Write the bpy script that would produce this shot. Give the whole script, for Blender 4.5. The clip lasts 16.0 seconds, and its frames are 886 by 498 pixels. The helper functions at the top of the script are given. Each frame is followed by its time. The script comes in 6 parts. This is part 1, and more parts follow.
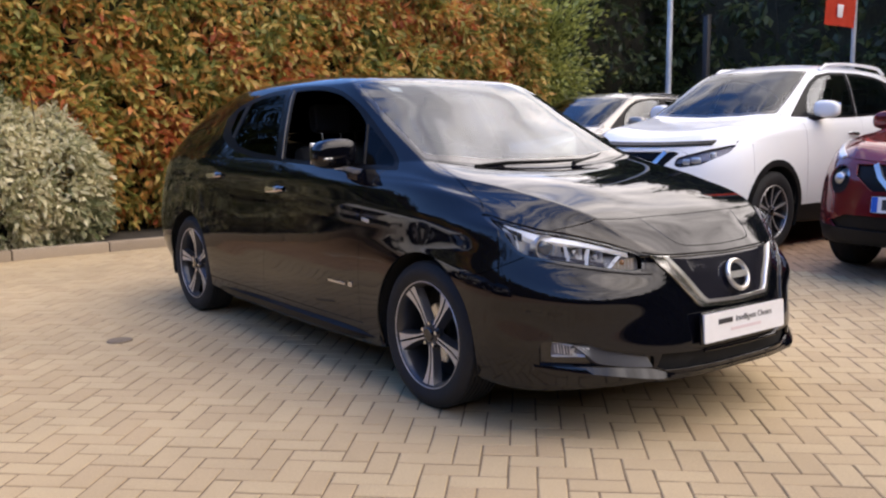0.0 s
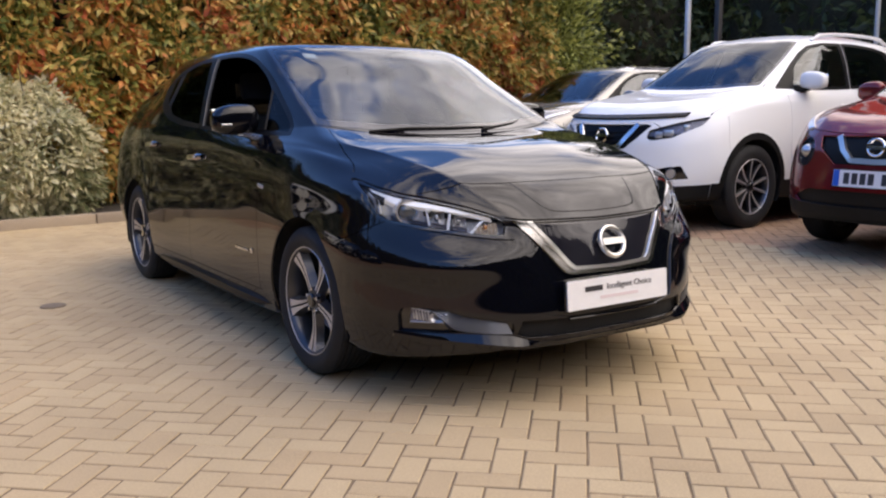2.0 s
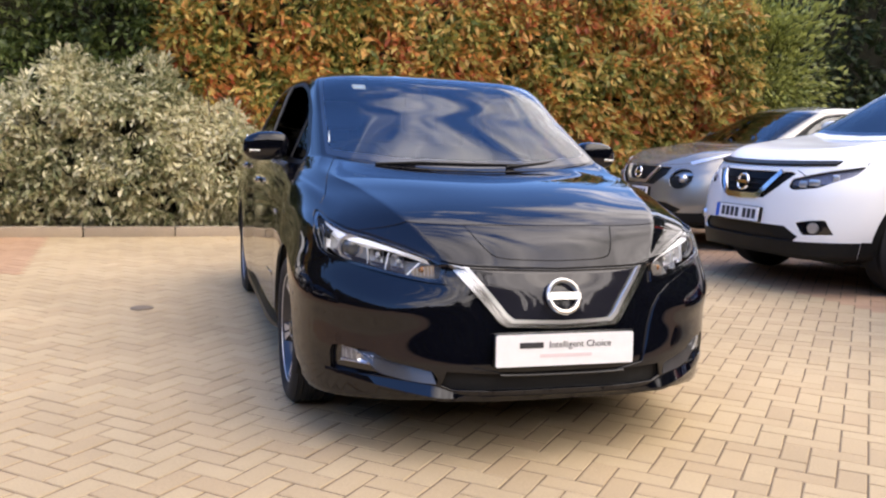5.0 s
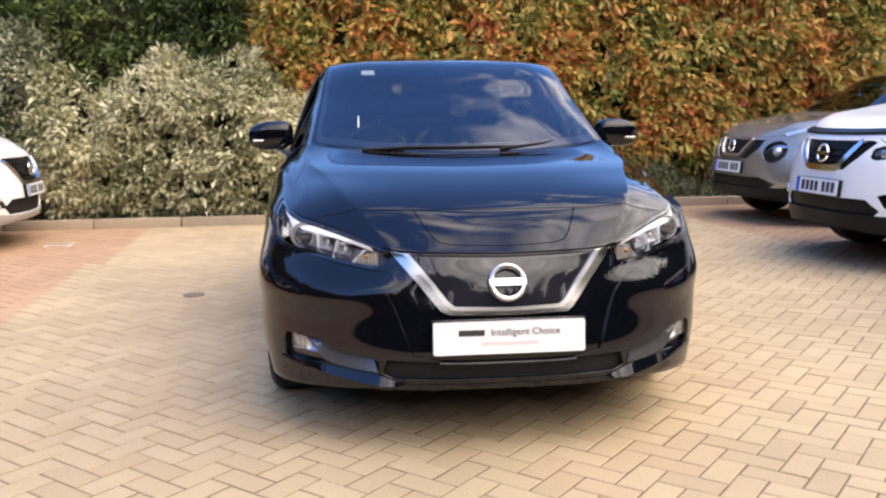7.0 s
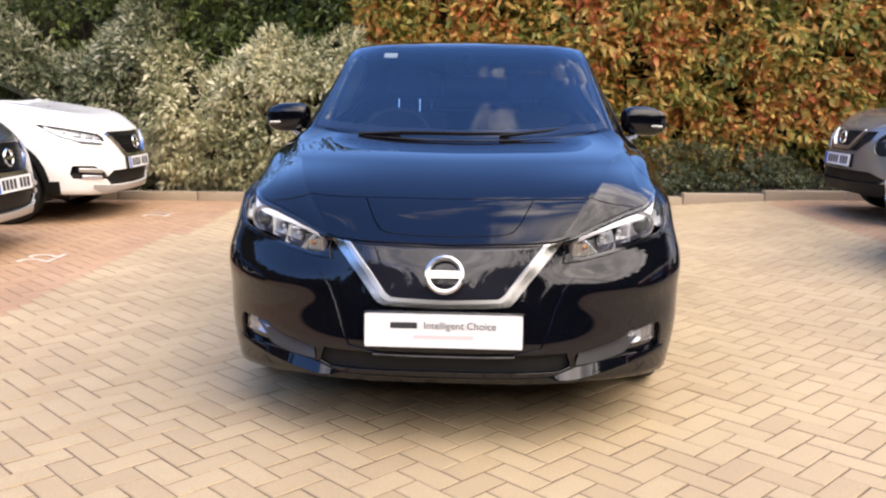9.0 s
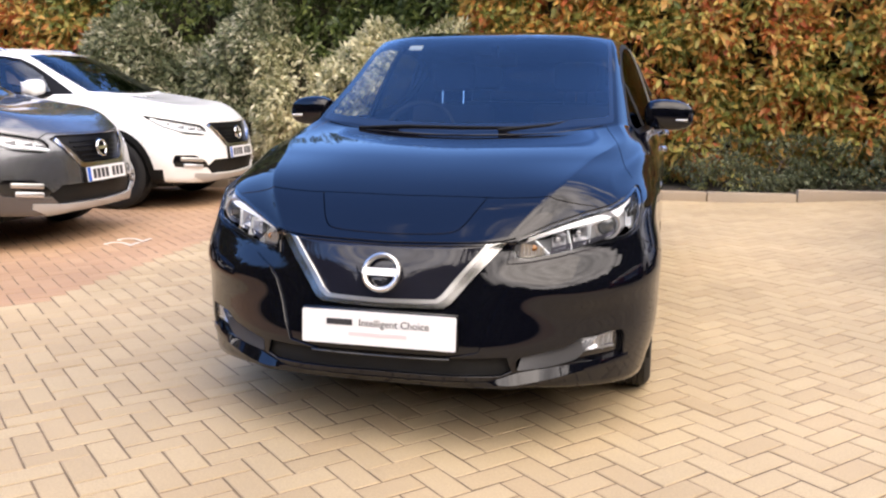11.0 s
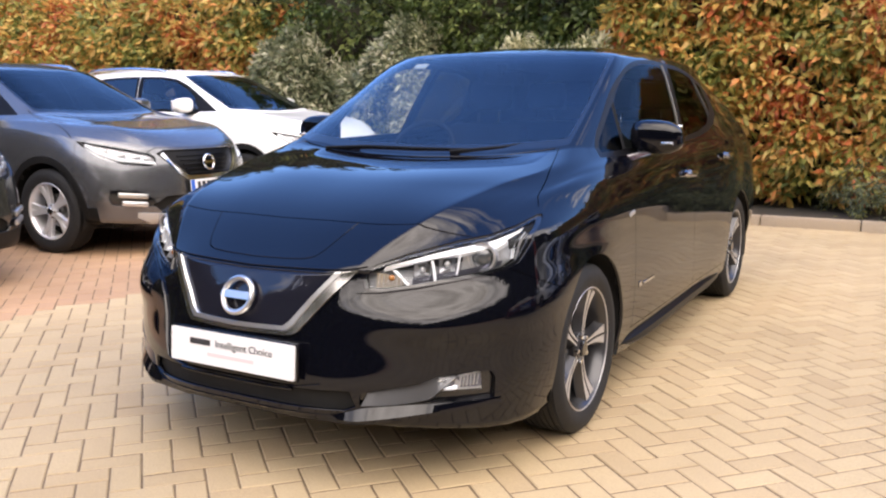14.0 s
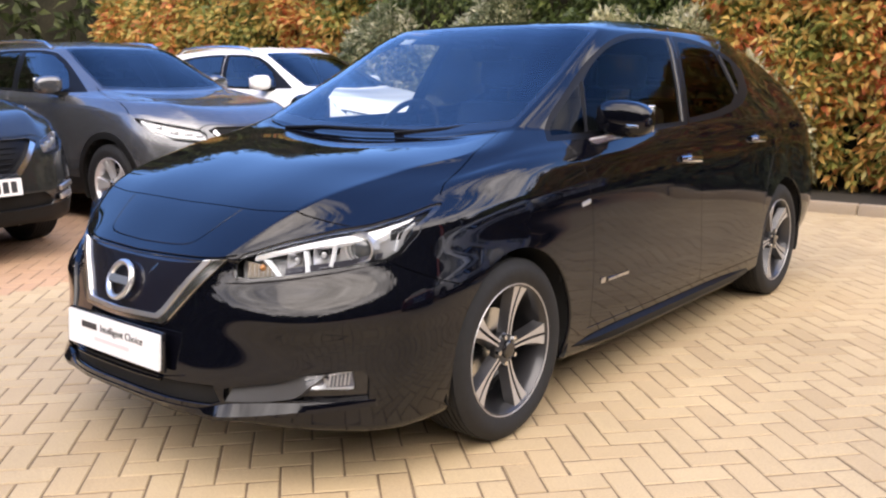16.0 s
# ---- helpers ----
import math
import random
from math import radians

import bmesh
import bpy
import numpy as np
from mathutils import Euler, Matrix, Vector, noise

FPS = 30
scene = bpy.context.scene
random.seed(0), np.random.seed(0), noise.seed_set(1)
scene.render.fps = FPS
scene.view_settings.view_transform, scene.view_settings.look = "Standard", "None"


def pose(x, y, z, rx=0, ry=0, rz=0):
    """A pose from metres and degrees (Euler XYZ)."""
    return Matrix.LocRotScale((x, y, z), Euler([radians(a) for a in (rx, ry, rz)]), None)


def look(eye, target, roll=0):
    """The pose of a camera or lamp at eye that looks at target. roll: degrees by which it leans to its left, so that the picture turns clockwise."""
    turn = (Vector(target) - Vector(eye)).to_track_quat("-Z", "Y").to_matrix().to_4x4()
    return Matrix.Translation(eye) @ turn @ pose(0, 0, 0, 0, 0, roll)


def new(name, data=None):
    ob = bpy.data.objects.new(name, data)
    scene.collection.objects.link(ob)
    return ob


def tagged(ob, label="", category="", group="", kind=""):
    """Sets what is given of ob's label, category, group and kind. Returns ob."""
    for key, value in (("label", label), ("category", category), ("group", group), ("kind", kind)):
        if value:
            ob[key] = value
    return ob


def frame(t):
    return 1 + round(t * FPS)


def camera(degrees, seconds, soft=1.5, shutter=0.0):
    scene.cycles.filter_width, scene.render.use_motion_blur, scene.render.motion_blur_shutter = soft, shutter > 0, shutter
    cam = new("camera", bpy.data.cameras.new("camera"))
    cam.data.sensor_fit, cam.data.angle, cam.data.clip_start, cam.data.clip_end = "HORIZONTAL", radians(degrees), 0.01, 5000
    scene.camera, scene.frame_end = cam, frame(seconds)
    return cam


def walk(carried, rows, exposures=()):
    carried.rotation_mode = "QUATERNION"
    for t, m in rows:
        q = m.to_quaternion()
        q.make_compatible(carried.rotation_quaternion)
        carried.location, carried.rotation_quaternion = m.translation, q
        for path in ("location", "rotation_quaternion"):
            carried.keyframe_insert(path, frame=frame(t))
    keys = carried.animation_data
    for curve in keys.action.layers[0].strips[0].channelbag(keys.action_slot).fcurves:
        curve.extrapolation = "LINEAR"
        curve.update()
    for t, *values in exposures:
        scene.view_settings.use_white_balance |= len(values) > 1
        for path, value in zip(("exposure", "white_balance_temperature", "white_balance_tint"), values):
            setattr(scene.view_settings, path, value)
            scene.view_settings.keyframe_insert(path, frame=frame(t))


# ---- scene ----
cam = camera(53.4, 16.0, soft=2.2)
PATH = [
    (0, (-3.045, -3.045, 1.211), (-1.859, -1.458, 0.94), -0.5),
    (0.5, (-2.984, -3.121, 1.186), (-1.807, -1.529, 0.902), 0.1),
    (1, (-2.834, -3.288, 1.187), (-1.691, -1.671, 0.905), 0.2),
    (1.5, (-2.674, -3.437, 1.16), (-1.562, -1.8, 0.868), -1.3),
    (2, (-2.424, -3.438, 1.137), (-1.34, -1.787, 0.823), -0.5),
    (2.5, (-2.266, -3.505, 1.166), (-1.288, -1.785, 0.877), 1.0),
    (3, (-2.049, -3.644, 1.17), (-1.193, -1.857, 0.901), 1.0),
    (3.5, (-1.863, -3.732, 1.165), (-1.085, -1.909, 0.898), 0.8),
    (4, (-1.654, -3.721, 1.156), (-0.928, -1.88, 0.867), 2.0),
    (4.2, (-1.596, -3.736, 1.167), (-0.912, -1.878, 0.889), 1.9),
    (6.3, (-0.835, -3.852, 1.181), (-0.409, -1.915, 0.919), 1.4),
    (6.5, (-0.777, -3.853, 1.181), (-0.4, -1.911, 0.889), 0.8),
    (7, (-0.577, -3.897, 1.194), (-0.342, -1.934, 0.893), -0.4),
    (7.5, (-0.389, -3.948, 1.201), (-0.252, -1.975, 0.906), -0.2),
    (8, (-0.214, -3.848, 1.192), (-0.13, -1.877, 0.867), 1.1),
    (8.5, (-0.077, -3.812, 1.209), (-0.058, -1.842, 0.865), 0.7),
    (9, (0.16, -3.846, 1.217), (0.047, -1.88, 0.872), 0.6),
    (9.2, (0.237, -3.844, 1.218), (0.06, -1.883, 0.862), 0.4),
    (11.3, (0.989, -3.614, 1.237), (0.467, -1.72, 0.862), -0.4),
    (11.5, (1.06, -3.566, 1.233), (0.503, -1.683, 0.851), -0.8),
    (12, (1.217, -3.389, 1.236), (0.596, -1.525, 0.863), 0.8),
    (12.5, (1.407, -3.366, 1.249), (0.702, -1.53, 0.886), 0.1),
    (13, (1.67, -3.333, 1.256), (0.853, -1.538, 0.926), -0.0),
    (13.5, (1.821, -3.231, 1.244), (0.936, -1.47, 0.904), -1.1),
    (14, (1.969, -3.086, 1.259), (1.005, -1.367, 0.921), 0.1),
    (14.5, (2.153, -2.965, 1.254), (1.107, -1.299, 0.894), -0.8),
    (15, (2.35, -2.829, 1.262), (1.204, -1.23, 0.902), -1.0),
    (15.5, (2.439, -2.611, 1.246), (1.234, -1.054, 0.899), -0.5),
    (16, (2.531, -2.434, 1.264), (1.295, -0.91, 0.875), -0.0),
]
walk(cam, [(t, look(eye, target, roll)) for t, eye, target, roll in PATH], exposures=[(0, -0.73, 7050, 18), (2, -0.80, 7150, 18), (4, -0.49, 7100, 17), (9, -0.25, 7100, 17), (12.5, -0.25, 7100, 17), (16, -0.20, 7000, 17)])

# ---- light ----
def make_world():
    w = bpy.data.worlds.new("sky")
    scene.world = w
    w.use_nodes = True
    nt = w.node_tree
    nt.nodes.clear()
    out = nt.nodes.new("ShaderNodeOutputWorld")
    sky = nt.nodes.new("ShaderNodeTexSky")
    sky.sky_type, sky.sun_disc = "NISHITA", False
    sky.sun_elevation, sky.sun_rotation = radians(SUN_UP), radians(90 - SUN_TURN)
    sky.air_density, sky.dust_density, sky.ozone_density = 1.0, 0.05, 3.5
    coord = nt.nodes.new("ShaderNodeTexCoord")
    stretch = nt.nodes.new("ShaderNodeMapping")
    stretch.inputs["Scale"].default_value = (1.0, 1.0, 2.2)
    clouds = nt.nodes.new("ShaderNodeTexNoise")
    clouds.inputs["Scale"].default_value, clouds.inputs["Detail"].default_value = 4.6, 9
    clouds.inputs["Roughness"].default_value, clouds.inputs["Distortion"].default_value = 0.62, 0.7
    ramp = nt.nodes.new("ShaderNodeValToRGB")
    ramp.color_ramp.elements[0].position, ramp.color_ramp.elements[1].position = 0.53, 0.95
    mid = ramp.color_ramp.elements.new(0.66)
    mid.color = (0.72, 0.72, 0.72, 1)
    white = nt.nodes.new("ShaderNodeMix")
    white.data_type = "RGBA"
    bg = nt.nodes.new("ShaderNodeBackground")
    bg.inputs["Strength"].default_value = SKY
    nt.links.new(coord.outputs["Generated"], stretch.inputs["Vector"])
    nt.links.new(stretch.outputs["Vector"], clouds.inputs["Vector"])
    # a bank of cloud to the south-east that thins out north-westwards
    split = nt.nodes.new("ShaderNodeSeparateXYZ")
    nt.links.new(coord.outputs["Generated"], split.inputs[0])
    south = nt.nodes.new("ShaderNodeMath")
    south.operation = "MULTIPLY_ADD"
    south.inputs[1].default_value, south.inputs[2].default_value = -0.42, 0.04
    nt.links.new(split.outputs["Y"], south.inputs[0])
    high = nt.nodes.new("ShaderNodeMath")
    high.operation = "MULTIPLY_ADD"
    high.inputs[1].default_value = 0.08
    nt.links.new(split.outputs["Z"], high.inputs[0])
    nt.links.new(south.outputs[0], high.inputs[2])
    lean = nt.nodes.new("ShaderNodeMath")
    lean.operation = "MULTIPLY_ADD"
    lean.inputs[1].default_value = 0.64
    nt.links.new(split.outputs["X"], lean.inputs[0])
    nt.links.new(high.outputs[0], lean.inputs[2])
    both = nt.nodes.new("ShaderNodeMath")
    nt.links.new(clouds.outputs["Fac"], both.inputs[0])
    nt.links.new(lean.outputs[0], both.inputs[1])
    nt.links.new(both.outputs[0], ramp.inputs["Fac"])
    nt.links.new(ramp.outputs["Color"], white.inputs[0])
    deep = nt.nodes.new("ShaderNodeHueSaturation")
    deep.inputs["Hue"].default_value, deep.inputs["Saturation"].default_value, deep.inputs["Value"].default_value = 0.508, 1.2, 4.6
    nt.links.new(sky.outputs["Color"], deep.inputs["Color"])
    nt.links.new(deep.outputs["Color"], white.inputs[6])
    # billows: brighter heads and greyer hollows within the cloud
    billow = nt.nodes.new("ShaderNodeTexNoise")
    billow.inputs["Scale"].default_value, billow.inputs["Detail"].default_value = 6.5, 10
    billow.inputs["Roughness"].default_value, billow.inputs["Distortion"].default_value = 0.6, 0.4
    nt.links.new(stretch.outputs["Vector"], billow.inputs["Vector"])
    heads = nt.nodes.new("ShaderNodeMapRange")
    heads.inputs["From Min"].default_value, heads.inputs["From Max"].default_value = 0.33, 0.66
    heads.inputs["To Min"].default_value, heads.inputs["To Max"].default_value = 0.55, 1.45
    nt.links.new(billow.outputs["Fac"], heads.inputs["Value"])
    tone = nt.nodes.new("ShaderNodeHueSaturation")
    tone.inputs["Color"].default_value = (CLOUD, CLOUD * 0.99, CLOUD * 0.98, 1)
    nt.links.new(heads.outputs["Result"], tone.inputs["Value"])
    nt.links.new(tone.outputs["Color"], white.inputs[7])
    nt.links.new(white.outputs[2], bg.inputs["Color"])
    nt.links.new(bg.outputs["Background"], out.inputs["Surface"])


SUN_UP, SUN_TURN, SKY, CLOUD = 56, -52, 0.15, 31.0
make_world()
sun = new("sun", bpy.data.lights.new("sun", "SUN"))
sun.data.energy, sun.data.angle, sun.data.color = 1.35, radians(50), (1.0, 0.93, 0.82)
_s = Vector((math.cos(radians(SUN_TURN)) * math.cos(radians(SUN_UP)), math.sin(radians(SUN_TURN)) * math.cos(radians(SUN_UP)), math.sin(radians(SUN_UP))))
sun.matrix_world = look(_s * 40, (0, 0, 0))


# ---- materials ----
def nodes_of(name):
    m = bpy.data.materials.new(name)
    m.use_nodes = True
    nt = m.node_tree
    return m, nt, nt.nodes["Principled BSDF"]


def plain(name, color, rough=0.5, metal=0.0, coat=0.0, ior=1.5, vary=0.0, scale=30.0, bump=0.0, emit=0.0):
    """A surface with grain at two scales."""
    m, nt, b = nodes_of(name)
    b.inputs["Base Color"].default_value = (*color, 1)
    b.inputs["Roughness"].default_value, b.inputs["Metallic"].default_value = rough, metal
    b.inputs["Coat Weight"].default_value, b.inputs["Coat Roughness"].default_value = coat, 0.02
    b.inputs["IOR"].default_value = ior
    if emit:
        b.inputs["Emission Color"].default_value, b.inputs["Emission Strength"].default_value = (*color, 1), emit
    if vary or bump:
        tc = nt.nodes.new("ShaderNodeTexCoord")
        n1, n2 = nt.nodes.new("ShaderNodeTexNoise"), nt.nodes.new("ShaderNodeTexNoise")
        n1.inputs["Scale"].default_value, n1.inputs["Detail"].default_value = scale, 8
        n2.inputs["Scale"].default_value, n2.inputs["Detail"].default_value = scale / 9, 3
        nt.links.new(tc.outputs["Object"], n1.inputs["Vector"])
        nt.links.new(tc.outputs["Object"], n2.inputs["Vector"])
        add = nt.nodes.new("ShaderNodeMath")
        nt.links.new(n1.outputs["Fac"], add.inputs[0])
        nt.links.new(n2.outputs["Fac"], add.inputs[1])
        if vary:
            mr = nt.nodes.new("ShaderNodeMapRange")
            mr.inputs["From Min"].default_value, mr.inputs["From Max"].default_value = 0.7, 1.3
            mr.inputs["To Min"].default_value, mr.inputs["To Max"].default_value = 1 - vary, 1 + vary
            hs = nt.nodes.new("ShaderNodeHueSaturation")
            hs.inputs["Color"].default_value = (*color, 1)
            nt.links.new(add.outputs[0], mr.inputs["Value"])
            nt.links.new(mr.outputs["Result"], hs.inputs["Value"])
            nt.links.new(hs.outputs["Color"], b.inputs["Base Color"])
        if bump:
            bp = nt.nodes.new("ShaderNodeBump")
            bp.inputs["Strength"].default_value, bp.inputs["Distance"].default_value = bump, 0.004
            nt.links.new(n1.outputs["Fac"], bp.inputs["Height"])
            nt.links.new(bp.outputs["Normal"], b.inputs["Normal"])
    return m


def leafy(name, stops, rough=0.45, trans=0.35):
    """Leaves: each one takes its own colour from the stops; a little light comes through."""
    m, nt, b = nodes_of(name)
    geo = nt.nodes.new("ShaderNodeNewGeometry")
    ramp = nt.nodes.new("ShaderNodeValToRGB")
    ramp.color_ramp.interpolation = "LINEAR"
    while len(ramp.color_ramp.elements) < len(stops):
        ramp.color_ramp.elements.new(0.5)
    for e, (p, c) in zip(ramp.color_ramp.elements, stops):
        e.position, e.color = p, (*c, 1)
    # patches of one tint run through the crown
    tc, n1 = nt.nodes.new("ShaderNodeTexCoord"), nt.nodes.new("ShaderNodeTexNoise")
    n1.inputs["Scale"].default_value, n1.inputs["Detail"].default_value = 1.3, 3
    nt.links.new(tc.outputs["Object"], n1.inputs["Vector"])
    mr = nt.nodes.new("ShaderNodeMapRange")
    mr.inputs["From Min"].default_value, mr.inputs["From Max"].default_value = 0.3, 0.7
    mr.inputs["To Min"].default_value, mr.inputs["To Max"].default_value = -0.36, 0.36
    add = nt.nodes.new("ShaderNodeMath")
    add.use_clamp = True
    nt.links.new(n1.outputs["Fac"], mr.inputs["Value"])
    nt.links.new(mr.outputs["Result"], add.inputs[0])
    nt.links.new(geo.outputs["Random Per Island"], add.inputs[1])
    nt.links.new(add.outputs[0], ramp.inputs["Fac"])
    nt.links.new(ramp.outputs["Color"], b.inputs["Base Color"])
    b.inputs["Roughness"].default_value = rough
    tr = nt.nodes.new("ShaderNodeBsdfTranslucent")
    mix = nt.nodes.new("ShaderNodeMixShader")
    mix.inputs["Fac"].default_value = trans
    nt.links.new(ramp.outputs["Color"], tr.inputs["Color"])
    out = nt.nodes["Material Output"]
    nt.links.new(b.outputs["BSDF"], mix.inputs[1])
    nt.links.new(tr.outputs["BSDF"], mix.inputs[2])
    nt.links.new(mix.outputs["Shader"], out.inputs["Surface"])
    return m


def glassy(name, tint, rough=0.0, gloss=1.0):
    """Thin pane: see-through with a sharp reflection."""
    m, nt, b = nodes_of(name)
    out = nt.nodes["Material Output"]
    nt.nodes.remove(b)
    tr, gl = nt.nodes.new("ShaderNodeBsdfTransparent"), nt.nodes.new("ShaderNodeBsdfGlossy")
    tr.inputs["Color"].default_value = (*tint, 1)
    gl.inputs["Roughness"].default_value = rough
    gl.inputs["Color"].default_value = (0.92, 0.96, 1.0, 1)
    fr, mix = nt.nodes.new("ShaderNodeFresnel"), nt.nodes.new("ShaderNodeMixShader")
    fr.inputs["IOR"].default_value = 1.5
    mul = nt.nodes.new("ShaderNodeMath")
    mul.operation, mul.use_clamp = "MULTIPLY", True
    mul.inputs[1].default_value = gloss
    nt.links.new(fr.outputs["Fac"], mul.inputs[0])
    nt.links.new(mul.outputs[0], mix.inputs["Fac"])
    nt.links.new(tr.outputs["BSDF"], mix.inputs[1])
    nt.links.new(gl.outputs["BSDF"], mix.inputs[2])
    nt.links.new(mix.outputs["Shader"], out.inputs["Surface"])
    return m


def car_paint(name, color, flake=0.0, metal=0.0, coat=1.0, ior=1.5):
    """Lacquered paint with fine metal flake and a slight orange peel."""
    m, nt, b = nodes_of(name)
    b.inputs["Base Color"].default_value = (*color, 1)
    b.inputs["Metallic"].default_value, b.inputs["Roughness"].default_value = metal, 0.24
    b.inputs["Specular IOR Level"].default_value = 0.0
    b.inputs["Coat Weight"].default_value, b.inputs["Coat Roughness"].default_value, b.inputs["Coat IOR"].default_value = coat, 0.015, ior
    tc, vo = nt.nodes.new("ShaderNodeTexCoord"), nt.nodes.new("ShaderNodeTexVoronoi")
    vo.inputs["Scale"].default_value = 900
    nt.links.new(tc.outputs["Object"], vo.inputs["Vector"])
    if flake:
        mx = nt.nodes.new("ShaderNodeMix")
        mx.data_type = "RGBA"
        mx.inputs[6].default_value, mx.inputs[7].default_value = (*color, 1), (*[min(1, c + flake) for c in color], 1)
        nt.links.new(vo.outputs["Color"], mx.inputs[0])
        nt.links.new(mx.outputs[2], b.inputs["Base Color"])
    n = nt.nodes.new("ShaderNodeTexNoise")
    n.inputs["Scale"].default_value, n.inputs["Detail"].default_value = 9, 5
    dust = nt.nodes.new("ShaderNodeMapRange")
    dust.inputs["From Min"].default_value, dust.inputs["From Max"].default_value = 0.4, 0.8
    dust.inputs["To Min"].default_value, dust.inputs["To Max"].default_value = 0.03, 0.065
    nt.links.new(tc.outputs["Object"], n.inputs["Vector"])
    nt.links.new(n.outputs["Fac"], dust.inputs["Value"])
    nt.links.new(dust.outputs["Result"], b.inputs["Coat Roughness"])
    return m


def block_paint(name, stops, rough=0.85):
    """Concrete paving blocks: every block has its own tone, with grain and stains."""
    m, nt, b = nodes_of(name)
    oi, geo = nt.nodes.new("ShaderNodeObjectInfo"), nt.nodes.new("ShaderNodeNewGeometry")
    add = nt.nodes.new("ShaderNodeMath")
    add.operation = "ADD"
    fr = nt.nodes.new("ShaderNodeMath")
    fr.operation = "FRACT"
    nt.links.new(oi.outputs["Random"], add.inputs[0])
    nt.links.new(geo.outputs["Random Per Island"], add.inputs[1])
    nt.links.new(add.outputs[0], fr.inputs[0])
    ramp = nt.nodes.new("ShaderNodeValToRGB")
    while len(ramp.color_ramp.elements) < len(stops):
        ramp.color_ramp.elements.new(0.5)
    for e, (p, c) in zip(ramp.color_ramp.elements, stops):
        e.position, e.color = p, (*c, 1)
    nt.links.new(fr.outputs[0], ramp.inputs["Fac"])
    n1, n2 = nt.nodes.new("ShaderNodeTexNoise"), nt.nodes.new("ShaderNodeTexNoise")
    n1.inputs["Scale"].default_value, n1.inputs["Detail"].default_value = 160, 6
    n2.inputs["Scale"].default_value, n2.inputs["Detail"].default_value = 0.9, 6
    nt.links.new(geo.outputs["Position"], n1.inputs["Vector"])
    nt.links.new(geo.outputs["Position"], n2.inputs["Vector"])
    s = nt.nodes.new("ShaderNodeMath")
    nt.links.new(n1.outputs["Fac"], s.inputs[0])
    nt.links.new(n2.outputs["Fac"], s.inputs[1])
    mr = nt.nodes.new("ShaderNodeMapRange")
    mr.inputs["From Min"].default_value, mr.inputs["From Max"].default_value = 0.6, 1.4
    mr.inputs["To Min"].default_value, mr.inputs["To Max"].default_value = 0.78, 1.22
    hs = nt.nodes.new("ShaderNodeHueSaturation")
    nt.links.new(s.outputs[0], mr.inputs["Value"])
    nt.links.new(mr.outputs["Result"], hs.inputs["Value"])
    nt.links.new(ramp.outputs["Color"], hs.inputs["Color"])
    nt.links.new(hs.outputs["Color"], b.inputs["Base Color"])
    bp = nt.nodes.new("ShaderNodeBump")
    bp.inputs["Strength"].default_value, bp.inputs["Distance"].default_value = 0.35, 0.003
    nt.links.new(n1.outputs["Fac"], bp.inputs["Height"])
    nt.links.new(bp.outputs["Normal"], b.inputs["Normal"])
    b.inputs["Roughness"].default_value = rough
    return m


BLACK_PAINT = car_paint("black_pearl_paint", (0.0016, 0.0018, 0.0040), 0.0015, 0.0, ior=1.50)
WHITE_PAINT = car_paint("white_paint", (0.84, 0.84, 0.83))
GREY_PAINT = car_paint("grey_paint", (0.120, 0.124, 0.136), 0.07, 0.75)
SILVER_GREY_PAINT = car_paint("silver_grey_paint", (0.26, 0.25, 0.235), 0.06, 0.6)
DARK_PAINT = car_paint("dark_grey_paint", (0.02, 0.022, 0.024), 0.02, 0.4)
RED_PAINT = car_paint("red_paint", (0.16, 0.008, 0.012), 0.02, 0.3)
GLOSS_BLACK = plain("gloss_black_plastic", (0.006, 0.006, 0.008), 0.12, coat=0.6)
TRIM = plain("black_trim", (0.009, 0.009, 0.009), 0.5, ior=1.28, vary=0.2, scale=60, bump=0.2)
PILLAR = plain("pillar_black", (0.005, 0.005, 0.006), 0.35, ior=1.22, vary=0.15, scale=40)
RUBBER = plain("tyre_rubber", (0.010, 0.010, 0.011), 0.75, vary=0.25, scale=40, bump=0.3)
DARK = plain("underbody_dark", (0.006, 0.006, 0.006), 0.9, vary=0.3, scale=12)
CHROME = plain("chrome", (0.75, 0.75, 0.76), 0.08, 1.0)
BRIGHT = plain("bright_trim", (0.66, 0.65, 0.63), 0.28, 0.9, coat=0.5)
SATIN_CHROME = plain("satin_chrome", (0.62, 0.62, 0.62), 0.22, 1.0)
MACHINED = plain("machined_alloy", (0.60, 0.60, 0.62), 0.38, 0.75, coat=0.3)
SILVER_ALLOY = plain("silver_alloy", (0.78, 0.78, 0.80), 0.34, 0.6, coat=0.4)
DARK_ALLOY = plain("dark_alloy", (0.045, 0.045, 0.05), 0.3, 0.5, coat=0.5)
LAMP_CHROME = plain("lamp_reflector", (0.78, 0.78, 0.80), 0.30, 0.9)
LAMP_WHITE = plain("lamp_light_guide", (0.84, 0.86, 0.88), 0.3, emit=0.32)
LAMP_DARK = plain("lamp_bezel", (0.30, 0.30, 0.31), 0.35, 0.25)
LAMP_SMOKE = plain("smoked_lamp", (0.17, 0.17, 0.21), 0.3, 0.4)
AMBER = plain("amber_lens", (0.40, 0.17, 0.05), 0.2, coat=0.8)
PLATE_WHITE = plain("plate_white", (0.82, 0.82, 0.83), 0.35, coat=0.3, vary=0.03)
PLATE_BLUE = plain("plate_blue", (0.02, 0.12, 0.55), 0.35)
INK = plain("ink_dark", (0.03, 0.03, 0.035), 0.5)
INK_PINK = plain("ink_faded_red", (0.72, 0.62, 0.63), 0.5)
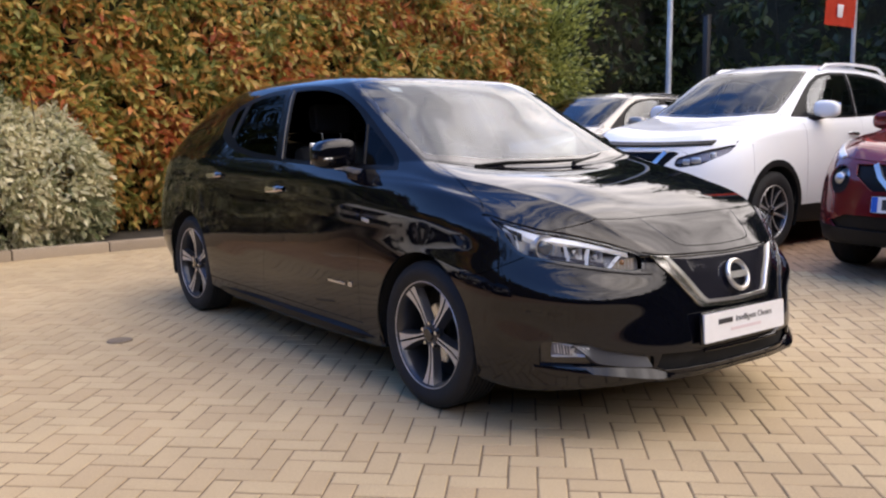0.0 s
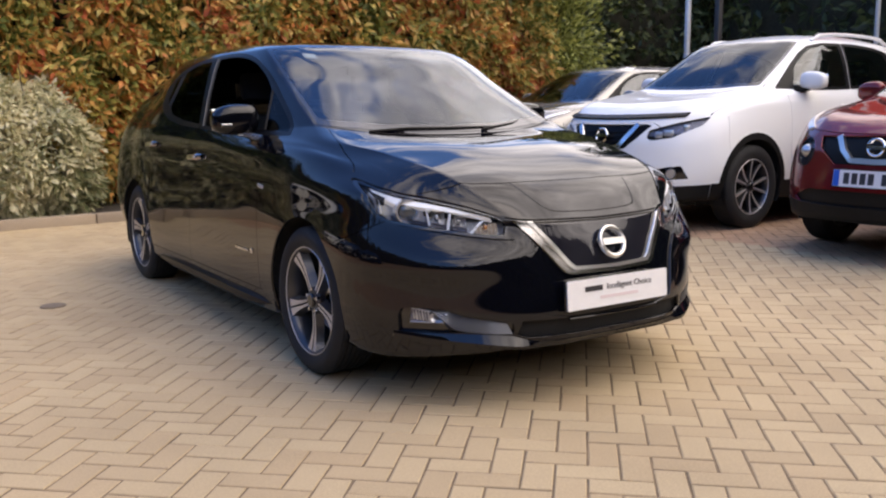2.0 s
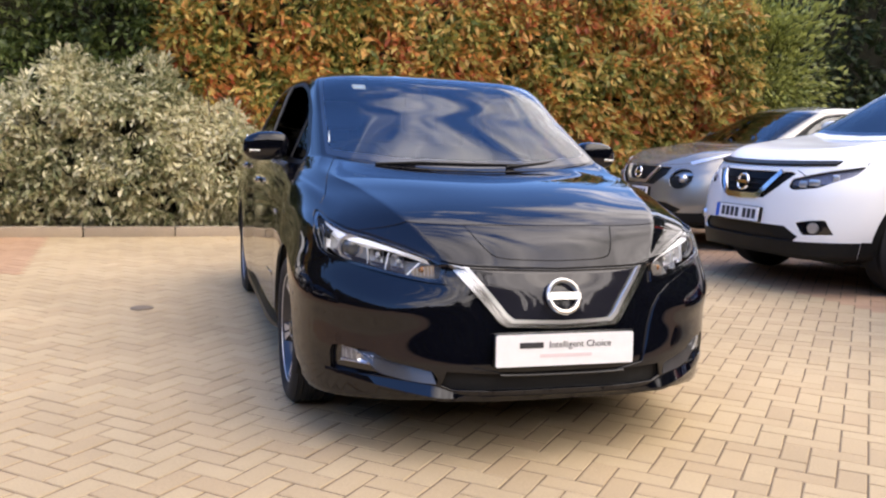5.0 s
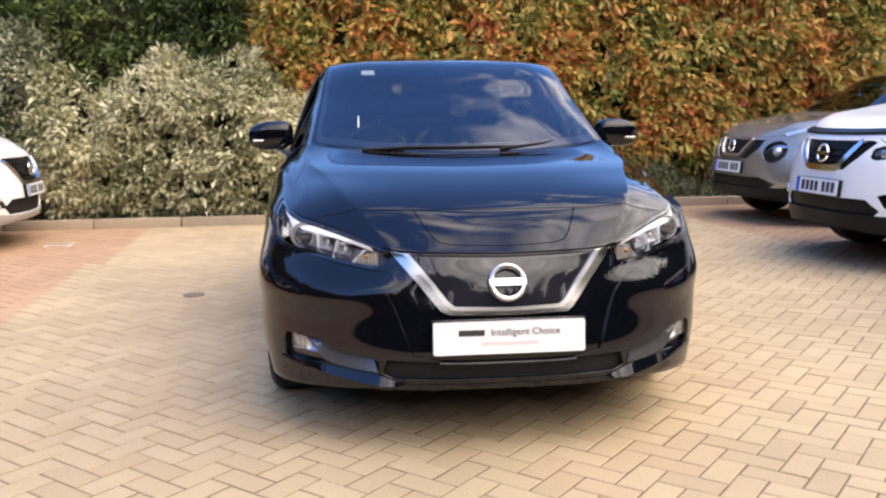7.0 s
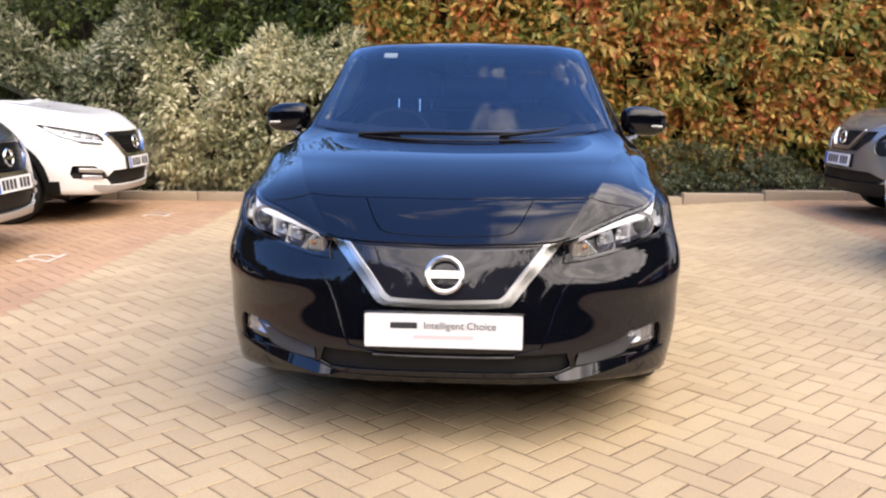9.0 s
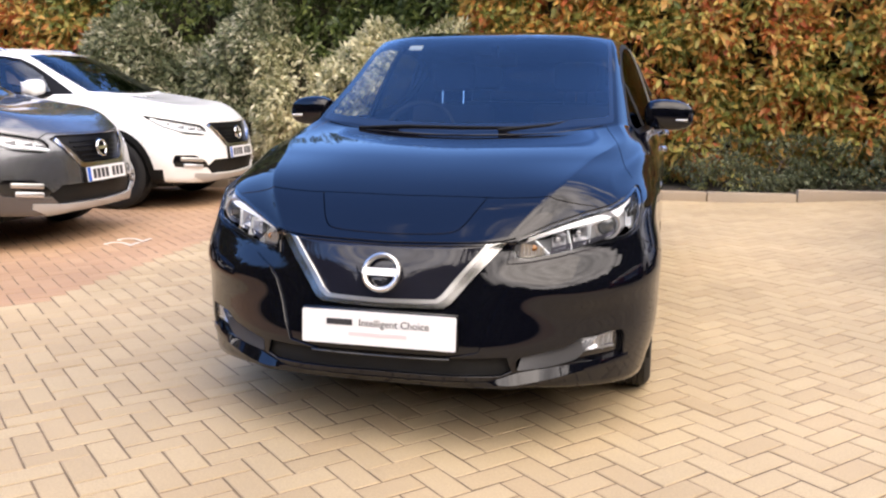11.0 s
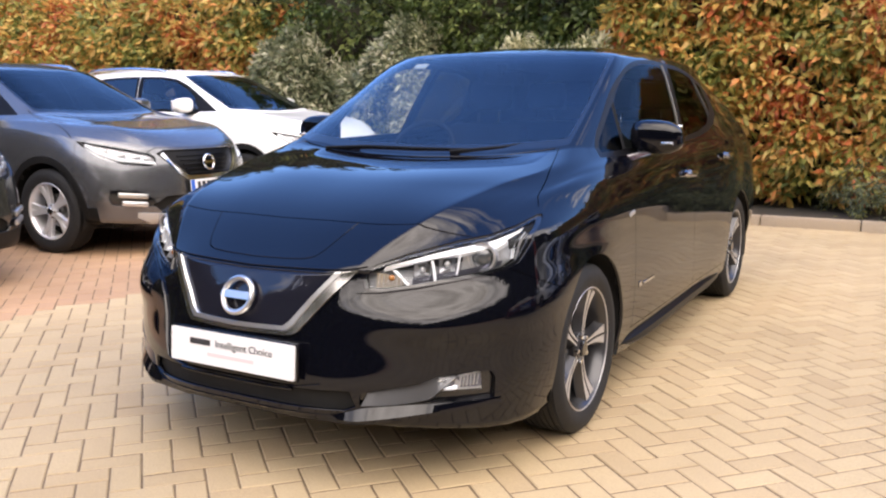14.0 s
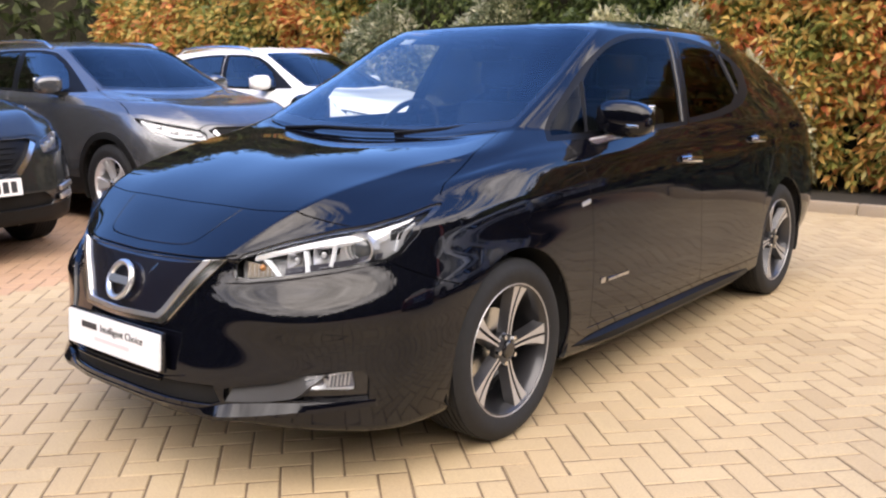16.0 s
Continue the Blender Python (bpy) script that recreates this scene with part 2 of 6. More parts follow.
SEAT_CLOTH = plain("seat_cloth", (0.02, 0.02, 0.022), 0.85, vary=0.2, scale=80, bump=0.3)
DASH = plain("dash_plastic", (0.022, 0.022, 0.024), 0.6, vary=0.15, scale=80, bump=0.2)
PAPER = plain("paper", (0.8, 0.8, 0.78), 0.7)
WINDSCREEN = glassy("windscreen_glass", (0.66, 0.73, 0.74), gloss=1.35)
CAR_SCREEN = glassy("plain_windscreen_glass", (0.50, 0.56, 0.56), gloss=0.9)
CAR_SIDE = glassy("plain_side_glass", (0.50, 0.54, 0.53), gloss=1.8)
CAR_PRIVACY = glassy("dark_side_glass", (0.10, 0.11, 0.11), gloss=1.8)
SIDE_GLASS = glassy("side_glass", (0.50, 0.54, 0.53), gloss=0.3)
PRIVACY = glassy("privacy_glass", (0.07, 0.075, 0.075), gloss=0.3)
LENS = glassy("lamp_lens", (0.93, 0.94, 0.95), gloss=0.2)
LENS_GREY = plain("lens_grey", (0.55, 0.55, 0.56), 0.3, 0.5, coat=0.6)
SKID = plain("skid_silver", (0.5, 0.5, 0.5), 0.35, 0.5)


# ---- mesh helpers ----
def mesh_of(name, verts, faces, material, smooth=False, normals=None):
    me = bpy.data.meshes.new(name)
    me.from_pydata([tuple(v) for v in verts], [], faces)
    me.materials.append(material)
    if smooth or normals is not None:
        me.shade_smooth()
    if normals is not None:
        me.normals_split_custom_set_from_vertices([tuple(n) for n in normals])
    return me


def part(name, data, material=None, parent=None, label=""):
    """Links a bmesh or a mesh as one object under a thing or a part."""
    if isinstance(data, bmesh.types.BMesh):
        me = bpy.data.meshes.new(name)
        bmesh.ops.recalc_face_normals(data, faces=data.faces[:])
        data.to_mesh(me)
        data.free()
        if material:
            me.materials.append(material)
        me.shade_smooth()
        me.set_sharp_from_angle(angle=radians(35))
    else:
        me = data
    ob = new(name, me)
    ob.parent = parent
    if label:
        ob["label"] = label
    return ob


def box(bm, size, at=(0, 0, 0), turn=None, bevel=0.0):
    m = Matrix.Translation(at) @ (turn.to_4x4() if turn else Matrix()) @ Matrix.Diagonal((*size, 1))
    vs = bmesh.ops.create_cube(bm, size=1, matrix=m)["verts"]
    if bevel:
        es = list({e for v in vs for e in v.link_edges})
        bmesh.ops.bevel(bm, geom=es, offset=bevel, segments=2, affect="EDGES", profile=0.5)
    return bm


def rot(axis, degrees):
    return Matrix.Rotation(radians(degrees), 3, axis)


def spun(profile, steps, axis="x"):
    """A ring turned about the x axis; profile: (x, radius)."""
    bm = bmesh.new()
    rows = []
    for k in range(steps):
        a = 2 * math.pi * k / steps
        rows.append([bm.verts.new((x, r * math.cos(a), r * math.sin(a))) for x, r in profile])
    for k in range(steps):
        a, b = rows[k], rows[(k + 1) % steps]
        for i in range(len(profile) - 1):
            bm.faces.new((a[i], a[i + 1], b[i + 1], b[i]))
    bmesh.ops.remove_doubles(bm, verts=bm.verts[:], dist=1e-5)
    return bm


def tube(bm, path, r, sides=8, close=False):
    """A round bar along a path."""
    pts = [Vector(p) for p in path]
    rings = []
    for i, p in enumerate(pts):
        a, b = pts[max(0, i - 1)], pts[min(len(pts) - 1, i + 1)]
        d = (b - a).normalized()
        u = d.orthogonal().normalized() if not rings else (u - d * u.dot(d)).normalized()
        v = d.cross(u)
        rr = r[i] if isinstance(r, (list, tuple)) else r
        rings.append([bm.verts.new(p + rr * (math.cos(2 * math.pi * k / sides) * u + math.sin(2 * math.pi * k / sides) * v)) for k in range(sides)])
    for a, b in zip(rings, rings[1:]):
        for k in range(sides):
            bm.faces.new((a[k], a[(k + 1) % sides], b[(k + 1) % sides], b[k]))
    for ring, flip in ((rings[0], True), (rings[-1], False)):
        bm.faces.new(ring[::-1] if flip else ring)
    return bm


def prism(bm, outline, depth, at=None):
    """An outline in the xz plane, thick along y (from -depth to 0), moved by the matrix at."""
    m = at or Matrix()
    a = [bm.verts.new(m @ Vector((x, -depth, z))) for x, z in outline]
    b = [bm.verts.new(m @ Vector((x, 0, z))) for x, z in outline]
    n = len(outline)
    bm.faces.new(a)
    bm.faces.new(b[::-1])
    for i in range(n):
        bm.faces.new((a[i], b[i], b[(i + 1) % n], a[(i + 1) % n]))
    return bm


def rounded(points, r, steps=4):
    """An outline with rounded corners."""
    out, n = [], len(points)
    for i in range(n):
        p, a, b = Vector(points[i]), Vector(points[i - 1]), Vector(points[(i + 1) % n])
        da, db = (a - p), (b - p)
        rr = min(r, da.length * 0.45, db.length * 0.45)
        s, e = p + da.normalized() * rr, p + db.normalized() * rr
        for k in range(steps + 1):
            t = k / steps
            q = s * (1 - t) ** 2 + p * 2 * t * (1 - t) + e * t * t
            out.append((q.x, q.y))
    return out


def strip(line, half):
    """The outline of a thin band along a line in a plane."""
    pts = [Vector(p) for p in line]
    left, right = [], []
    for i, p in enumerate(pts):
        d = (pts[min(i + 1, len(pts) - 1)] - pts[max(i - 1, 0)]).normalized()
        n = Vector((-d.y, d.x)) * half
        left.append(tuple(p + n))
        right.append(tuple(p - n))
    return left + right[::-1]


def curve2(points, steps=6):
    """A smooth line through points of a plane."""
    p = [Vector(q) for q in points]
    p = [2 * p[0] - p[1]] + p + [2 * p[-1] - p[-2]]
    out = []
    for i in range(1, len(p) - 2):
        for k in range(steps):
            t = k / steps
            out.append(tuple(0.5 * (2 * p[i] + (p[i + 1] - p[i - 1]) * t + (2 * p[i - 1] - 5 * p[i] + 4 * p[i + 1] - p[i + 2]) * t * t + (3 * p[i] - p[i - 1] - 3 * p[i + 1] + p[i + 2]) * t ** 3)))
    return out + [tuple(p[-2])]


# ---- car bodies: a smooth skin over a net of control rings ----
def hermite(P, creases=(), mirror=False, target=0.03):
    """Smooth curves through P[n, m, 3] along its first axis; creases: {row: sharpness from 0 to 1}."""
    n = len(P)
    creases = creases if isinstance(creases, dict) else {k: 1.0 for k in creases}
    d = np.diff(P, axis=0)
    h = np.maximum(np.linalg.norm(d, axis=2, keepdims=True), 1e-4)
    s = d / h
    left, right = np.zeros_like(P), np.zeros_like(P)
    for i in range(n):
        if i in (0, n - 1):
            left[i] = right[i] = s[min(i, n - 2)] * ([1, 0, 0] if mirror else [1, 1, 1])
            continue
        mid = (h[i] * s[i - 1] + h[i - 1] * s[i]) / (h[i - 1] + h[i])
        k = creases.get(i, 0.0)
        left[i], right[i] = mid + (s[i - 1] - mid) * k, mid + (s[i] - mid) * k
    rows = []
    for i in range(n - 1):
        k = max(2, int(math.ceil(float(h[i].max()) / target)))
        for t in np.arange(k) / k:
            a, b, c, e = 2 * t**3 - 3 * t**2 + 1, t**3 - 2 * t**2 + t, 3 * t**2 - 2 * t**3, t**3 - t**2
            rows.append(a * P[i] + b * h[i] * right[i] + c * P[i + 1] + e * h[i] * left[i + 1])
    rows.append(P[-1])
    return np.array(rows)


def inside(poly, x, y):
    hit = False
    for (x1, y1), (x2, y2) in zip(poly, poly[1:] + poly[:1]):
        if (y1 > y) != (y2 > y) and x < (x2 - x1) * (y - y1) / (y2 - y1) + x1:
            hit = not hit
    return hit


FRONT, SIDE, PLAN = (0, 2), (1, 2), (0, 1)


class Shell:
    """The left half of a car's skin, which is cut into panels; each is mirrored when it is taken."""

    def __init__(self, rings, creases=(), target=0.03, folds=None):
        net = np.array(rings, float)
        sharp = {k: np.array(v, float)[:, None] for k, v in (folds or {}).items()}
        cols = hermite(net.transpose(1, 0, 2), sharp, mirror=True, target=target).transpose(1, 0, 2)
        if isinstance(creases, dict):
            creases = {k: v(cols[k])[:, None] if callable(v) else v for k, v in creases.items()}
        g = hermite(cols, creases, target=target)
        self.grid = g
        du, dv = np.gradient(g, axis=1), np.gradient(g, axis=0)
        nrm = np.cross(du, dv)
        nrm[:, [0, -1], 0] = 0
        nrm[-1] = (0, 0, 1)
        nrm /= np.maximum(np.linalg.norm(nrm, axis=2, keepdims=True), 1e-9)
        self.nrm = nrm
        rows, cs = g.shape[:2]
        self.co = [Vector(p) for p in g.reshape(-1, 3)]
        self.no = [Vector(p) for p in nrm.reshape(-1, 3)]
        self.faces, self.split, self.count = {}, {}, 0
        for i in range(rows - 1):
            for j in range(cs - 1):
                q = [i * cs + j, i * cs + j + 1, (i + 1) * cs + j + 1, (i + 1) * cs + j]
                if i == rows - 2:
                    q = q[:3] if (self.co[q[2]] - self.co[q[3]]).length < 1e-5 else q
                self.add(q)

    def add(self, loop):
        self.faces[self.count] = loop
        self.count += 1
        return self.count - 1

    def full(self, loop):
        """The loop with the points that cuts of its neighbours put on its edges."""
        out = []

        def edge(a, b):
            m = self.split.get((a, b) if a < b else (b, a))
            if m is None:
                out.append(a)
            else:
                edge(a, m)
                edge(m, b)

        for a, b in zip(loop, loop[1:] + loop[:1]):
            edge(a, b)
        return out

    def centre(self, k):
        f = self.faces[k]
        return sum((self.co[i] for i in f), Vector()) / len(f)

    def region(self, poly, ax, where=lambda c: True):
        """Cuts along an outline in a projection and returns the faces inside it."""
        i, j = ax
        poly = list(poly)
        xs, ys = [p[0] for p in poly], [p[1] for p in poly]
        x0, x1, y0, y1 = min(xs), max(xs), min(ys), max(ys)
        co, boxes = self.co, {}

        def bounds(k):
            us, ws = [co[v][i] for v in self.faces[k]], [co[v][j] for v in self.faces[k]]
            return min(us), max(us), min(ws), max(ws)

        for k in self.faces:
            b = bounds(k)
            if b[0] <= x1 + 0.005 and b[1] >= x0 - 0.005 and b[2] <= y1 + 0.005 and b[3] >= y0 - 0.005 and where(self.centre(k)):
                boxes[k] = b
        for a, b in zip(poly, poly[1:] + poly[:1]):
            lx, hx, ly, hy = min(a[0], b[0]) - 0.002, max(a[0], b[0]) + 0.002, min(a[1], b[1]) - 0.002, max(a[1], b[1]) + 0.002
            nx, ny = -(b[1] - a[1]), b[0] - a[0]
            ln = math.hypot(nx, ny)
            if ln < 1e-9:
                continue
            nx, ny = nx / ln, ny / ln
            for k in [k for k, q in boxes.items() if q[0] <= hx and q[1] >= lx and q[2] <= hy and q[3] >= ly]:
                f = self.full(self.faces[k])
                d = [(co[v][i] - a[0]) * nx + (co[v][j] - a[1]) * ny for v in f]
                d = [0.0 if abs(e) < 1e-6 else e for e in d]
                if min(d) >= 0 or max(d) <= 0:
                    continue
                pos, neg = [], []
                for n in range(len(f)):
                    v, w, dv, dw = f[n], f[(n + 1) % len(f)], d[n], d[(n + 1) % len(f)]
                    if dv >= 0:
                        pos.append(v)
                    if dv <= 0:
                        neg.append(v)
                    if dv * dw < 0:
                        key = (v, w) if v < w else (w, v)
                        m = self.split.get(key)
                        if m is None:
                            t = dv / (dv - dw)
                            m = len(co)
                            co.append(co[v].lerp(co[w], t))
                            self.no.append(self.no[v].lerp(self.no[w], t).normalized())
                            self.split[key] = m
                        pos.append(m)
                        neg.append(m)
                del self.faces[k], boxes[k]
                for loop in (pos, neg):
                    if len(loop) > 2:
                        n = self.add(loop)
                        boxes[n] = bounds(n)
        return [k for k in boxes if inside(poly, (c := self.centre(k))[i], c[j])]

    def drop(self, faces):
        for k in faces:
            self.faces.pop(k, None)

    def gap(self, line, ax, half=0.003, where=lambda c: True):
        self.drop(self.region(strip(line, half), ax, where))

    def take(self, faces, name, material, parent, pair=False, thick=0.012, lift=0.0, label="", keep=False):
        """Makes panels of the faces: one across the middle, or a pair."""
        if not faces:
            return []
        index, V, N, F, edges = {}, [], [], [], {}
        for k in faces:
            loop = self.full(self.faces[k])
            for v in loop:
                if v not in index:
                    index[v] = len(V)
                    V.append(self.co[v] + self.no[v] * lift)
                    N.append(self.no[v])
            F.append([index[v] for v in loop])
            for a, b in zip(loop, loop[1:] + loop[:1]):
                edges[(a, b)] = True
        if thick:
            for a, b in edges:
                if (b, a) in edges or (abs(self.co[a].x) < 1e-4 and abs(self.co[b].x) < 1e-4):
                    continue
                na, nb, pa, pb = N[index[a]], N[index[b]], V[index[a]], V[index[b]]
                out = (pb - pa).cross(na).normalized()
                k = len(V)
                V += [pa.copy(), pa - na * thick, pb - nb * thick, pb.copy()]
                N += [(out + na * 0.8).normalized(), out, out, (out + nb * 0.8).normalized()]
                F.append([k, k + 1, k + 2, k + 3])
        W, M, G = [Vector((-v.x, v.y, v.z)) for v in V], [Vector((-n.x, n.y, n.z)) for n in N], [f[::-1] for f in F]
        made = []
        if pair:
            for vv, nn, ff in ((V, N, F), (W, M, G)):
                made.append(part(name, mesh_of(name, vv, ff, material, normals=nn), None, parent, label))
        else:
            k = len(V)
            made.append(part(name, mesh_of(name, V + W, F + [[i + k for i in f] for f in G], material, normals=N + M), None, parent, label))
        if not keep:
            self.drop(faces)
        return made

    def islands(self):
        """The faces in groups that hang together."""
        root = {}

        def find(v):
            while root.setdefault(v, v) != v:
                root[v] = root[root[v]]
                v = root[v]
            return v

        for f in self.faces.values():
            a = find(f[0])
            for v in f[1:]:
                root[find(v)] = a
        out = {}
        for k, f in self.faces.items():
            out.setdefault(find(f[0]), []).append(k)
        return list(out.values())

    def near(self, d):
        """The skin's place and normal, from the nearest points by their squared distances d."""
        k = np.argpartition(d, 5)[:5]
        w = 1 / (d[k] + 1e-7)
        w /= w.sum()
        return w @ self.grid.reshape(-1, 3)[k], Vector(w @ self.nrm.reshape(-1, 3)[k]).normalized()

    def at(self, y, z):
        """The skin's x and normal at a place of the side view."""
        g = self.grid.reshape(-1, 3)
        c, n = self.near(np.where(g[:, 0] > 0.3, (g[:, 1] - y) ** 2 + (g[:, 2] - z) ** 2, 9))
        return float(c[0] - ((y - c[1]) * n.y + (z - c[2]) * n.z) / max(n.x, 0.3)), n

    def front_at(self, x, z):
        """The skin's y and normal at a place of the front view."""
        g = self.grid.reshape(-1, 3)
        c, n = self.near(np.where(g[:, 1] < 0.2, (g[:, 0] - abs(x)) ** 2 + (g[:, 2] - z) ** 2, 9))
        y = float(c[1] - ((abs(x) - c[0]) * n.x + (z - c[2]) * n.z) / min(n.y, -0.3))
        if x < 0:
            n.x = -n.x
        return y, n

    def liner(self, parent, top, cut=0.02, arches=()):
        """A dark inner skin below the given height, seen through gaps and arches."""
        V, F = [], []
        g = self.grid - self.nrm * cut
        rows, cs = g.shape[:2]
        step = 2
        ri, ci = list(range(0, rows, step)), list(range(0, cs, step))
        if ci[-1] != cs - 1:
            ci.append(cs - 1)
        for sx in (1, -1):
            k = len(V)
            for i in ri:
                for j in ci:
                    p = g[i, j]
                    V.append((sx * max(p[0], 0.0), p[1], p[2]))
            n = len(ci)
            for a in range(len(ri) - 1):
                for b in range(n - 1):
                    q = [k + a * n + b, k + a * n + b + 1, k + (a + 1) * n + b + 1, k + (a + 1) * n + b]
                    c = sum((Vector(V[t]) for t in q), Vector()) / 4
                    if c.z > top(c.y) or any((c.y - ay) ** 2 + (c.z - az) ** 2 < ar * ar and abs(c.x) > 0.5 for ay, az, ar in arches):
                        continue
                    F.append(q if sx > 0 else q[::-1])
        return part("inner_shell", mesh_of("inner_shell", V, F, DARK), None, parent)


def wheel_arch(parent, y, z, r, x0, x1):
    """Dark liner over a wheel, both sides."""
    for sx in (1, -1):
        bm = bmesh.new()
        rows = []
        for k in range(21):
            a = radians(-25 + 230 * k / 20)
            rows.append([bm.verts.new((sx * x, y + r * math.cos(a), max(0.21, z + r * math.sin(a)))) for x in (x0, x1)])
        for a, b in zip(rows, rows[1:]):
            bm.faces.new((a[0], a[1], b[1], b[0]))
        bm.faces.new([a[0] for a in rows])
        part("wheel_arch_liner", bm, DARK, parent)


def make_wheel(parent, at, side, radius, width, rim, style, turn=0.0):
    """A tyre on an alloy rim; its axle lies along x and its face looks outwards."""
    hub = bpy.data.objects.new("wheel", None)
    scene.collection.objects.link(hub)
    hub.parent = parent
    hub.matrix_local = Matrix.Translation(at) @ rot("Z", 0 if side > 0 else 180).to_4x4() @ rot("X", style["spin"] + turn).to_4x4()
    w = width / 2
    prof = [(-w * 0.72, rim - 0.012), (-w * 0.98, rim + 0.02), (-w, (rim + radius) / 2), (-w * 0.93, radius - 0.022), (-w * 0.78, radius - 0.004)]
    for k in range(-3, 4):
        x = k * w * 0.22
        prof += [(x - w * 0.085, radius), (x + w * 0.055, radius), (x + w * 0.06, radius - 0.006), (x + w * 0.10, radius - 0.006)]
    prof += [(w * 0.78, radius - 0.004), (w * 0.93, radius - 0.022), (w, (rim + radius) / 2 + 0.006), (w * 0.99, (rim + radius) / 2 - 0.008), (w * 0.97, rim + 0.018), (w * 0.88, rim + 0.004), (w * 0.80, rim - 0.012)]
    part("tyre", spun(prof, 56), RUBBER, hub)
    lip = w * 0.86
    part("rim", spun([(-w * 0.8, rim), (-w * 0.8, rim - 0.012), (-w * 0.2, rim - 0.03), (lip - 0.03, rim - 0.024), (lip - 0.006, rim - 0.012), (lip, rim - 0.008), (lip + 0.002, rim + 0.004), (lip - 0.01, rim + 0.006)], 56), style["barrel"], hub)
    part("brake_disc", spun([(-0.005, 0.02), (-0.005, 0.135), (-0.02, 0.137), (-0.02, 0.02)], 40), SATIN_CHROME, hub)
    part("back_plate", spun([(-0.05, 0.0), (-0.05, rim - 0.02), (-0.055, rim - 0.02)], 32), DARK, hub)
    e_in = 0.005 if style.get("thin") else 0.010
    part("rim_edge", spun([(lip - 0.002, rim - e_in), (lip + 0.003, rim - e_in * 0.8), (lip + 0.004, rim - e_in * 0.3), (lip + 0.002, rim)], 56), style["face"], hub)
    n, face = style["spokes"], style["face"]
    groove, skirt, edge = style.get("groove"), style.get("skirt", 0.0), 0.003 if style["wi"] > 0.006 else 0.0012
    for k in range(n):
        a0 = 2 * math.pi * k / n
        for sgn in style["sides"]:
            bm = bmesh.new()
            inner, outer = 0.05, rim - 0.006
            # a blade that starts at the hub and leans out to the rim, broad at its end
            ai, ao = a0 + sgn * style["root"], a0 + sgn * style["tip"]
            wi, wo = style["wi"], style["wo"]
            xi, xo = lip - 0.022, lip - 0.006
            rows = []
            for t in (0.0, 0.3, 0.5, 0.65, 0.77, 0.87, 0.94, 1.0):
                r, wd, x = inner + (outer - inner) * t, wi + (wo - wi) * t ** style.get("flare", 1.3), xi + (xo - xi) * t - 0.008 * math.sin(math.pi * t)
                a = ai + (ao - ai) * t if groove is None else a0 + sgn * (groove + wd) / r
                near, far = (-wd, wd + skirt) if sgn > 0 else (-wd - skirt, wd)
                c, d = Vector((0, math.cos(a), math.sin(a))), Vector((0, -math.sin(a), math.cos(a)))
                p = c * r
                rows.append([bm.verts.new(p + d * o + Vector((xx, 0, 0))) for o, xx in ((near, x - 0.034), (-wd, x - 0.003), (-wd + edge, x), (wd - edge, x), (wd, x - 0.003), (far, x - 0.034))])
            for a, b in zip(rows, rows[1:]):
                for i in range(6):
                    bm.faces.new((a[i], a[(i + 1) % 6], b[(i + 1) % 6], b[i]))
            bm.faces.new(rows[0][::-1])
            bm.faces.new(rows[-1])
            sp = part("spoke", bm, style["pocket"], hub)
            sp.data.materials.append(face)
            for p in sp.data.polygons:
                if p.normal.x > 0.9:
                    p.material_index = 1
    part("hub", spun([(lip - 0.05, 0.062), (lip - 0.030, 0.060), (lip - 0.022, 0.052), (lip - 0.018, 0.032)], 32), style["pocket"], hub)
    part("hub_cap", spun([(lip - 0.02, 0.033), (lip - 0.01, 0.031), (lip - 0.006, 0.026), (lip - 0.005, 0.0)], 24), style["cap"], hub)
    for k in range(5):
        a = 2 * math.pi * (k + 0.5) / 5
        bm = bmesh.new()
        bmesh.ops.create_cone(bm, cap_ends=True, segments=6, radius1=0.010, radius2=0.009, depth=0.016, matrix=Matrix.Translation((lip - 0.02, 0.05 * math.cos(a), 0.05 * math.sin(a))) @ rot("Y", 90).to_4x4())
        part("wheel_nut", bm, CHROME, hub)
    return hub


FLARED_ALLOY = dict(spokes=5, sides=(-1, 1), root=0.20, tip=0.14, wi=0.0050, wo=0.0205, flare=2.4, groove=0.0036, skirt=0.014, thin=True, face=MACHINED, pocket=DARK_ALLOY, barrel=DARK_ALLOY, cap=GLOSS_BLACK, spin=0)
STAR_ALLOY = dict(spokes=5, sides=(-1, 1), root=0.10, tip=0.16, wi=0.016, wo=0.026, face=SILVER_ALLOY, pocket=SILVER_ALLOY, barrel=SILVER_ALLOY, cap=SATIN_CHROME, spin=36)
TWIN_ALLOY = dict(spokes=5, sides=(-1, 1), root=0.22, tip=0.30, wi=0.010, wo=0.015, face=MACHINED, pocket=DARK_ALLOY, barrel=DARK_ALLOY, cap=GLOSS_BLACK, spin=0)


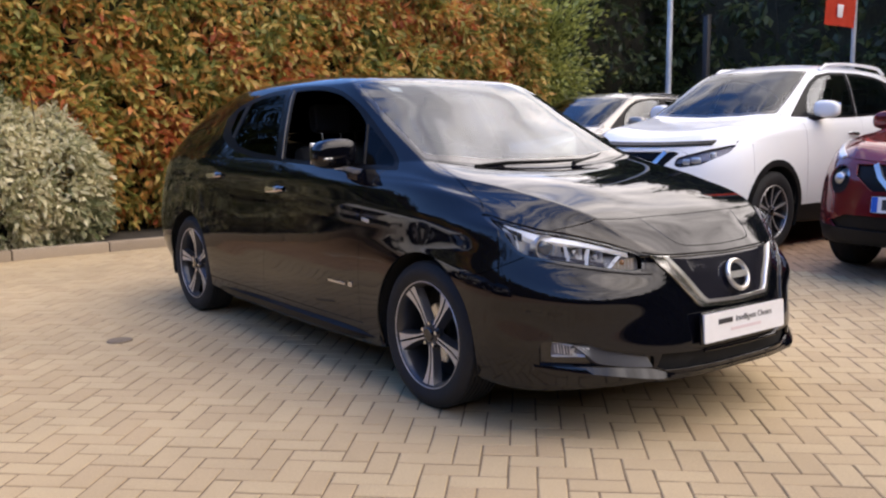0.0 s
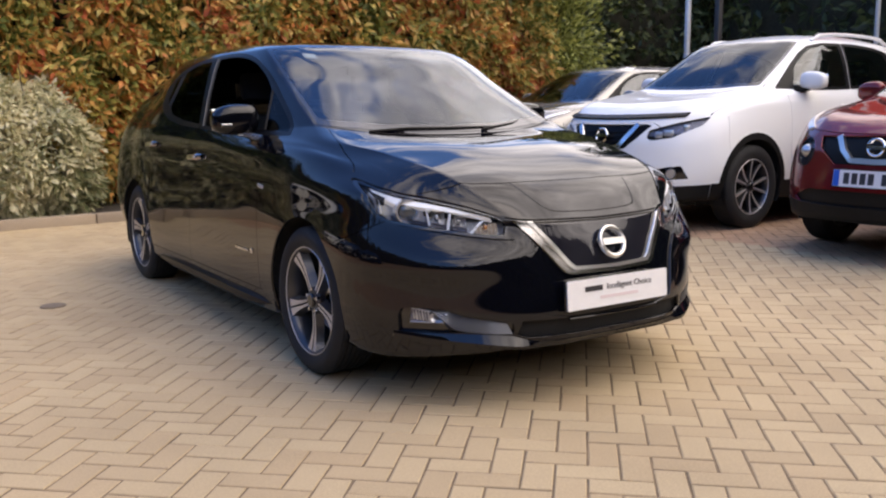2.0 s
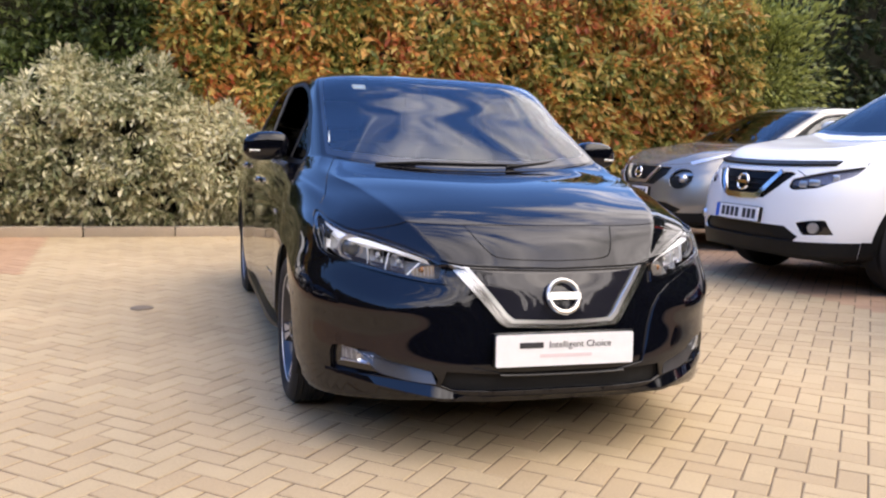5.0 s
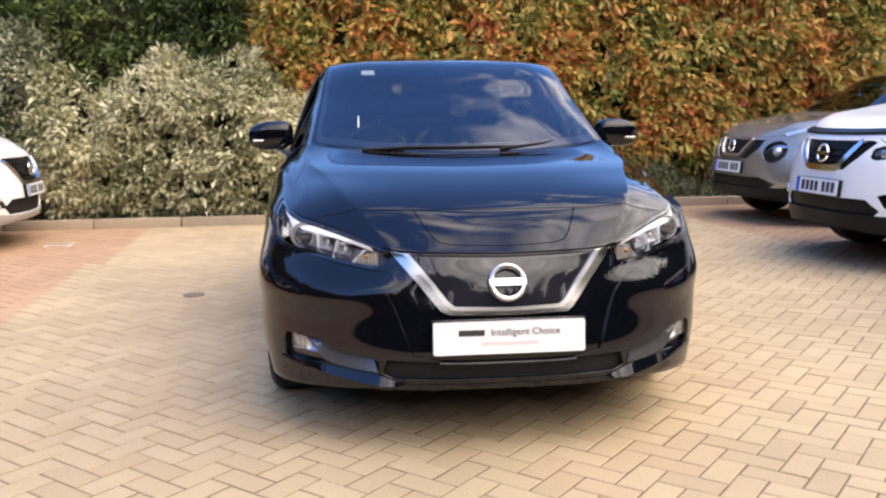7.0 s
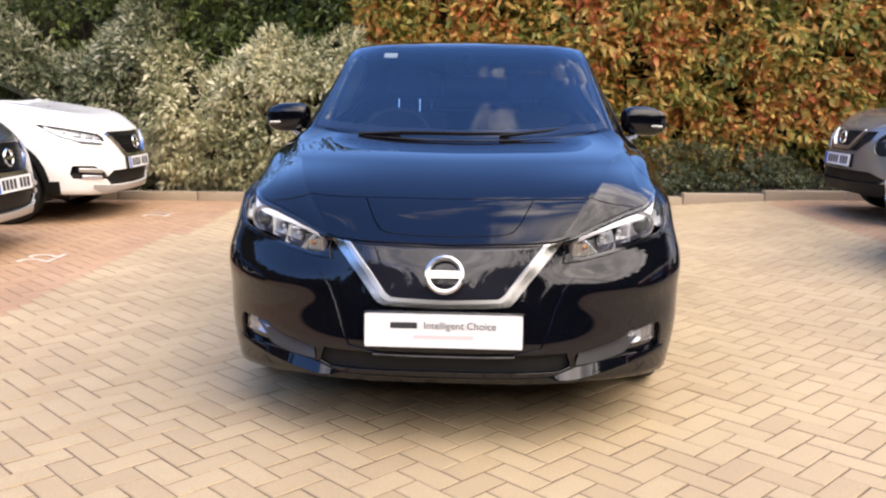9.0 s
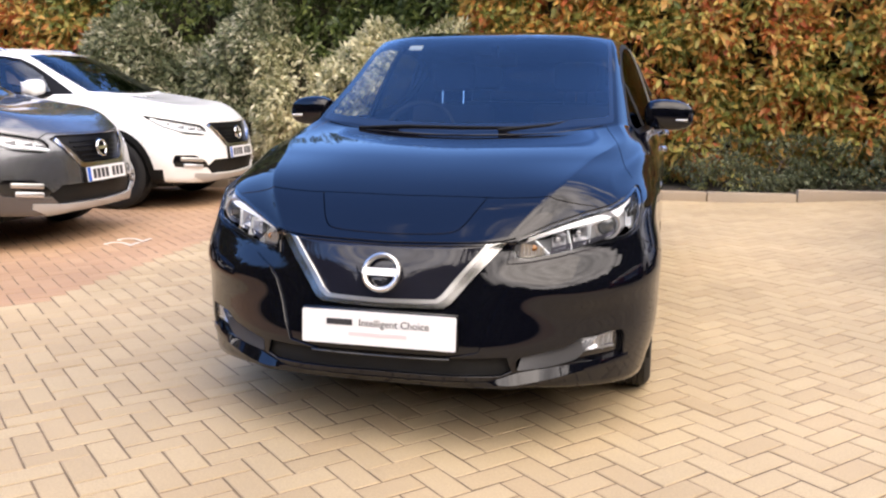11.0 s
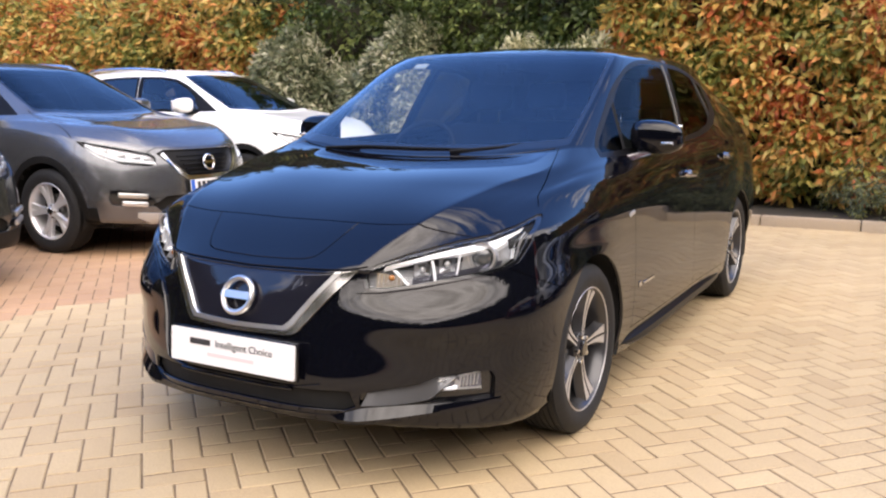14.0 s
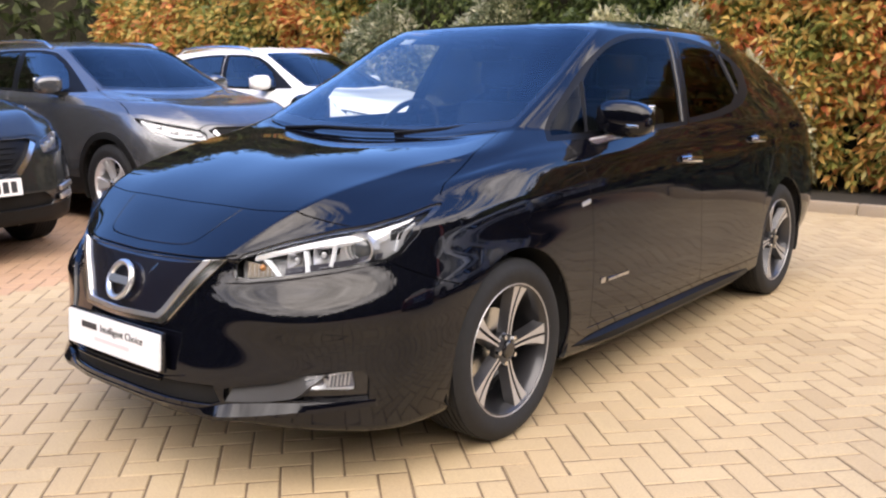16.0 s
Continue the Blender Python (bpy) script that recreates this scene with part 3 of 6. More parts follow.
def badge(parent, at, normal, size, material=CHROME):
    """A plain round emblem with a bar across it."""
    q = Vector(normal).to_track_quat("-Y", "Z").to_matrix().to_4x4()
    m = Matrix.Translation(at) @ q
    e = bpy.data.objects.new("emblem", None)
    scene.collection.objects.link(e)
    e.parent = parent
    bm = bmesh.new()
    ring = [Vector((size * math.cos(2 * math.pi * k / 40), -0.008, size * math.sin(2 * math.pi * k / 40))) for k in range(41)]
    tube(bm, [m @ p for p in ring], size * 0.17, 8)
    part("ring", bm, material, e)
    bm = bmesh.new()
    prism(bm, rounded([(-size * 1.12, -size * 0.22), (size * 1.12, -size * 0.22), (size * 1.12, size * 0.22), (-size * 1.12, size * 0.22)], 0.006), 0.016, m)
    part("bar", bm, material, e)
    return e


def mirror_pair(parent, paint, at, size, arm, arm_material, lamp=True, label=""):
    for sx in (1, -1):
        holder = bpy.data.objects.new("door_mirror", None)
        scene.collection.objects.link(holder)
        holder.parent = parent
        bm = bmesh.new()
        bmesh.ops.create_cube(bm, size=1)
        bmesh.ops.subdivide_edges(bm, edges=bm.edges[:], cuts=9, use_grid_fill=True)
        for v in bm.verts:
            p = v.co * 2
            k = (abs(p.x) ** 3.2 + abs(p.y) ** 3.2 + abs(p.z) ** 3.2) ** (1 / 3.2)
            p = p / max(k, 1e-6)
            taper = 1 - 0.22 * max(0, p.x) ** 2
            front = p.y if p.y > 0 else p.y * (1.0 - 0.25 * p.x)
            v.co = Vector((sx * p.x * size[0] / 2, front * size[1] / 2, p.z * taper * size[2] / 2 - 0.006 * p.x)) + Vector((sx * at[0], at[1], at[2]))
        part("housing", bm, paint, holder)
        bm = bmesh.new()
        box(bm, (size[0] * 0.8, 0.008, size[2] * 0.7), (sx * at[0], at[1] + size[1] / 2 - 0.001, at[2]), None, 0.003)
        part("mirror_glass", bm, CHROME, holder)
        bm = bmesh.new()
        p0, p1 = Vector((sx * arm[0], arm[1], arm[2])), Vector((sx * (at[0] - size[0] * 0.1), at[1] + 0.01, at[2] - size[2] * 0.46))
        a = [bm.verts.new(p0 + Vector(o)) for o in ((0, -0.06, -0.015), (0, 0.05, -0.015), (0, 0.05, 0.02), (0, -0.06, 0.02))]
        b = [bm.verts.new(p1 + Vector(o)) for o in ((0, -0.045, -0.008), (0, 0.04, -0.008), (0, 0.04, 0.012), (0, -0.045, 0.012))]
        for i in range(4):
            bm.faces.new((a[i], a[(i + 1) % 4], b[(i + 1) % 4], b[i]))
        bm.faces.new(a[::-1])
        bm.faces.new(b)
        bmesh.ops.bevel(bm, geom=bm.edges[:], offset=0.006, segments=2, affect="EDGES")
        part("arm", bm, arm_material, holder)
        if lamp:
            bm = bmesh.new()
            box(bm, (size[0] * 0.55, 0.012, 0.014), (sx * (at[0] + size[0] * 0.12), at[1] - size[1] * 0.40, at[2] - size[2] * 0.17), rot("Z", -sx * 14), 0.004)
            part("indicator", bm, SATIN_CHROME, holder)


def door_handle(parent, x, y, z, n, material, sx):
    bm = bmesh.new()
    c = Vector((x, y, z)) + Vector(n) * 0.028
    rows = []
    for t in np.linspace(-1, 1, 11):
        off = -0.026 * abs(t) ** 6
        p = c + Vector((n[0] * off, t * 0.10, -0.006 * t))
        hh, tk = 0.017 - 0.005 * abs(t) ** 3, 0.008
        rows.append([bm.verts.new(p + Vector((a * tk, 0, b * hh))) for a, b in ((-1, -0.7), (-1, 0.7), (-0.3, 1), (0.6, 0.8), (1, 0), (0.6, -0.8), (-0.3, -1))])
    for a, b in zip(rows, rows[1:]):
        for i in range(7):
            bm.faces.new((a[i], a[(i + 1) % 7], b[(i + 1) % 7], b[i]))
    bm.faces.new(rows[0])
    bm.faces.new(rows[-1][::-1])
    for v in bm.verts:
        v.co.x *= sx
    part("door_handle", bm, material, parent)


def interior(parent, seats, dash, wheel_side=-1, floor=(0.25, 2.9, 0.32), belt=0.95, paper=None):
    """Floor, dash, steering wheel and seats, as far as they show through the panes."""
    bm = bmesh.new()
    box(bm, (1.40, floor[1] - floor[0], 0.05), (0, (floor[0] + floor[1]) / 2, floor[2]))
    part("cabin_floor", bm, DARK, parent)
    bm = bmesh.new()
    dy, dz = dash
    prof = [(dy - 0.42, dz - 0.03), (dy - 0.10, dz), (dy + 0.06, dz - 0.02), (dy + 0.13, dz - 0.10), (dy + 0.05, dz - 0.4), (dy - 0.42, dz - 0.4)]
    a = [bm.verts.new((0.68, y, z)) for y, z in prof]
    b = [bm.verts.new((-0.68, y, z)) for y, z in prof]
    bm.faces.new(a)
    bm.faces.new(b[::-1])
    for i in range(len(prof)):
        bm.faces.new((a[i], b[i], b[(i + 1) % len(prof)], a[(i + 1) % len(prof)]))
    bmesh.ops.bevel(bm, geom=bm.edges[:], offset=0.02, segments=3, affect="EDGES")
    part("dashboard", bm, DASH, parent)
    bm = bmesh.new()
    m = Matrix.Translation((wheel_side * 0.37, dy + 0.24, dz - 0.03)) @ rot("X", 62).to_4x4()
    tube(bm, [m @ Vector((0.185 * math.cos(2 * math.pi * k / 32), 0.185 * math.sin(2 * math.pi * k / 32), 0)) for k in range(33)], 0.014, 8)
    box(bm, (0.34, 0.05, 0.02), m @ Vector((0, 0, -0.01)), (m.to_3x3()), 0.006)
    box(bm, (0.13, 0.13, 0.04), m @ Vector((0, -0.01, -0.015)), (m.to_3x3()), 0.012)
    part("steering_wheel", bm, TRIM, parent)
    for y, xs, width in seats:
        for x in xs:
            seat = bpy.data.objects.new("seat", None)
            scene.collection.objects.link(seat)
            seat.parent = parent
            bm = bmesh.new()
            box(bm, (width, 0.50, 0.16), (x, y - 0.22, floor[2] + 0.28), rot("X", 8), 0.05)
            part("cushion", bm, SEAT_CLOTH, seat)
            bm = bmesh.new()
            box(bm, (width, 0.13, 0.56), (x, y - 0.045, floor[2] + 0.52), rot("X", -14), 0.05)
            part("backrest", bm, SEAT_CLOTH, seat)
            for hx in ((x,) if width < 0.7 else (x - 0.36, x + 0.36)):
                bm = bmesh.new()
                box(bm, (0.26, 0.10, 0.17), (hx, y + 0.045, floor[2] + 0.955), rot("X", -10), 0.04)
                part("headrest", bm, SEAT_CLOTH, seat)
                for o in (-0.065, 0.065):
                    bm = bmesh.new()
                    tube(bm, [(hx + o, y + 0.010, floor[2] + 0.765), (hx + o, y + 0.035, floor[2] + 0.90)], 0.006, 6)
                    part("headrest_post", bm, CHROME, seat)


def smooth_ring(*pts):
    return list(pts)


def wiper(parent, line, lift=0.02):
    bm = bmesh.new()
    tube(bm, line, [0.0065] * (len(line) - 1) + [0.004], 6)
    part("wiper", bm, TRIM, parent)


def front_outline(shell, outline, name, material, parent, depth=0.02, proud=0.006, pair=True, label=""):
    """A solid piece whose face follows the front of the skin, cut to an outline of the front view."""
    made = []
    for sx in ((1, -1) if pair else (1,)):
        bm = bmesh.new()
        a, b = [], []
        for x, z in outline:
            y, n = shell.front_at(x, z)
            a.append(bm.verts.new((sx * x, y - proud, z)))
            b.append(bm.verts.new((sx * x, y - proud + depth, z)))
        k = len(outline)
        bm.faces.new(a)
        bm.faces.new(b[::-1])
        for i in range(k):
            bm.faces.new((a[i], a[(i + 1) % k], b[(i + 1) % k], b[i]))
        bmesh.ops.triangulate(bm, faces=[f for f in bm.faces if len(f.verts) > 4])
        made.append(part(name, bm, material, parent, label))
    return made


# ---- ground ----
KERB_TURN = 2.7
KA = radians(KERB_TURN)


def kerb_y(x):
    return 6.08 + math.tan(KA) * x


SOIL = plain("soil", (0.035, 0.028, 0.02), 0.95, vary=0.4, scale=20, bump=0.6)
JOINT = plain("joint_sand", (0.17, 0.118, 0.07), 0.95, vary=0.3, scale=60, bump=0.4)
BUFF = block_paint("buff_paving", [(0.0, (0.42, 0.31, 0.18)), (0.35, (0.455, 0.342, 0.20)), (0.7, (0.48, 0.365, 0.215)), (1.0, (0.43, 0.315, 0.182))])
KERB_STONE = block_paint("kerb_concrete", [(0.0, (0.30, 0.235, 0.165)), (0.5, (0.34, 0.265, 0.185)), (1.0, (0.37, 0.295, 0.21))])
RED_BLOCK = block_paint("red_paving", [(0.0, (0.40, 0.245, 0.145)), (0.5, (0.43, 0.265, 0.155)), (1.0, (0.45, 0.285, 0.17))])
ROAD_PAINT = plain("road_paint", (0.62, 0.56, 0.48), 0.7, vary=0.3, scale=40)



def lift(x):
    """The bays on the east side lie a hand's width higher than the aisle."""
    t = min(1.0, max(0.0, (x - 1.6) / 2.2))
    return 0.09 * t * t * (3 - 2 * t)


bm = bmesh.new()
_cols = [-400, -30, -8] + [1.6 + 0.1 * k for k in range(23)] + [8, 30, 400]
_grid = [[bm.verts.new((x, y, lift(x) - 0.0032)) for y in (-400, -30, -6, 0, 7, 30, 400)] for x in _cols]
for _a, _b in zip(_grid, _grid[1:]):
    for _k in range(6):
        bm.faces.new((_a[_k], _b[_k], _b[_k + 1], _a[_k + 1]))
ground = part("ground", bm, JOINT)
tagged(ground, "sand-filled bed under the buff block paving", "ground", kind="structure")


def kerb_line():
    stone = bmesh.new()
    box(stone, (0.905, 0.125, 0.22), (0, 0, -0.01), None, 0.012)
    holder = new("kerb")
    tagged(holder, "low buff concrete kerb along the planting bed", "kerb", kind="structure")
    first = part("kerb_stone", stone, KERB_STONE, holder)
    for k in range(-11, 13):
        x = k * 0.915
        o = first if k == -11 else bpy.data.objects.new("kerb_stone", first.data)
        if o is not first:
            scene.collection.objects.link(o)
            o.parent = holder
        o.matrix_local = pose(x, kerb_y(x) + 0.06, lift(x), 0, 0, KERB_TURN)
    return holder


def bed():
    bm = bmesh.new()
    vs = [bm.verts.new(p) for p in ((-30, kerb_y(-30) + 0.11, 0.07), (30, kerb_y(30) + 0.11, 0.07), (30, 40, 0.07), (-30, 40, 0.07))]
    bm.faces.new(vs)
    r = bmesh.ops.subdivide_edges(bm, edges=bm.edges[:], cuts=40, use_grid_fill=True)
    for v in bm.verts:
        v.co.z += lift(v.co.x)
        v.co.z += 0.03 * noise.noise(v.co * 1.7) if v.co.y > kerb_y(v.co.x) + 0.3 else -0.01
    return tagged(part("planting_bed", bm, SOIL), "dark bare soil of the planting bed behind the kerb", "soil", kind="structure")


kerb_line()
bed()


# ---- planting ----
def leaves(name, centres, normals, length, width, material, rng, droop=0.35):
    """Many folded leaves, one mesh."""
    n = len(centres)
    d = normals + rng.normal(0, 0.25, (n, 3))
    d[:, 2] -= droop
    d /= np.linalg.norm(d, axis=1, keepdims=True)
    up = rng.normal(0, 1, (n, 3))
    up[:, 2] += 0.8
    s = np.cross(d, up)
    s /= np.maximum(np.linalg.norm(s, axis=1, keepdims=True), 1e-6)
    f = np.cross(s, d)
    L = (length * rng.uniform(0.6, 1.25, n))[:, None]
    W = (width * rng.uniform(0.7, 1.2, n))[:, None]
    base = centres
    mid = centres + d * L * 0.5
    tip = centres + d * L - f * L * 0.12
    V = np.stack([base, mid + s * W * 0.5 + f * W * 0.22, tip, mid - s * W * 0.5 + f * W * 0.22, mid], axis=1).reshape(-1, 3)
    k = np.arange(n)[:, None] * 5
    F = np.concatenate([k + [[0, 1, 4]], k + [[1, 2, 4]], k + [[0, 4, 3]], k + [[4, 2, 3]]], axis=1).reshape(-1, 3)
    me = bpy.data.meshes.new(name)
    me.vertices.add(len(V))
    me.vertices.foreach_set("co", V.ravel())
    me.loops.add(F.size)
    me.loops.foreach_set("vertex_index", F.ravel().astype(np.int32))
    me.polygons.add(len(F))
    me.polygons.foreach_set("loop_start", np.arange(0, F.size, 3, dtype=np.int32))
    me.polygons.foreach_set("loop_total", np.full(len(F), 3, dtype=np.int32))
    me.update(calc_edges=True)
    me.materials.append(material)
    return me


def lump(x, z, seed, scale=1.0):
    """Uneven depth of a leafy front."""
    return (0.28 * noise.noise(Vector((x * 0.9 * scale, z * 0.9 * scale, seed))) + 0.16 * noise.noise(Vector((x * 2.6 * scale, z * 2.6 * scale, seed + 7))) + 0.07 * noise.noise(Vector((x * 7, z * 7, seed + 3))))


def hedge(name, x0, x1, depth0, z0, z1, count, length, width, material, seed, label, category, top=0.25, twigs=40, line=kerb_y, ends=0.5, fall=0.0):
    """A hedge along the kerb: stems and a dense, uneven front of leaves with some depth."""
    rng = np.random.default_rng(seed)
    holder = new(name)
    tagged(holder, label, category)
    C, N = [], []
    crest = lambda x: (z1 + top * noise.noise(Vector((x * 1.1, seed, 0))) * 2) * (1 - fall * max(0.0, 1 - (x1 - x) / 1.5) ** 1.6)
    while len(C) < count:
        x, u = rng.uniform(x0, x1), rng.uniform(0, 1)
        z = z0 + (z1 + top - z0) * u
        ztop = crest(x)
        if z > ztop + abs(rng.normal(0, 0.06)):
            continue
        e = min(x - x0, x1 - x) / ends
        round_ = 0.55 * max(0, 1 - e) ** 2 + 0.5 * max(0, (z - ztop + 0.6) / 0.6) ** 2 + 0.22 * max(0, (z0 + 0.4 - z) / 0.4)
        dens = noise.noise(Vector((x * 3.1, z * 3.1, seed + 11)))
        if dens < -0.17 and rng.random() < 0.85:
            continue
        back = abs(rng.normal(0, 0.14)) if rng.random() < 0.75 else rng.uniform(0, 0.7)
        y = line(x) + depth0 + lump(x, z, seed) + round_ + back
        e2 = 0.06
        out = np.array((lump(x + e2, z, seed) - lump(x - e2, z, seed), -0.32, 0.22 + 0.8 * max(0, (z - ztop + 0.5)))) / 0.4
        out = out + rng.normal(0, 0.35, 3)
        # a whorl of leaves round the end of a shoot
        for q in rng.normal(0, 1, (8, 3)):
            C.append((x, y, z) + q * length * 0.16)
            N.append(out + q * 0.75)
    me = leaves(name + "_leaves", np.array(C), np.array(N), length, width, material, rng, droop=1.15)
    tagged(part("foliage", me, None, holder), kind="stuff")
    bm = bmesh.new()
    for _ in range(twigs):
        x = rng.uniform(x0 + 0.2, x1 - 0.2)
        p = Vector((x, line(x) + depth0 + 0.45 + rng.uniform(0, 0.4), 0.02))
        path = [p.copy()]
        zt = rng.uniform(0.6, 0.95) * z1
        for k in range(5):
            p = p + Vector((rng.normal(0, 0.09), rng.normal(-0.03, 0.07), zt / 5))
            path.append(p.copy())
        tube(bm, path, [0.018, 0.015, 0.012, 0.009, 0.007, 0.004], 5)
    tagged(part("branchwork", bm, BARK, holder), kind="stuff")
    # an added dark sheet inside the hedge stands in for its dense shade
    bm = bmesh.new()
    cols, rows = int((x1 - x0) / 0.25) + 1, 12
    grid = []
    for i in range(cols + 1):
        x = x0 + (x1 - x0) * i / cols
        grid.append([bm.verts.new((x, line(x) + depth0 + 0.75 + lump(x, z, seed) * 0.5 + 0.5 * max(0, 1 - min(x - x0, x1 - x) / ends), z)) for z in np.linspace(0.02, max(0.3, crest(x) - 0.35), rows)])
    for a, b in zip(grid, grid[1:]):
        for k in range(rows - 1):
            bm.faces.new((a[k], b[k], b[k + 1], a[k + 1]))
    part("inner_shade", bm, HEDGE_SHADE, holder)
    return holder


BARK = plain("bark", (0.07, 0.05, 0.035), 0.9, vary=0.4, scale=25, bump=0.5)
# mottled near-black brown: the hedge's inner shade put into a colour
HEDGE_SHADE = plain("hedge_shade", (0.04, 0.035, 0.02), 0.95, vary=0.5, scale=14, bump=0.6)
PHOTINIA = leafy("photinia_leaves", [(0.0, (0.14, 0.17, 0.04)), (0.25, (0.33, 0.32, 0.08)), (0.5, (0.60, 0.46, 0.14)), (0.74, (0.66, 0.38, 0.11)), (0.91, (0.64, 0.27, 0.08)), (1.0, (0.50, 0.14, 0.055))])
ELAEAGNUS = leafy("silver_leaves", [(0.0, (0.16, 0.18, 0.08)), (0.35, (0.40, 0.39, 0.22)), (0.65, (0.66, 0.62, 0.40)), (1.0, (0.84, 0.78, 0.56))])
# greener copy of the silver leaves, with shade darkened into its colours
SHADY_ELAEAGNUS = leafy("shaded_grey_green_leaves", [(0.0, (0.07, 0.09, 0.04)), (0.4, (0.17, 0.19, 0.10)), (0.75, (0.32, 0.32, 0.19)), (1.0, (0.62, 0.58, 0.42))])
GREEN = leafy("green_leaves", [(0.0, (0.09, 0.11, 0.025)), (0.4, (0.20, 0.22, 0.05)), (0.75, (0.34, 0.36, 0.09)), (1.0, (0.46, 0.48, 0.14))])
DEEP_GREEN = leafy("dark_green_leaves", [(0.0, (0.03, 0.042, 0.016)), (0.6, (0.07, 0.092, 0.032)), (1.0, (0.14, 0.16, 0.06))])
LAUREL = leafy("laurel_leaves", [(0.0, (0.04, 0.065, 0.016)), (0.6, (0.10, 0.14, 0.036)), (1.0, (0.25, 0.29, 0.09))])
LOW_GREY = leafy("low_shrub_leaves", [(0.0, (0.06, 0.075, 0.035)), (0.5, (0.15, 0.17, 0.09)), (0.85, (0.3, 0.31, 0.19)), (1.0, (0.5, 0.47, 0.12))])

hedge("photinia_hedge", -1.6, 6.9, 0.75, 0.2, 3.4, 54000, 0.155, 0.058, PHOTINIA, 3, "tall photinia hedge with orange, red and green leaves behind the kerb", "hedge", twigs=60)
hedge("photinia_hedge", -13.0, -6.3, 0.9, 0.2, 2.9, 32000, 0.155, 0.058, PHOTINIA, 5, "tall photinia hedge with orange and green leaves behind parked cars", "hedge", twigs=40)
hedge("variegated_bush", -4.1, -0.2, 0.12, 0.08, 1.8, 34000, 0.112, 0.042, ELAEAGNUS, 8, "pale variegated evergreen bush overhanging the kerb", "bush", twigs=35, ends=0.7, top=0.4, fall=0.5)
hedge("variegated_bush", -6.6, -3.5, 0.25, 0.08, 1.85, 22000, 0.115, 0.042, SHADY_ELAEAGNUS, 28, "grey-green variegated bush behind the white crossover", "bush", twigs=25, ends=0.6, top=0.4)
hedge("laurel_hedge", -6.8, -1.2, 1.15, 0.2, 3.15, 20000, 0.12, 0.05, LAUREL, 17, "tall dark green laurel hedge behind the variegated bush", "hedge", twigs=30)
hedge("low_shrub", 0.9, 5.0, 0.18, 0.05, 0.62, 12000, 0.07, 0.02, LOW_GREY, 13, "low grey-green shrubs at the foot of the hedge", "shrub", twigs=30, top=0.1)


def tree(name, x, y, height, spread, count, material, seed, label, leaf=0.13, low=0.9):
    """A tapered trunk with limbs and a loose crown of leaf clumps."""
    rng = np.random.default_rng(seed)
    holder = new(name)
    tagged(holder, label, "tree")
    bm = bmesh.new()
    p, path = Vector((x, y, 0)), []
    for k in range(8):
        path.append(p.copy())
        p = p + Vector((rng.normal(0, 0.08), rng.normal(0, 0.08), height / 8))
    tube(bm, path, [0.16 * (1 - k / 9) + 0.02 for k in range(8)], 9)
    part("trunk", bm, BARK, holder)
    tips = []
    bm = bmesh.new()
    for k in range(34):
        q = path[int(rng.integers(1, 7))].copy()
        a, r = rng.uniform(0, 2 * math.pi), spread * rng.uniform(0.45, 1.0)
        q.z = low + (height - low) * rng.uniform(0, 0.85)
        shrink = math.sin(math.pi * min(1, 0.18 + 0.75 * (q.z - low) / (height - low))) ** 0.6
        e = q + Vector((math.cos(a) * r * shrink, math.sin(a) * r * shrink, rng.uniform(0.1, 0.7)))
        m = (q + e) / 2 + Vector((0, 0, -0.1))
        tube(bm, [q, m, e], [0.035, 0.022, 0.006], 5)
        tips += [q.lerp(e, t) for t in (0.45, 0.7, 0.9, 1.0)]
    tagged(part("branchwork", bm, BARK, holder), kind="stuff")
    c = np.array([tuple(tips[int(i)]) for i in rng.integers(0, len(tips), count)]) + rng.normal(0, 0.26, (count, 3)) * (1, 1, 0.8)
    c[:, 2] = np.maximum(c[:, 2], 0.15)
    n = c - np.array([x, y, height * 0.5])
    n /= np.linalg.norm(n, axis=1, keepdims=True)
    tagged(part("crown", leaves("crown", c, n, leaf, leaf * 0.45, material, rng), None, holder), kind="stuff")
    return holder


tree("tree", 7.5, 8.3, 3.6, 1.1, 9000, GREEN, 21, "olive and yellow broadleaf tree at the end of the hedge")
tree("tree", -1.9, 8.6, 3.8, 1.7, 8000, DEEP_GREEN, 22, "dark green tree behind the variegated bush")
tree("tree", -4.4, 8.8, 3.8, 1.7, 8000, DEEP_GREEN, 23, "dark green tree behind the variegated bush")


def woods(length, height, count, place, seed, label, leaf=0.26):
    """A dense belt of dark trees round the car park."""
    w = hedge("tree_belt", -length / 2, length / 2, 0.0, 0.1, height, count, leaf, leaf * 0.42, DEEP_GREEN, seed, label, "trees", top=0.9, twigs=int(length), line=lambda x: 0.0, ends=1.5)
    w.matrix_world = place
    return w


woods(26, 6.2, 20000, pose(17.5, 12.0, 0, 0, 0, -14), 61, "dense dark belt of trees beyond the parking bays")
woods(18, 7.2, 11000, pose(-16, 9.0, 0, 0, 0, 40), 62, "dense dark belt of trees beyond the parked cars")
woods(30, 7.0, 11000, pose(-15, -6.0, 0, 0, 0, 90), 63, "dark belt of trees along the side of the car park", 0.34)
woods(36, 9.5, 17000, pose(16, -3.5, 0, 0, 0, -90), 64, "dark belt of trees along the side of the car park", 0.34)
woods(36, 7.0, 13000, pose(0, -15.0, 0, 0, 0, 180), 65, "dark belt of trees behind the car park", 0.34)


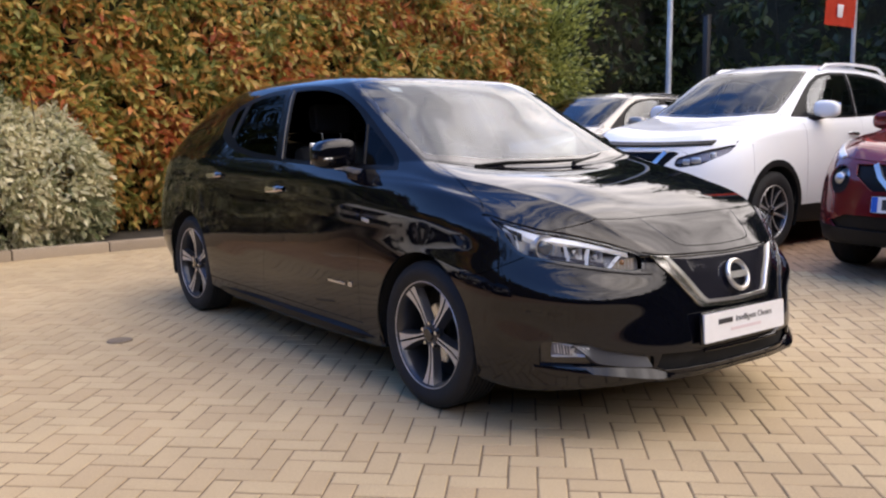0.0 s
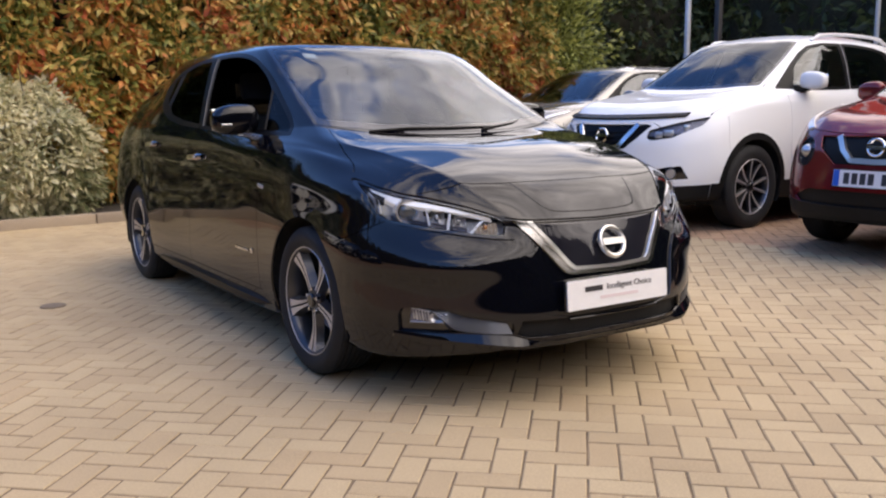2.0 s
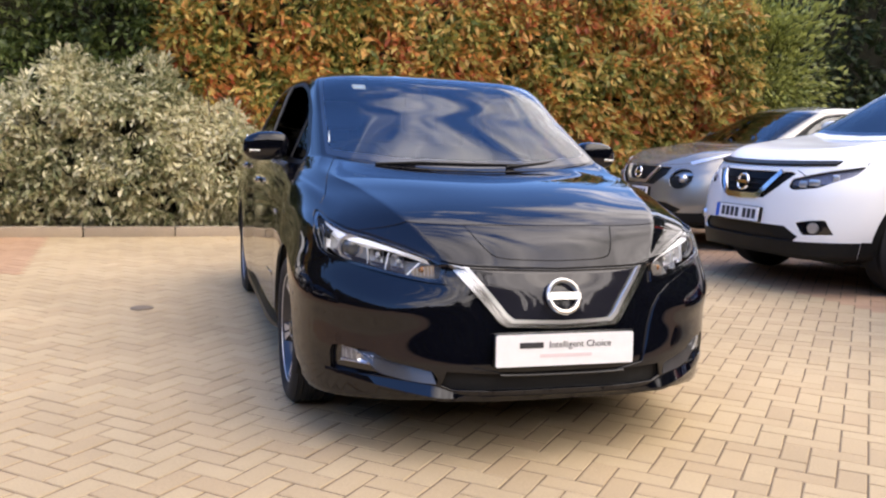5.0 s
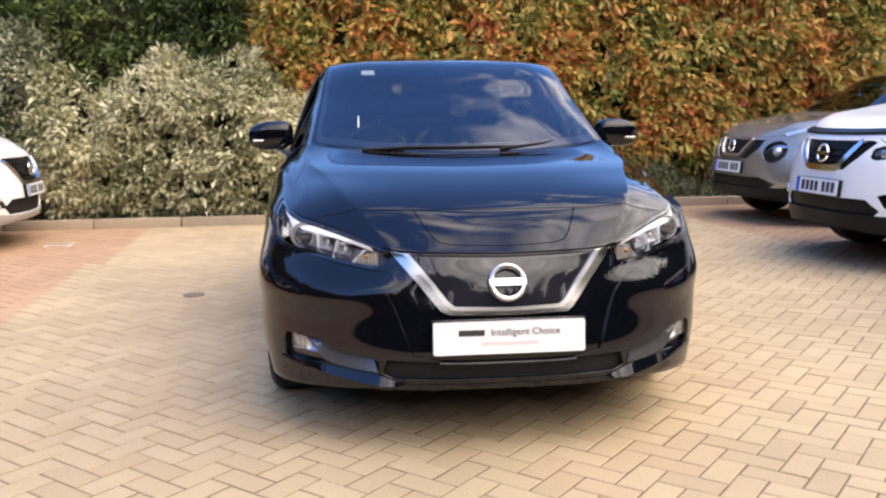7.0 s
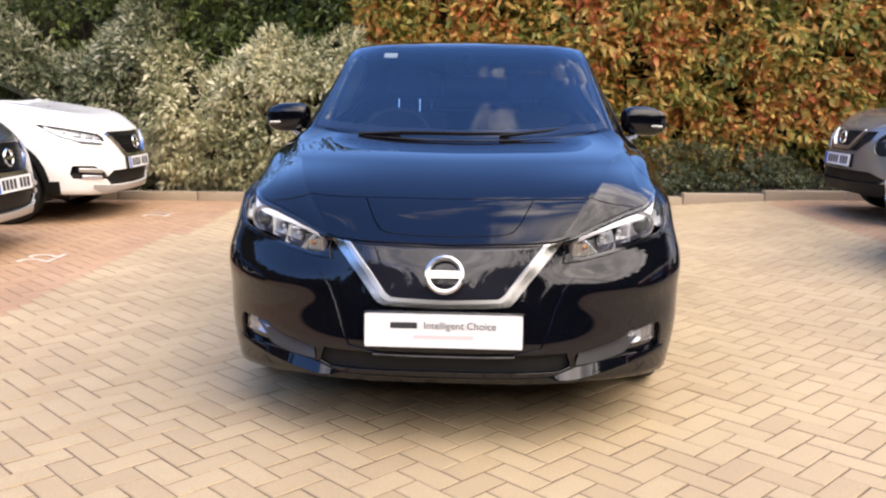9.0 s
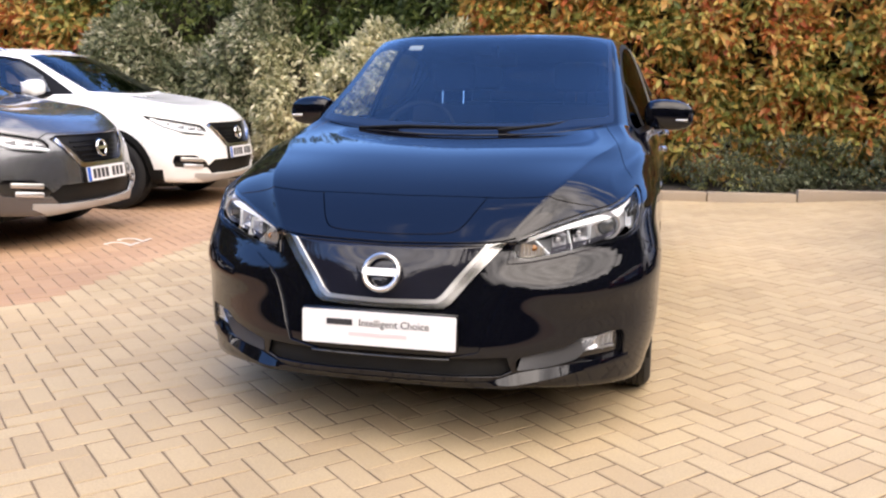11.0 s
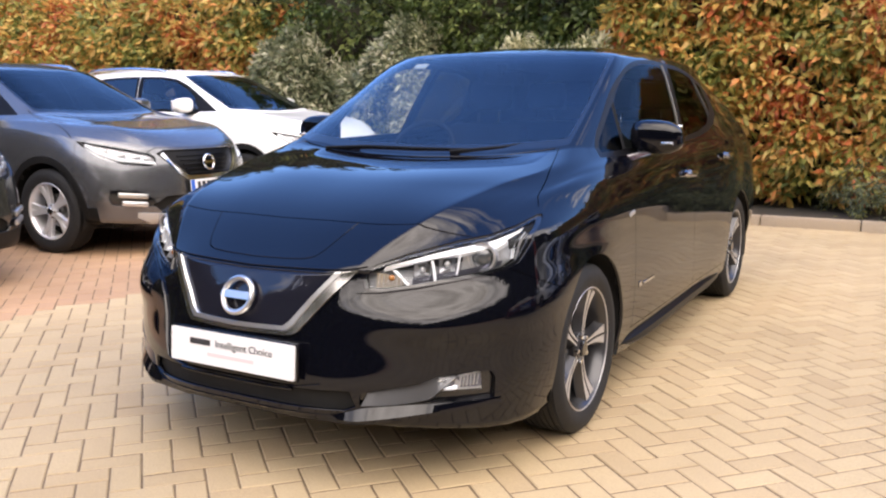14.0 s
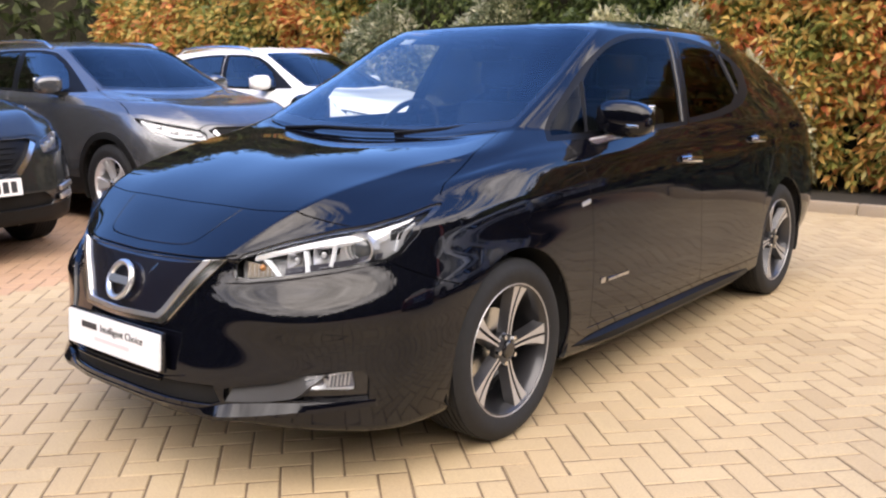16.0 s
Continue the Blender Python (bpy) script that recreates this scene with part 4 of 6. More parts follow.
# ---- the black hatchback ----
HATCH_RINGS = [
    smooth_ring((0, -0.80, 0.20), (0.30, -0.78, 0.20), (0.55, -0.66, 0.20), (0.72, -0.45, 0.20), (0.74, 0, 0.2), (0.74, 0.5, 0.2), (0.74, 1, 0.2), (0.74, 1.6, 0.2), (0.74, 2.7, 0.22), (0.65, 3.2, 0.25), (0, 3.3, 0.25)),
    smooth_ring((0, -0.975, 0.262), (0.33, -0.945, 0.255), (0.60, -0.80, 0.225), (0.79, -0.61, 0.205), (0.85, 0, 0.22), (0.855, 0.5, 0.19), (0.855, 1, 0.18), (0.855, 1.6, 0.18), (0.86, 2.7, 0.24), (0.76, 3.3, 0.27), (0, 3.4, 0.27)),
    smooth_ring((0, -0.985, 0.355), (0.34, -0.955, 0.355), (0.63, -0.79, 0.35), (0.825, -0.58, 0.345), (0.888, 0, 0.335), (0.878, 0.5, 0.305), (0.878, 1, 0.29), (0.878, 1.6, 0.29), (0.885, 2.7, 0.36), (0.80, 3.36, 0.4), (0, 3.49, 0.4)),
    smooth_ring((0, -0.972, 0.49), (0.34, -0.927, 0.495), (0.624, -0.790, 0.475), (0.838, -0.560, 0.49), (0.894, 0, 0.525), (0.885, 0.5, 0.505), (0.883, 1, 0.5), (0.883, 1.6, 0.5), (0.894, 2.7, 0.57), (0.83, 3.36, 0.6), (0, 3.52, 0.6)),
    smooth_ring((0, -0.945, 0.600), (0.33, -0.900, 0.602), (0.618, -0.800, 0.560), (0.845, -0.560, 0.580), (0.890, 0, 0.665), (0.883, 0.5, 0.665), (0.882, 1, 0.665), (0.882, 1.6, 0.68), (0.89, 2.7, 0.73), (0.82, 3.32, 0.78), (0, 3.48, 0.78)),
    smooth_ring((0, -0.928, 0.645), (0.33, -0.886, 0.648), (0.570, -0.755, 0.668), (0.812, -0.540, 0.705), (0.882, 0, 0.718), (0.882, 0.5, 0.72), (0.881, 1, 0.72), (0.881, 1.6, 0.74), (0.888, 2.7, 0.79), (0.815, 3.31, 0.83), (0, 3.47, 0.83)),
    smooth_ring((0, -0.900, 0.703), (0.30, -0.876, 0.712), (0.395, -0.838, 0.726), (0.785, -0.525, 0.805), (0.870, 0, 0.85), (0.876, 0.5, 0.87), (0.876, 1, 0.88), (0.876, 1.6, 0.89), (0.88, 2.7, 0.93), (0.79, 3.27, 0.98), (0, 3.43, 0.98)),
    smooth_ring((0, -0.70, 0.843), (0.28, -0.69, 0.847), (0.515, -0.650, 0.858), (0.724, -0.455, 0.863), (0.838, -0.01, 0.918), (0.855, 0.5, 0.955), (0.862, 1, 0.965), (0.862, 1.6, 0.975), (0.85, 2.7, 1.02), (0.73, 3.22, 1.1), (0, 3.37, 1.1)),
    smooth_ring((0, -0.40, 0.954), (0.32, -0.38, 0.957), (0.622, -0.290, 0.956), (0.728, -0.130, 0.953), (0.798, 0.14, 0.983), (0.83, 0.54, 0.99), (0.846, 1, 1.0), (0.848, 1.6, 1.01), (0.828, 2.7, 1.06), (0.70, 3.18, 1.15), (0, 3.33, 1.15)),
    smooth_ring((0, -0.12, 1.001), (0.35, -0.10, 1.005), (0.692, 0.000, 1.005), (0.732, 0.110, 1.016), (0.765, 0.28, 1.024), (0.816, 0.60, 1.013), (0.834, 1, 1.02), (0.84, 1.6, 1.03), (0.812, 2.7, 1.082), (0.68, 3.15, 1.185), (0, 3.30, 1.185)),
    smooth_ring((0, 0.13, 1.015), (0.35, 0.15, 1.026), (0.620, 0.205, 1.052), (0.692, 0.255, 1.066), (0.730, 0.345, 1.062), (0.803, 0.66, 1.034), (0.825, 1.0, 1.035), (0.832, 1.6, 1.045), (0.80, 2.7, 1.10), (0.66, 3.13, 1.22), (0, 3.28, 1.22)),
    smooth_ring((0, 0.56, 1.265), (0.32, 0.57, 1.263), (0.560, 0.598, 1.259), (0.653, 0.640, 1.257), (0.682, 0.715, 1.256), (0.728, 1.0, 1.25), (0.746, 1.2, 1.25), (0.753, 1.65, 1.26), (0.69, 2.6, 1.28), (0.53, 2.98, 1.36), (0, 3.1, 1.38)),
    smooth_ring((0, 0.95, 1.479), (0.30, 0.957, 1.476), (0.50, 0.980, 1.469), (0.604, 1.025, 1.456), (0.622, 1.085, 1.451), (0.640, 1.28, 1.452), (0.645, 1.45, 1.457), (0.645, 1.8, 1.46), (0.590, 2.5, 1.435), (0.43, 2.83, 1.43), (0, 2.92, 1.45)),
    smooth_ring((0, 1.2, 1.512), (0.24, 1.21, 1.509), (0.38, 1.23, 1.505), (0.47, 1.27, 1.505), (0.50, 1.36, 1.501), (0.505, 1.47, 1.504), (0.505, 1.6, 1.507), (0.505, 1.85, 1.507), (0.45, 2.4, 1.485), (0.33, 2.62, 1.475), (0, 2.68, 1.485)),
    smooth_ring((0, 1.5, 1.524), (0, 1.52, 1.524), (0, 1.55, 1.524), (0, 1.58, 1.524), (0, 1.6, 1.524), (0, 1.64, 1.524), (0, 1.7, 1.524), (0, 1.85, 1.522), (0, 2.1, 1.515), (0, 2.2, 1.51), (0, 2.25, 1.508)),
]
# how sharp the bonnet's edge and the two edges of the front pillar are, ring by ring
HATCH_FOLDS = {2: (0, 0, 0, 0, 0, 0.3, 0.8, 1, 1, 0.8, 0.3, 0, 0, 0, 0), 3: (0, 0, 0, 0, 0, 0, 0, 0.3, 0.2, 0.2, 0.5, 0.5, 0.4, 0, 0), 4: (0, 0, 0, 0, 0, 0, 0, 0, 0, 0, 0.5, 0.9, 0.7, 0, 0)}


def text_mesh(name, words, size, material, parent, m, extrude=0.0008):
    """Letters in the built-in font, as a mesh."""
    cu = bpy.data.curves.new(name, "FONT")
    cu.body, cu.size, cu.extrude, cu.align_x, cu.align_y = words, size, extrude, "CENTER", "CENTER"
    cu.resolution_u = 3
    o = bpy.data.objects.new(name, cu)
    me = bpy.data.meshes.new_from_object(o)
    bpy.data.objects.remove(o)
    me.materials.append(material)
    me.transform(m)
    return part(name, me, None, parent)


def build_hatchback():
    car = new("hatchback_car")
    tagged(car, "glossy black electric hatchback with machined alloy wheels on buff paving", "car")
    sh = Shell(HATCH_RINGS, creases={1: 1.0, 6: lambda row: np.clip((-0.25 - row[:, 1]) / 0.25, 0.2, 1.0), 10: 1.0, 12: 0.4}, target=0.026, folds=HATCH_FOLDS)
    side = lambda c: c.x > 0.5
    up = lambda c: c.z > 0.9
    nose = lambda c: c.y < 0.1
    arch_r, wz = 0.362, 0.325
    circle = lambda y, r, z: [(y + r * math.cos(2 * math.pi * k / 48), z + r * math.sin(2 * math.pi * k / 48)) for k in range(48)]
    low = lambda c: c.x > 0.55 and c.z < 0.8
    for y in (0.0, 2.7):
        sh.drop(sh.region(circle(y, arch_r, wz), SIDE, low))
    # panes
    screen_out = [(0, 0.15), (0.35, 0.17), (0.60, 0.222), (0.672, 0.262), (0.658, 0.42), (0.636, 0.66), (0.610, 0.93), (0.600, 1.008), (0.48, 0.972), (0.30, 0.952), (0, 0.945), (-0.05, 0.945), (-0.05, 0.15)]
    screen_in = [(0, 0.205), (0.34, 0.224), (0.57, 0.268), (0.648, 0.302), (0.638, 0.42), (0.617, 0.66), (0.592, 0.91), (0.582, 0.972), (0.46, 0.942), (0.29, 0.922), (0, 0.915), (-0.05, 0.915), (-0.05, 0.205)]
    pane = sh.region(rounded(screen_in, 0.03), PLAN, up)
    sh.take(pane, "windscreen", WINDSCREEN, car, thick=0.004, label="raked windscreen reflecting the sky")
    frit = sh.region(rounded(screen_out, 0.02), PLAN, up)
    sh.take(frit, "windscreen_surround", GLOSS_BLACK, car, thick=0.004)
    front_out = curve2([(0.335, 1.022), (0.43, 1.105), (0.56, 1.180), (0.69, 1.254), (0.84, 1.334), (1.0, 1.400), (1.16, 1.436), (1.32, 1.448), (1.578, 1.446)], 4) + [(1.455, 1.040), (1.0, 1.024), (0.6, 1.02)]
    front_in = [(0.612, 1.047)] + curve2([(0.728, 1.240), (0.85, 1.315), (1.0, 1.380), (1.16, 1.415), (1.32, 1.427), (1.50, 1.424)], 4) + [(1.372, 1.055)]
    quarter = [(0.385, 1.040), (0.43, 1.083), (0.56, 1.156), (0.692, 1.228), (0.588, 1.043)]
    rear_out = [(1.460, 1.042)] + curve2([(1.582, 1.446), (1.86, 1.428), (2.07, 1.392), (2.22, 1.350), (2.36, 1.285)], 4) + [(2.29, 1.17), (2.16, 1.118), (2.0, 1.082), (1.78, 1.057)]
    rear_in = [(1.478, 1.066)] + curve2([(1.612, 1.416), (1.84, 1.405), (2.03, 1.370)], 4) + [(2.085, 1.160), (2.0, 1.118), (1.78, 1.085)]
    rear_quarter = [(2.105, 1.352), (2.20, 1.322), (2.195, 1.215), (2.145, 1.175)]
    glass_right = sh.region(rounded(front_in, 0.02), SIDE, side)
    made = sh.take(glass_right, "front_door_glass", SIDE_GLASS, car, pair=True, thick=0.003)
    # the driver's window is wound down
    bpy.data.objects.remove(made[1])
    sh.take(sh.region(rounded(quarter, 0.012), SIDE, side), "quarter_glass", PRIVACY, car, pair=True, thick=0.003)
    sh.take(sh.region(rounded(rear_in, 0.02), SIDE, side), "rear_door_glass", PRIVACY, car, pair=True, thick=0.003)
    sh.take(sh.region(rounded(rear_quarter, 0.01), SIDE, side), "rear_quarter_glass", PRIVACY, car, pair=True, thick=0.003)
    sh.take(sh.region(rounded(front_out, 0.02), SIDE, side), "front_window_frame", PILLAR, car, pair=True, thick=0.006)
    sh.take(sh.region(rounded(rear_out, 0.02), SIDE, side), "rear_window_frame", PILLAR, car, pair=True, thick=0.006)
    # bright strips on the centre pillar
    for sx in (1, -1):
        for y0, y1, z0, z1, half in ((1.398, 1.532, 1.054, 1.430, 0.009), (2.112, 2.062, 1.165, 1.362, 0.006), (0.600, 0.712, 1.046, 1.236, 0.004)):
            bm = bmesh.new()
            rows = []
            for t in np.linspace(0, 1, 9):
                y, z = y0 + (y1 - y0) * t, z0 + (z1 - z0) * t
                x, n = sh.at(y, z)
                rows.append([bm.verts.new((sx * (x + dx), y + dy, z)) for dx, dy in ((-0.004, -half), (0.005, -half * 0.8), (0.007, 0), (0.005, half * 0.8), (-0.004, half))])
            for a, b in zip(rows, rows[1:]):
                for i in range(4):
                    bm.faces.new((a[i], a[i + 1], b[i + 1], b[i]))
            part("pillar_strip", bm, PILLAR if y0 < 1 else PILLAR_STRIP, car)
    # lamps
    lamp = [(0.430, 0.668), (0.418, 0.705), (0.445, 0.733), (0.53, 0.768), (0.65, 0.804), (0.72, 0.818), (0.773, 0.842), (0.797, 0.868), (0.812, 0.846), (0.825, 0.795), (0.812, 0.740), (0.79, 0.722), (0.69, 0.699), (0.56, 0.675), (0.47, 0.662)]
    edge = rounded(lamp, 0.008, 3)
    ahead = lambda c: c.y < -0.15 and c.z > 0.55
    sh.take(sh.region(strip(edge + edge[:2], 0.005), FRONT, ahead), "lamp_gasket", GLOSS_BLACK, car, pair=True, thick=0.012, lift=-0.006)
    lens = sh.region(edge, FRONT, ahead)
    lenses = sh.take(lens, "headlight", LENS, car, pair=True, thick=0.006, label="clear headlight with bright upper light strip", keep=True)
    bowl = sh.take(lens, "lamp_housing", LAMP_DARK, car, pair=True, thick=0.06, lift=-0.065)
    for sx, lens_ob, bowl_ob in zip((1, -1), lenses, bowl):
        bowl_ob.parent = lens_ob

        def within(x, z, deep):
            y, n = sh.front_at(x, z)
            return Vector((sx * (x - n.x * deep), y - n.y * deep, z - n.z * deep))

        def sheet(name, rows, deep, material, label=""):
            """A moulded strip behind the lens; rows of (x, z) from its upper to its lower edge."""
            bm = bmesh.new()
            grid = []
            for row in rows:
                k = len(row) - 1
                line = [bm.verts.new(within(x, z, deep + 0.012 * (i / k if k else 0))) for i, (x, z) in enumerate(row)]
                x, z = row[-1]
                line.append(bm.verts.new(within(x, z, deep + 0.034)))
                grid.append(line)
            for a, b in zip(grid, grid[1:]):
                for i in range(len(a) - 1):
                    bm.faces.new((a[i], b[i], b[i + 1], a[i + 1]))
            return part(name, bm, material, lens_ob, label)

        # the broad light strip under the upper edge, with legs that run down between the reflectors
        top = curve2([(0.470, 0.735), (0.55, 0.766), (0.65, 0.795), (0.72, 0.810), (0.765, 0.830), (0.786, 0.846)], 4)
        n_ = len(top)
        sheet("light_strip", [[(x, z), (x - 0.001, z - 0.009 - 0.008 * math.sin(math.pi * min(1, (i + 2) / n_))), (x - 0.002, z - 0.014 - 0.014 * math.sin(math.pi * min(1, (i + 2) / n_)))] for i, (x, z) in enumerate(top)], 0.016, LAMP_WHITE, "white light guide strip")
        for x0, z0, x1, z1, w in ((0.497, 0.722, 0.545, 0.678, 0.0060), (0.598, 0.750, 0.612, 0.690, 0.0042), (0.672, 0.772, 0.668, 0.708, 0.0038), (0.800, 0.835, 0.806, 0.752, 0.0035)):
            sheet("light_leg", [[(x0 + (x1 - x0) * t - w, z0 + (z1 - z0) * t), (x0 + (x1 - x0) * t + w, z0 + (z1 - z0) * t)] for t in np.linspace(0, 1, 6)], 0.018, LAMP_WHITE)
        # reflectors: hollow bowls with a bright inside
        for x, z, w, h, m_ in ((0.572, 0.718, 0.050, 0.056, LAMP_CHROME), (0.640, 0.735, 0.052, 0.070, LAMP_CHROME)):
            c = within(x, z, 0.030)
            y, n = sh.front_at(x, z)
            tq = Vector((sx * n.x * 0.7, n.y, 0.1)).to_track_quat("-Y", "Z").to_matrix()
            bm = bmesh.new()
            rings = []
            for d, k in ((0.0, 1.0), (0.004, 0.94), (0.022, 0.74), (0.034, 0.42), (0.038, 0.16)):
                rings.append([bm.verts.new(c + tq @ Vector((w / 2 * k * px, d, h / 2 * k * pz))) for px, pz in rounded([(-1, -1), (1, -1), (1, 1), (-1, 1)], 0.5, 3)])
            for a, b in zip(rings, rings[1:]):
                for i in range(len(a)):
                    bm.faces.new((a[i], a[(i + 1) % len(a)], b[(i + 1) % len(a)], b[i]))
            bm.faces.new(rings[-1])
            part("reflector", bm, m_, lens_ob)
            bm = bmesh.new()
            bmesh.ops.create_uvsphere(bm, u_segments=12, v_segments=8, radius=0.010, matrix=Matrix.Translation(c + tq @ Vector((0, 0.018, 0.004))))
            part("bulb", bm, LENS_GREY, lens_ob)
        # the large projector at the outer end
        c = within(0.735, 0.762, 0.046)
        y, n = sh.front_at(0.735, 0.762)
        tq = Vector((sx * 0.32, -1, 0.05)).to_track_quat("-Y", "Z").to_matrix().to_4x4()
        bm = bmesh.new()
        bmesh.ops.create_uvsphere(bm, u_segments=24, v_segments=12, radius=1, matrix=Matrix.Translation(c) @ tq @ Matrix.Diagonal((0.036, 0.022, 0.036, 1)))
        part("projector", bm, PROJECTOR, lens_ob)
        ring = spun([(0.012, 0.038), (0.018, 0.040), (0.018, 0.047), (-0.02, 0.052)], 28)
        ring.transform(Matrix.Translation(c) @ tq @ rot("Z", -90).to_4x4())
        part("projector_ring", ring, LAMP_CHROME, lens_ob)
        sheet("lamp_floor", [[(x, z + 0.016), (x, z)] for x, z in curve2([(0.55, 0.685), (0.62, 0.695), (0.70, 0.710), (0.785, 0.733)], 4)], 0.030, LAMP_SMOKE)
        top_of = lambda x: float(np.interp(x, (0.65, 0.72, 0.773, 0.80, 0.815), (0.804, 0.818, 0.842, 0.860, 0.835))) - 0.012
        low_of = lambda x: float(np.interp(x, (0.69, 0.79, 0.812), (0.699, 0.722, 0.742))) + 0.008
        sheet("lamp_backing", [[(x, top_of(x) + (low_of(x) - top_of(x)) * t) for t in (0, 0.35, 0.7, 1)] for x in np.linspace(0.682, 0.812, 9)], 0.046, LENS_GREY)
        sheet("side_panel", [[(0.806, z), (0.818, z - 0.004)] for z in np.linspace(0.828, 0.748, 6)], 0.014, LENS_GREY)
        # indicator: a ribbed clear bowl with an amber bulb behind
        sheet("indicator", [[(0.452 + 0.072 * t, 0.714 - 0.012 * t), (0.452 + 0.074 * t, 0.694 - 0.008 * t), (0.452 + 0.076 * t, 0.676 + 0.002 * t)] for t in np.linspace(0, 1, 7)], 0.022, INDICATOR, "clear ribbed indicator with an amber tinge")
        for t in np.linspace(0.1, 0.9, 6):
            bm = bmesh.new()
            tube(bm, [within(0.452 + 0.073 * t, 0.710 - 0.010 * t, 0.020), within(0.453 + 0.075 * t, 0.681, 0.030)], 0.0022, 5)
            part("lens_rib", bm, LAMP_CHROME, lens_ob)
        bm = bmesh.new()
        bmesh.ops.create_uvsphere(bm, u_segments=12, v_segments=8, radius=0.011, matrix=Matrix.Translation(within(0.492, 0.700, 0.026)))
        part("bulb", bm, AMBER, lens_ob)
    # grille panel and its bright frame
    v_in = [(0, 0.706), (0.333, 0.7125), (0.253, 0.617), (0.205, 0.555), (0.184, 0.539), (0, 0.535)]
    v_out = [(0.354, 0.7145), (0.272, 0.617), (0.217, 0.543), (0.194, 0.526), (0, 0.522)]
    band = [(0.402, 0.722), (0.305, 0.612), (0.234, 0.525), (0.212, 0.512), (0, 0.507)]
    nose2 = lambda c: c.y < -0.6
    grille = sh.region([(-0.05, 0.706)] + v_in + [(-0.05, 0.535)], FRONT, nose2)
    sh.take(grille, "grille_panel", GRILLE_MAT, car, thick=0.01, lift=-0.006, label="gloss black closed grille panel with fine pattern")
    frame_ = sh.region([(-0.05, 0.535)] + v_in[:0:-1] + v_out + [(-0.05, 0.522)], FRONT, nose2)
    sh.take(frame_, "grille_frame", BRIGHT, car, thick=0.02, lift=0.006, label="bright chrome V-shaped grille frame")
    band_ = sh.region([(-0.05, 0.522)] + v_out[::-1] + band + [(-0.05, 0.507)], FRONT, nose2)
    sh.take(band_, "grille_band", BAND_CHROME, car, thick=0.016, lift=0.001, label="smoky chrome band round the grille frame")
    # the middle of the bumper is set back behind slanting edges
    centre = [(-0.05, 0.507), (0.212, 0.512), (0.234, 0.525), (0.305, 0.612), (0.402, 0.722), (0.412, 0.690), (0.405, 0.652), (0.47, 0.655), (0.56, 0.667), (0.69, 0.691), (0.78, 0.713), (0.728, 0.694), (0.634, 0.668), (0.52, 0.640), (0.446, 0.606), (0.408, 0.565), (0.380, 0.505), (0.355, 0.43), (0.33, 0.37), (0.22, 0.352), (-0.05, 0.352)]
    sh.take(sh.region(centre, FRONT, nose2), "bumper_centre", BLACK_PAINT, car, thick=0.014, lift=-0.009)
    # lower intake and fog lamp pods
    intake = [(-0.05, 0.288), (-0.05, 0.352), (0.22, 0.352), (0.42, 0.352), (0.435, 0.30), (0.40, 0.285)]
    sh.take(sh.region(intake, FRONT, nose2), "lower_intake", PILLAR, car, thick=0.05, lift=-0.07)
    bm = bmesh.new()
    tube(bm, [(x, sh.front_at(abs(x), 0.352)[0] - 0.004, 0.346 + 0.03 * x * x) for x in np.linspace(-0.24, 0.24, 15)], 0.0055, 8)
    part("intake_blade", bm, BLACK_PAINT, car)
    pod = [(0.446, 0.302), (0.45, 0.346), (0.52, 0.358), (0.605, 0.372), (0.66, 0.398), (0.78, 0.402), (0.79, 0.372), (0.785, 0.30), (0.62, 0.312)]
    pods = sh.take(sh.region(rounded(pod, 0.01, 2), FRONT, lambda c: c.y < -0.4), "fog_lamp_pod", GLOSS_BLACK, car, pair=True, thick=0.025, lift=-0.022)
    for sx, pod_ob in zip((1, -1), pods):
        # a slanting fin that leads in from the grille side to the lamp
        bm = bmesh.new()
        lower = curve2([(0.452, 0.304), (0.515, 0.306), (0.57, 0.311), (0.63, 0.322), (0.66, 0.350), (0.70, 0.392)], 3)
        upper = curve2([(0.464, 0.346), (0.53, 0.357), (0.575, 0.372), (0.62, 0.392), (0.66, 0.404), (0.71, 0.407)], 3)
        rows = []
        for (xa, za), (xb, zb) in zip(lower, upper):
            ya, yb_ = sh.front_at(xa, za)[0] - 0.002, sh.front_at(xb, zb)[0] + 0.020
            rows.append([bm.verts.new(p) for p in ((sx * xa, ya + 0.022, za - 0.006), (sx * xa, ya, za), (sx * xb, yb_, zb), (sx * xb, yb_ + 0.01, zb + 0.006))])
        for a, b in zip(rows, rows[1:]):
            for i in range(3):
                bm.faces.new((a[i], a[i + 1], b[i + 1], b[i]))
        part("fin", bm, FIN, pod_ob, "glossy grey-black fin beside the fog lamp")
        bm = bmesh.new()
        # lamp: a dark bowl with a round reflector and slanting ribs behind a clear front
        y, n = sh.front_at(0.708, 0.367)
        nn = Vector((sx * n.x, n.y, 0)).normalized()
        ang = nn.to_track_quat("-Y", "Z").to_matrix()
        q = Vector((sx * 0.708, y, 0.367)) - nn * 0.016
        slope = ang @ rot("Y", sx * -5)

        def wedge(bm, size, at, soft):
            box(bm, size, at, None, soft)
            for v in bm.verts:
                v.co.z *= 1.0 - 0.5 * max(0.0, -sx * v.co.x / 0.080)
            bm.transform(Matrix.Translation(q) @ slope.to_4x4())

        wedge(bm, (0.146, 0.020, 0.060), (0, 0.010, 0), 0.006)
        part("fog_lamp", bm, LAMP_SMOKE, pod_ob)
        bowl = spun([(0.0, 0.0), (0.003, 0.012), (0.012, 0.021), (0.014, 0.023), (0.008, 0.024)], 20)
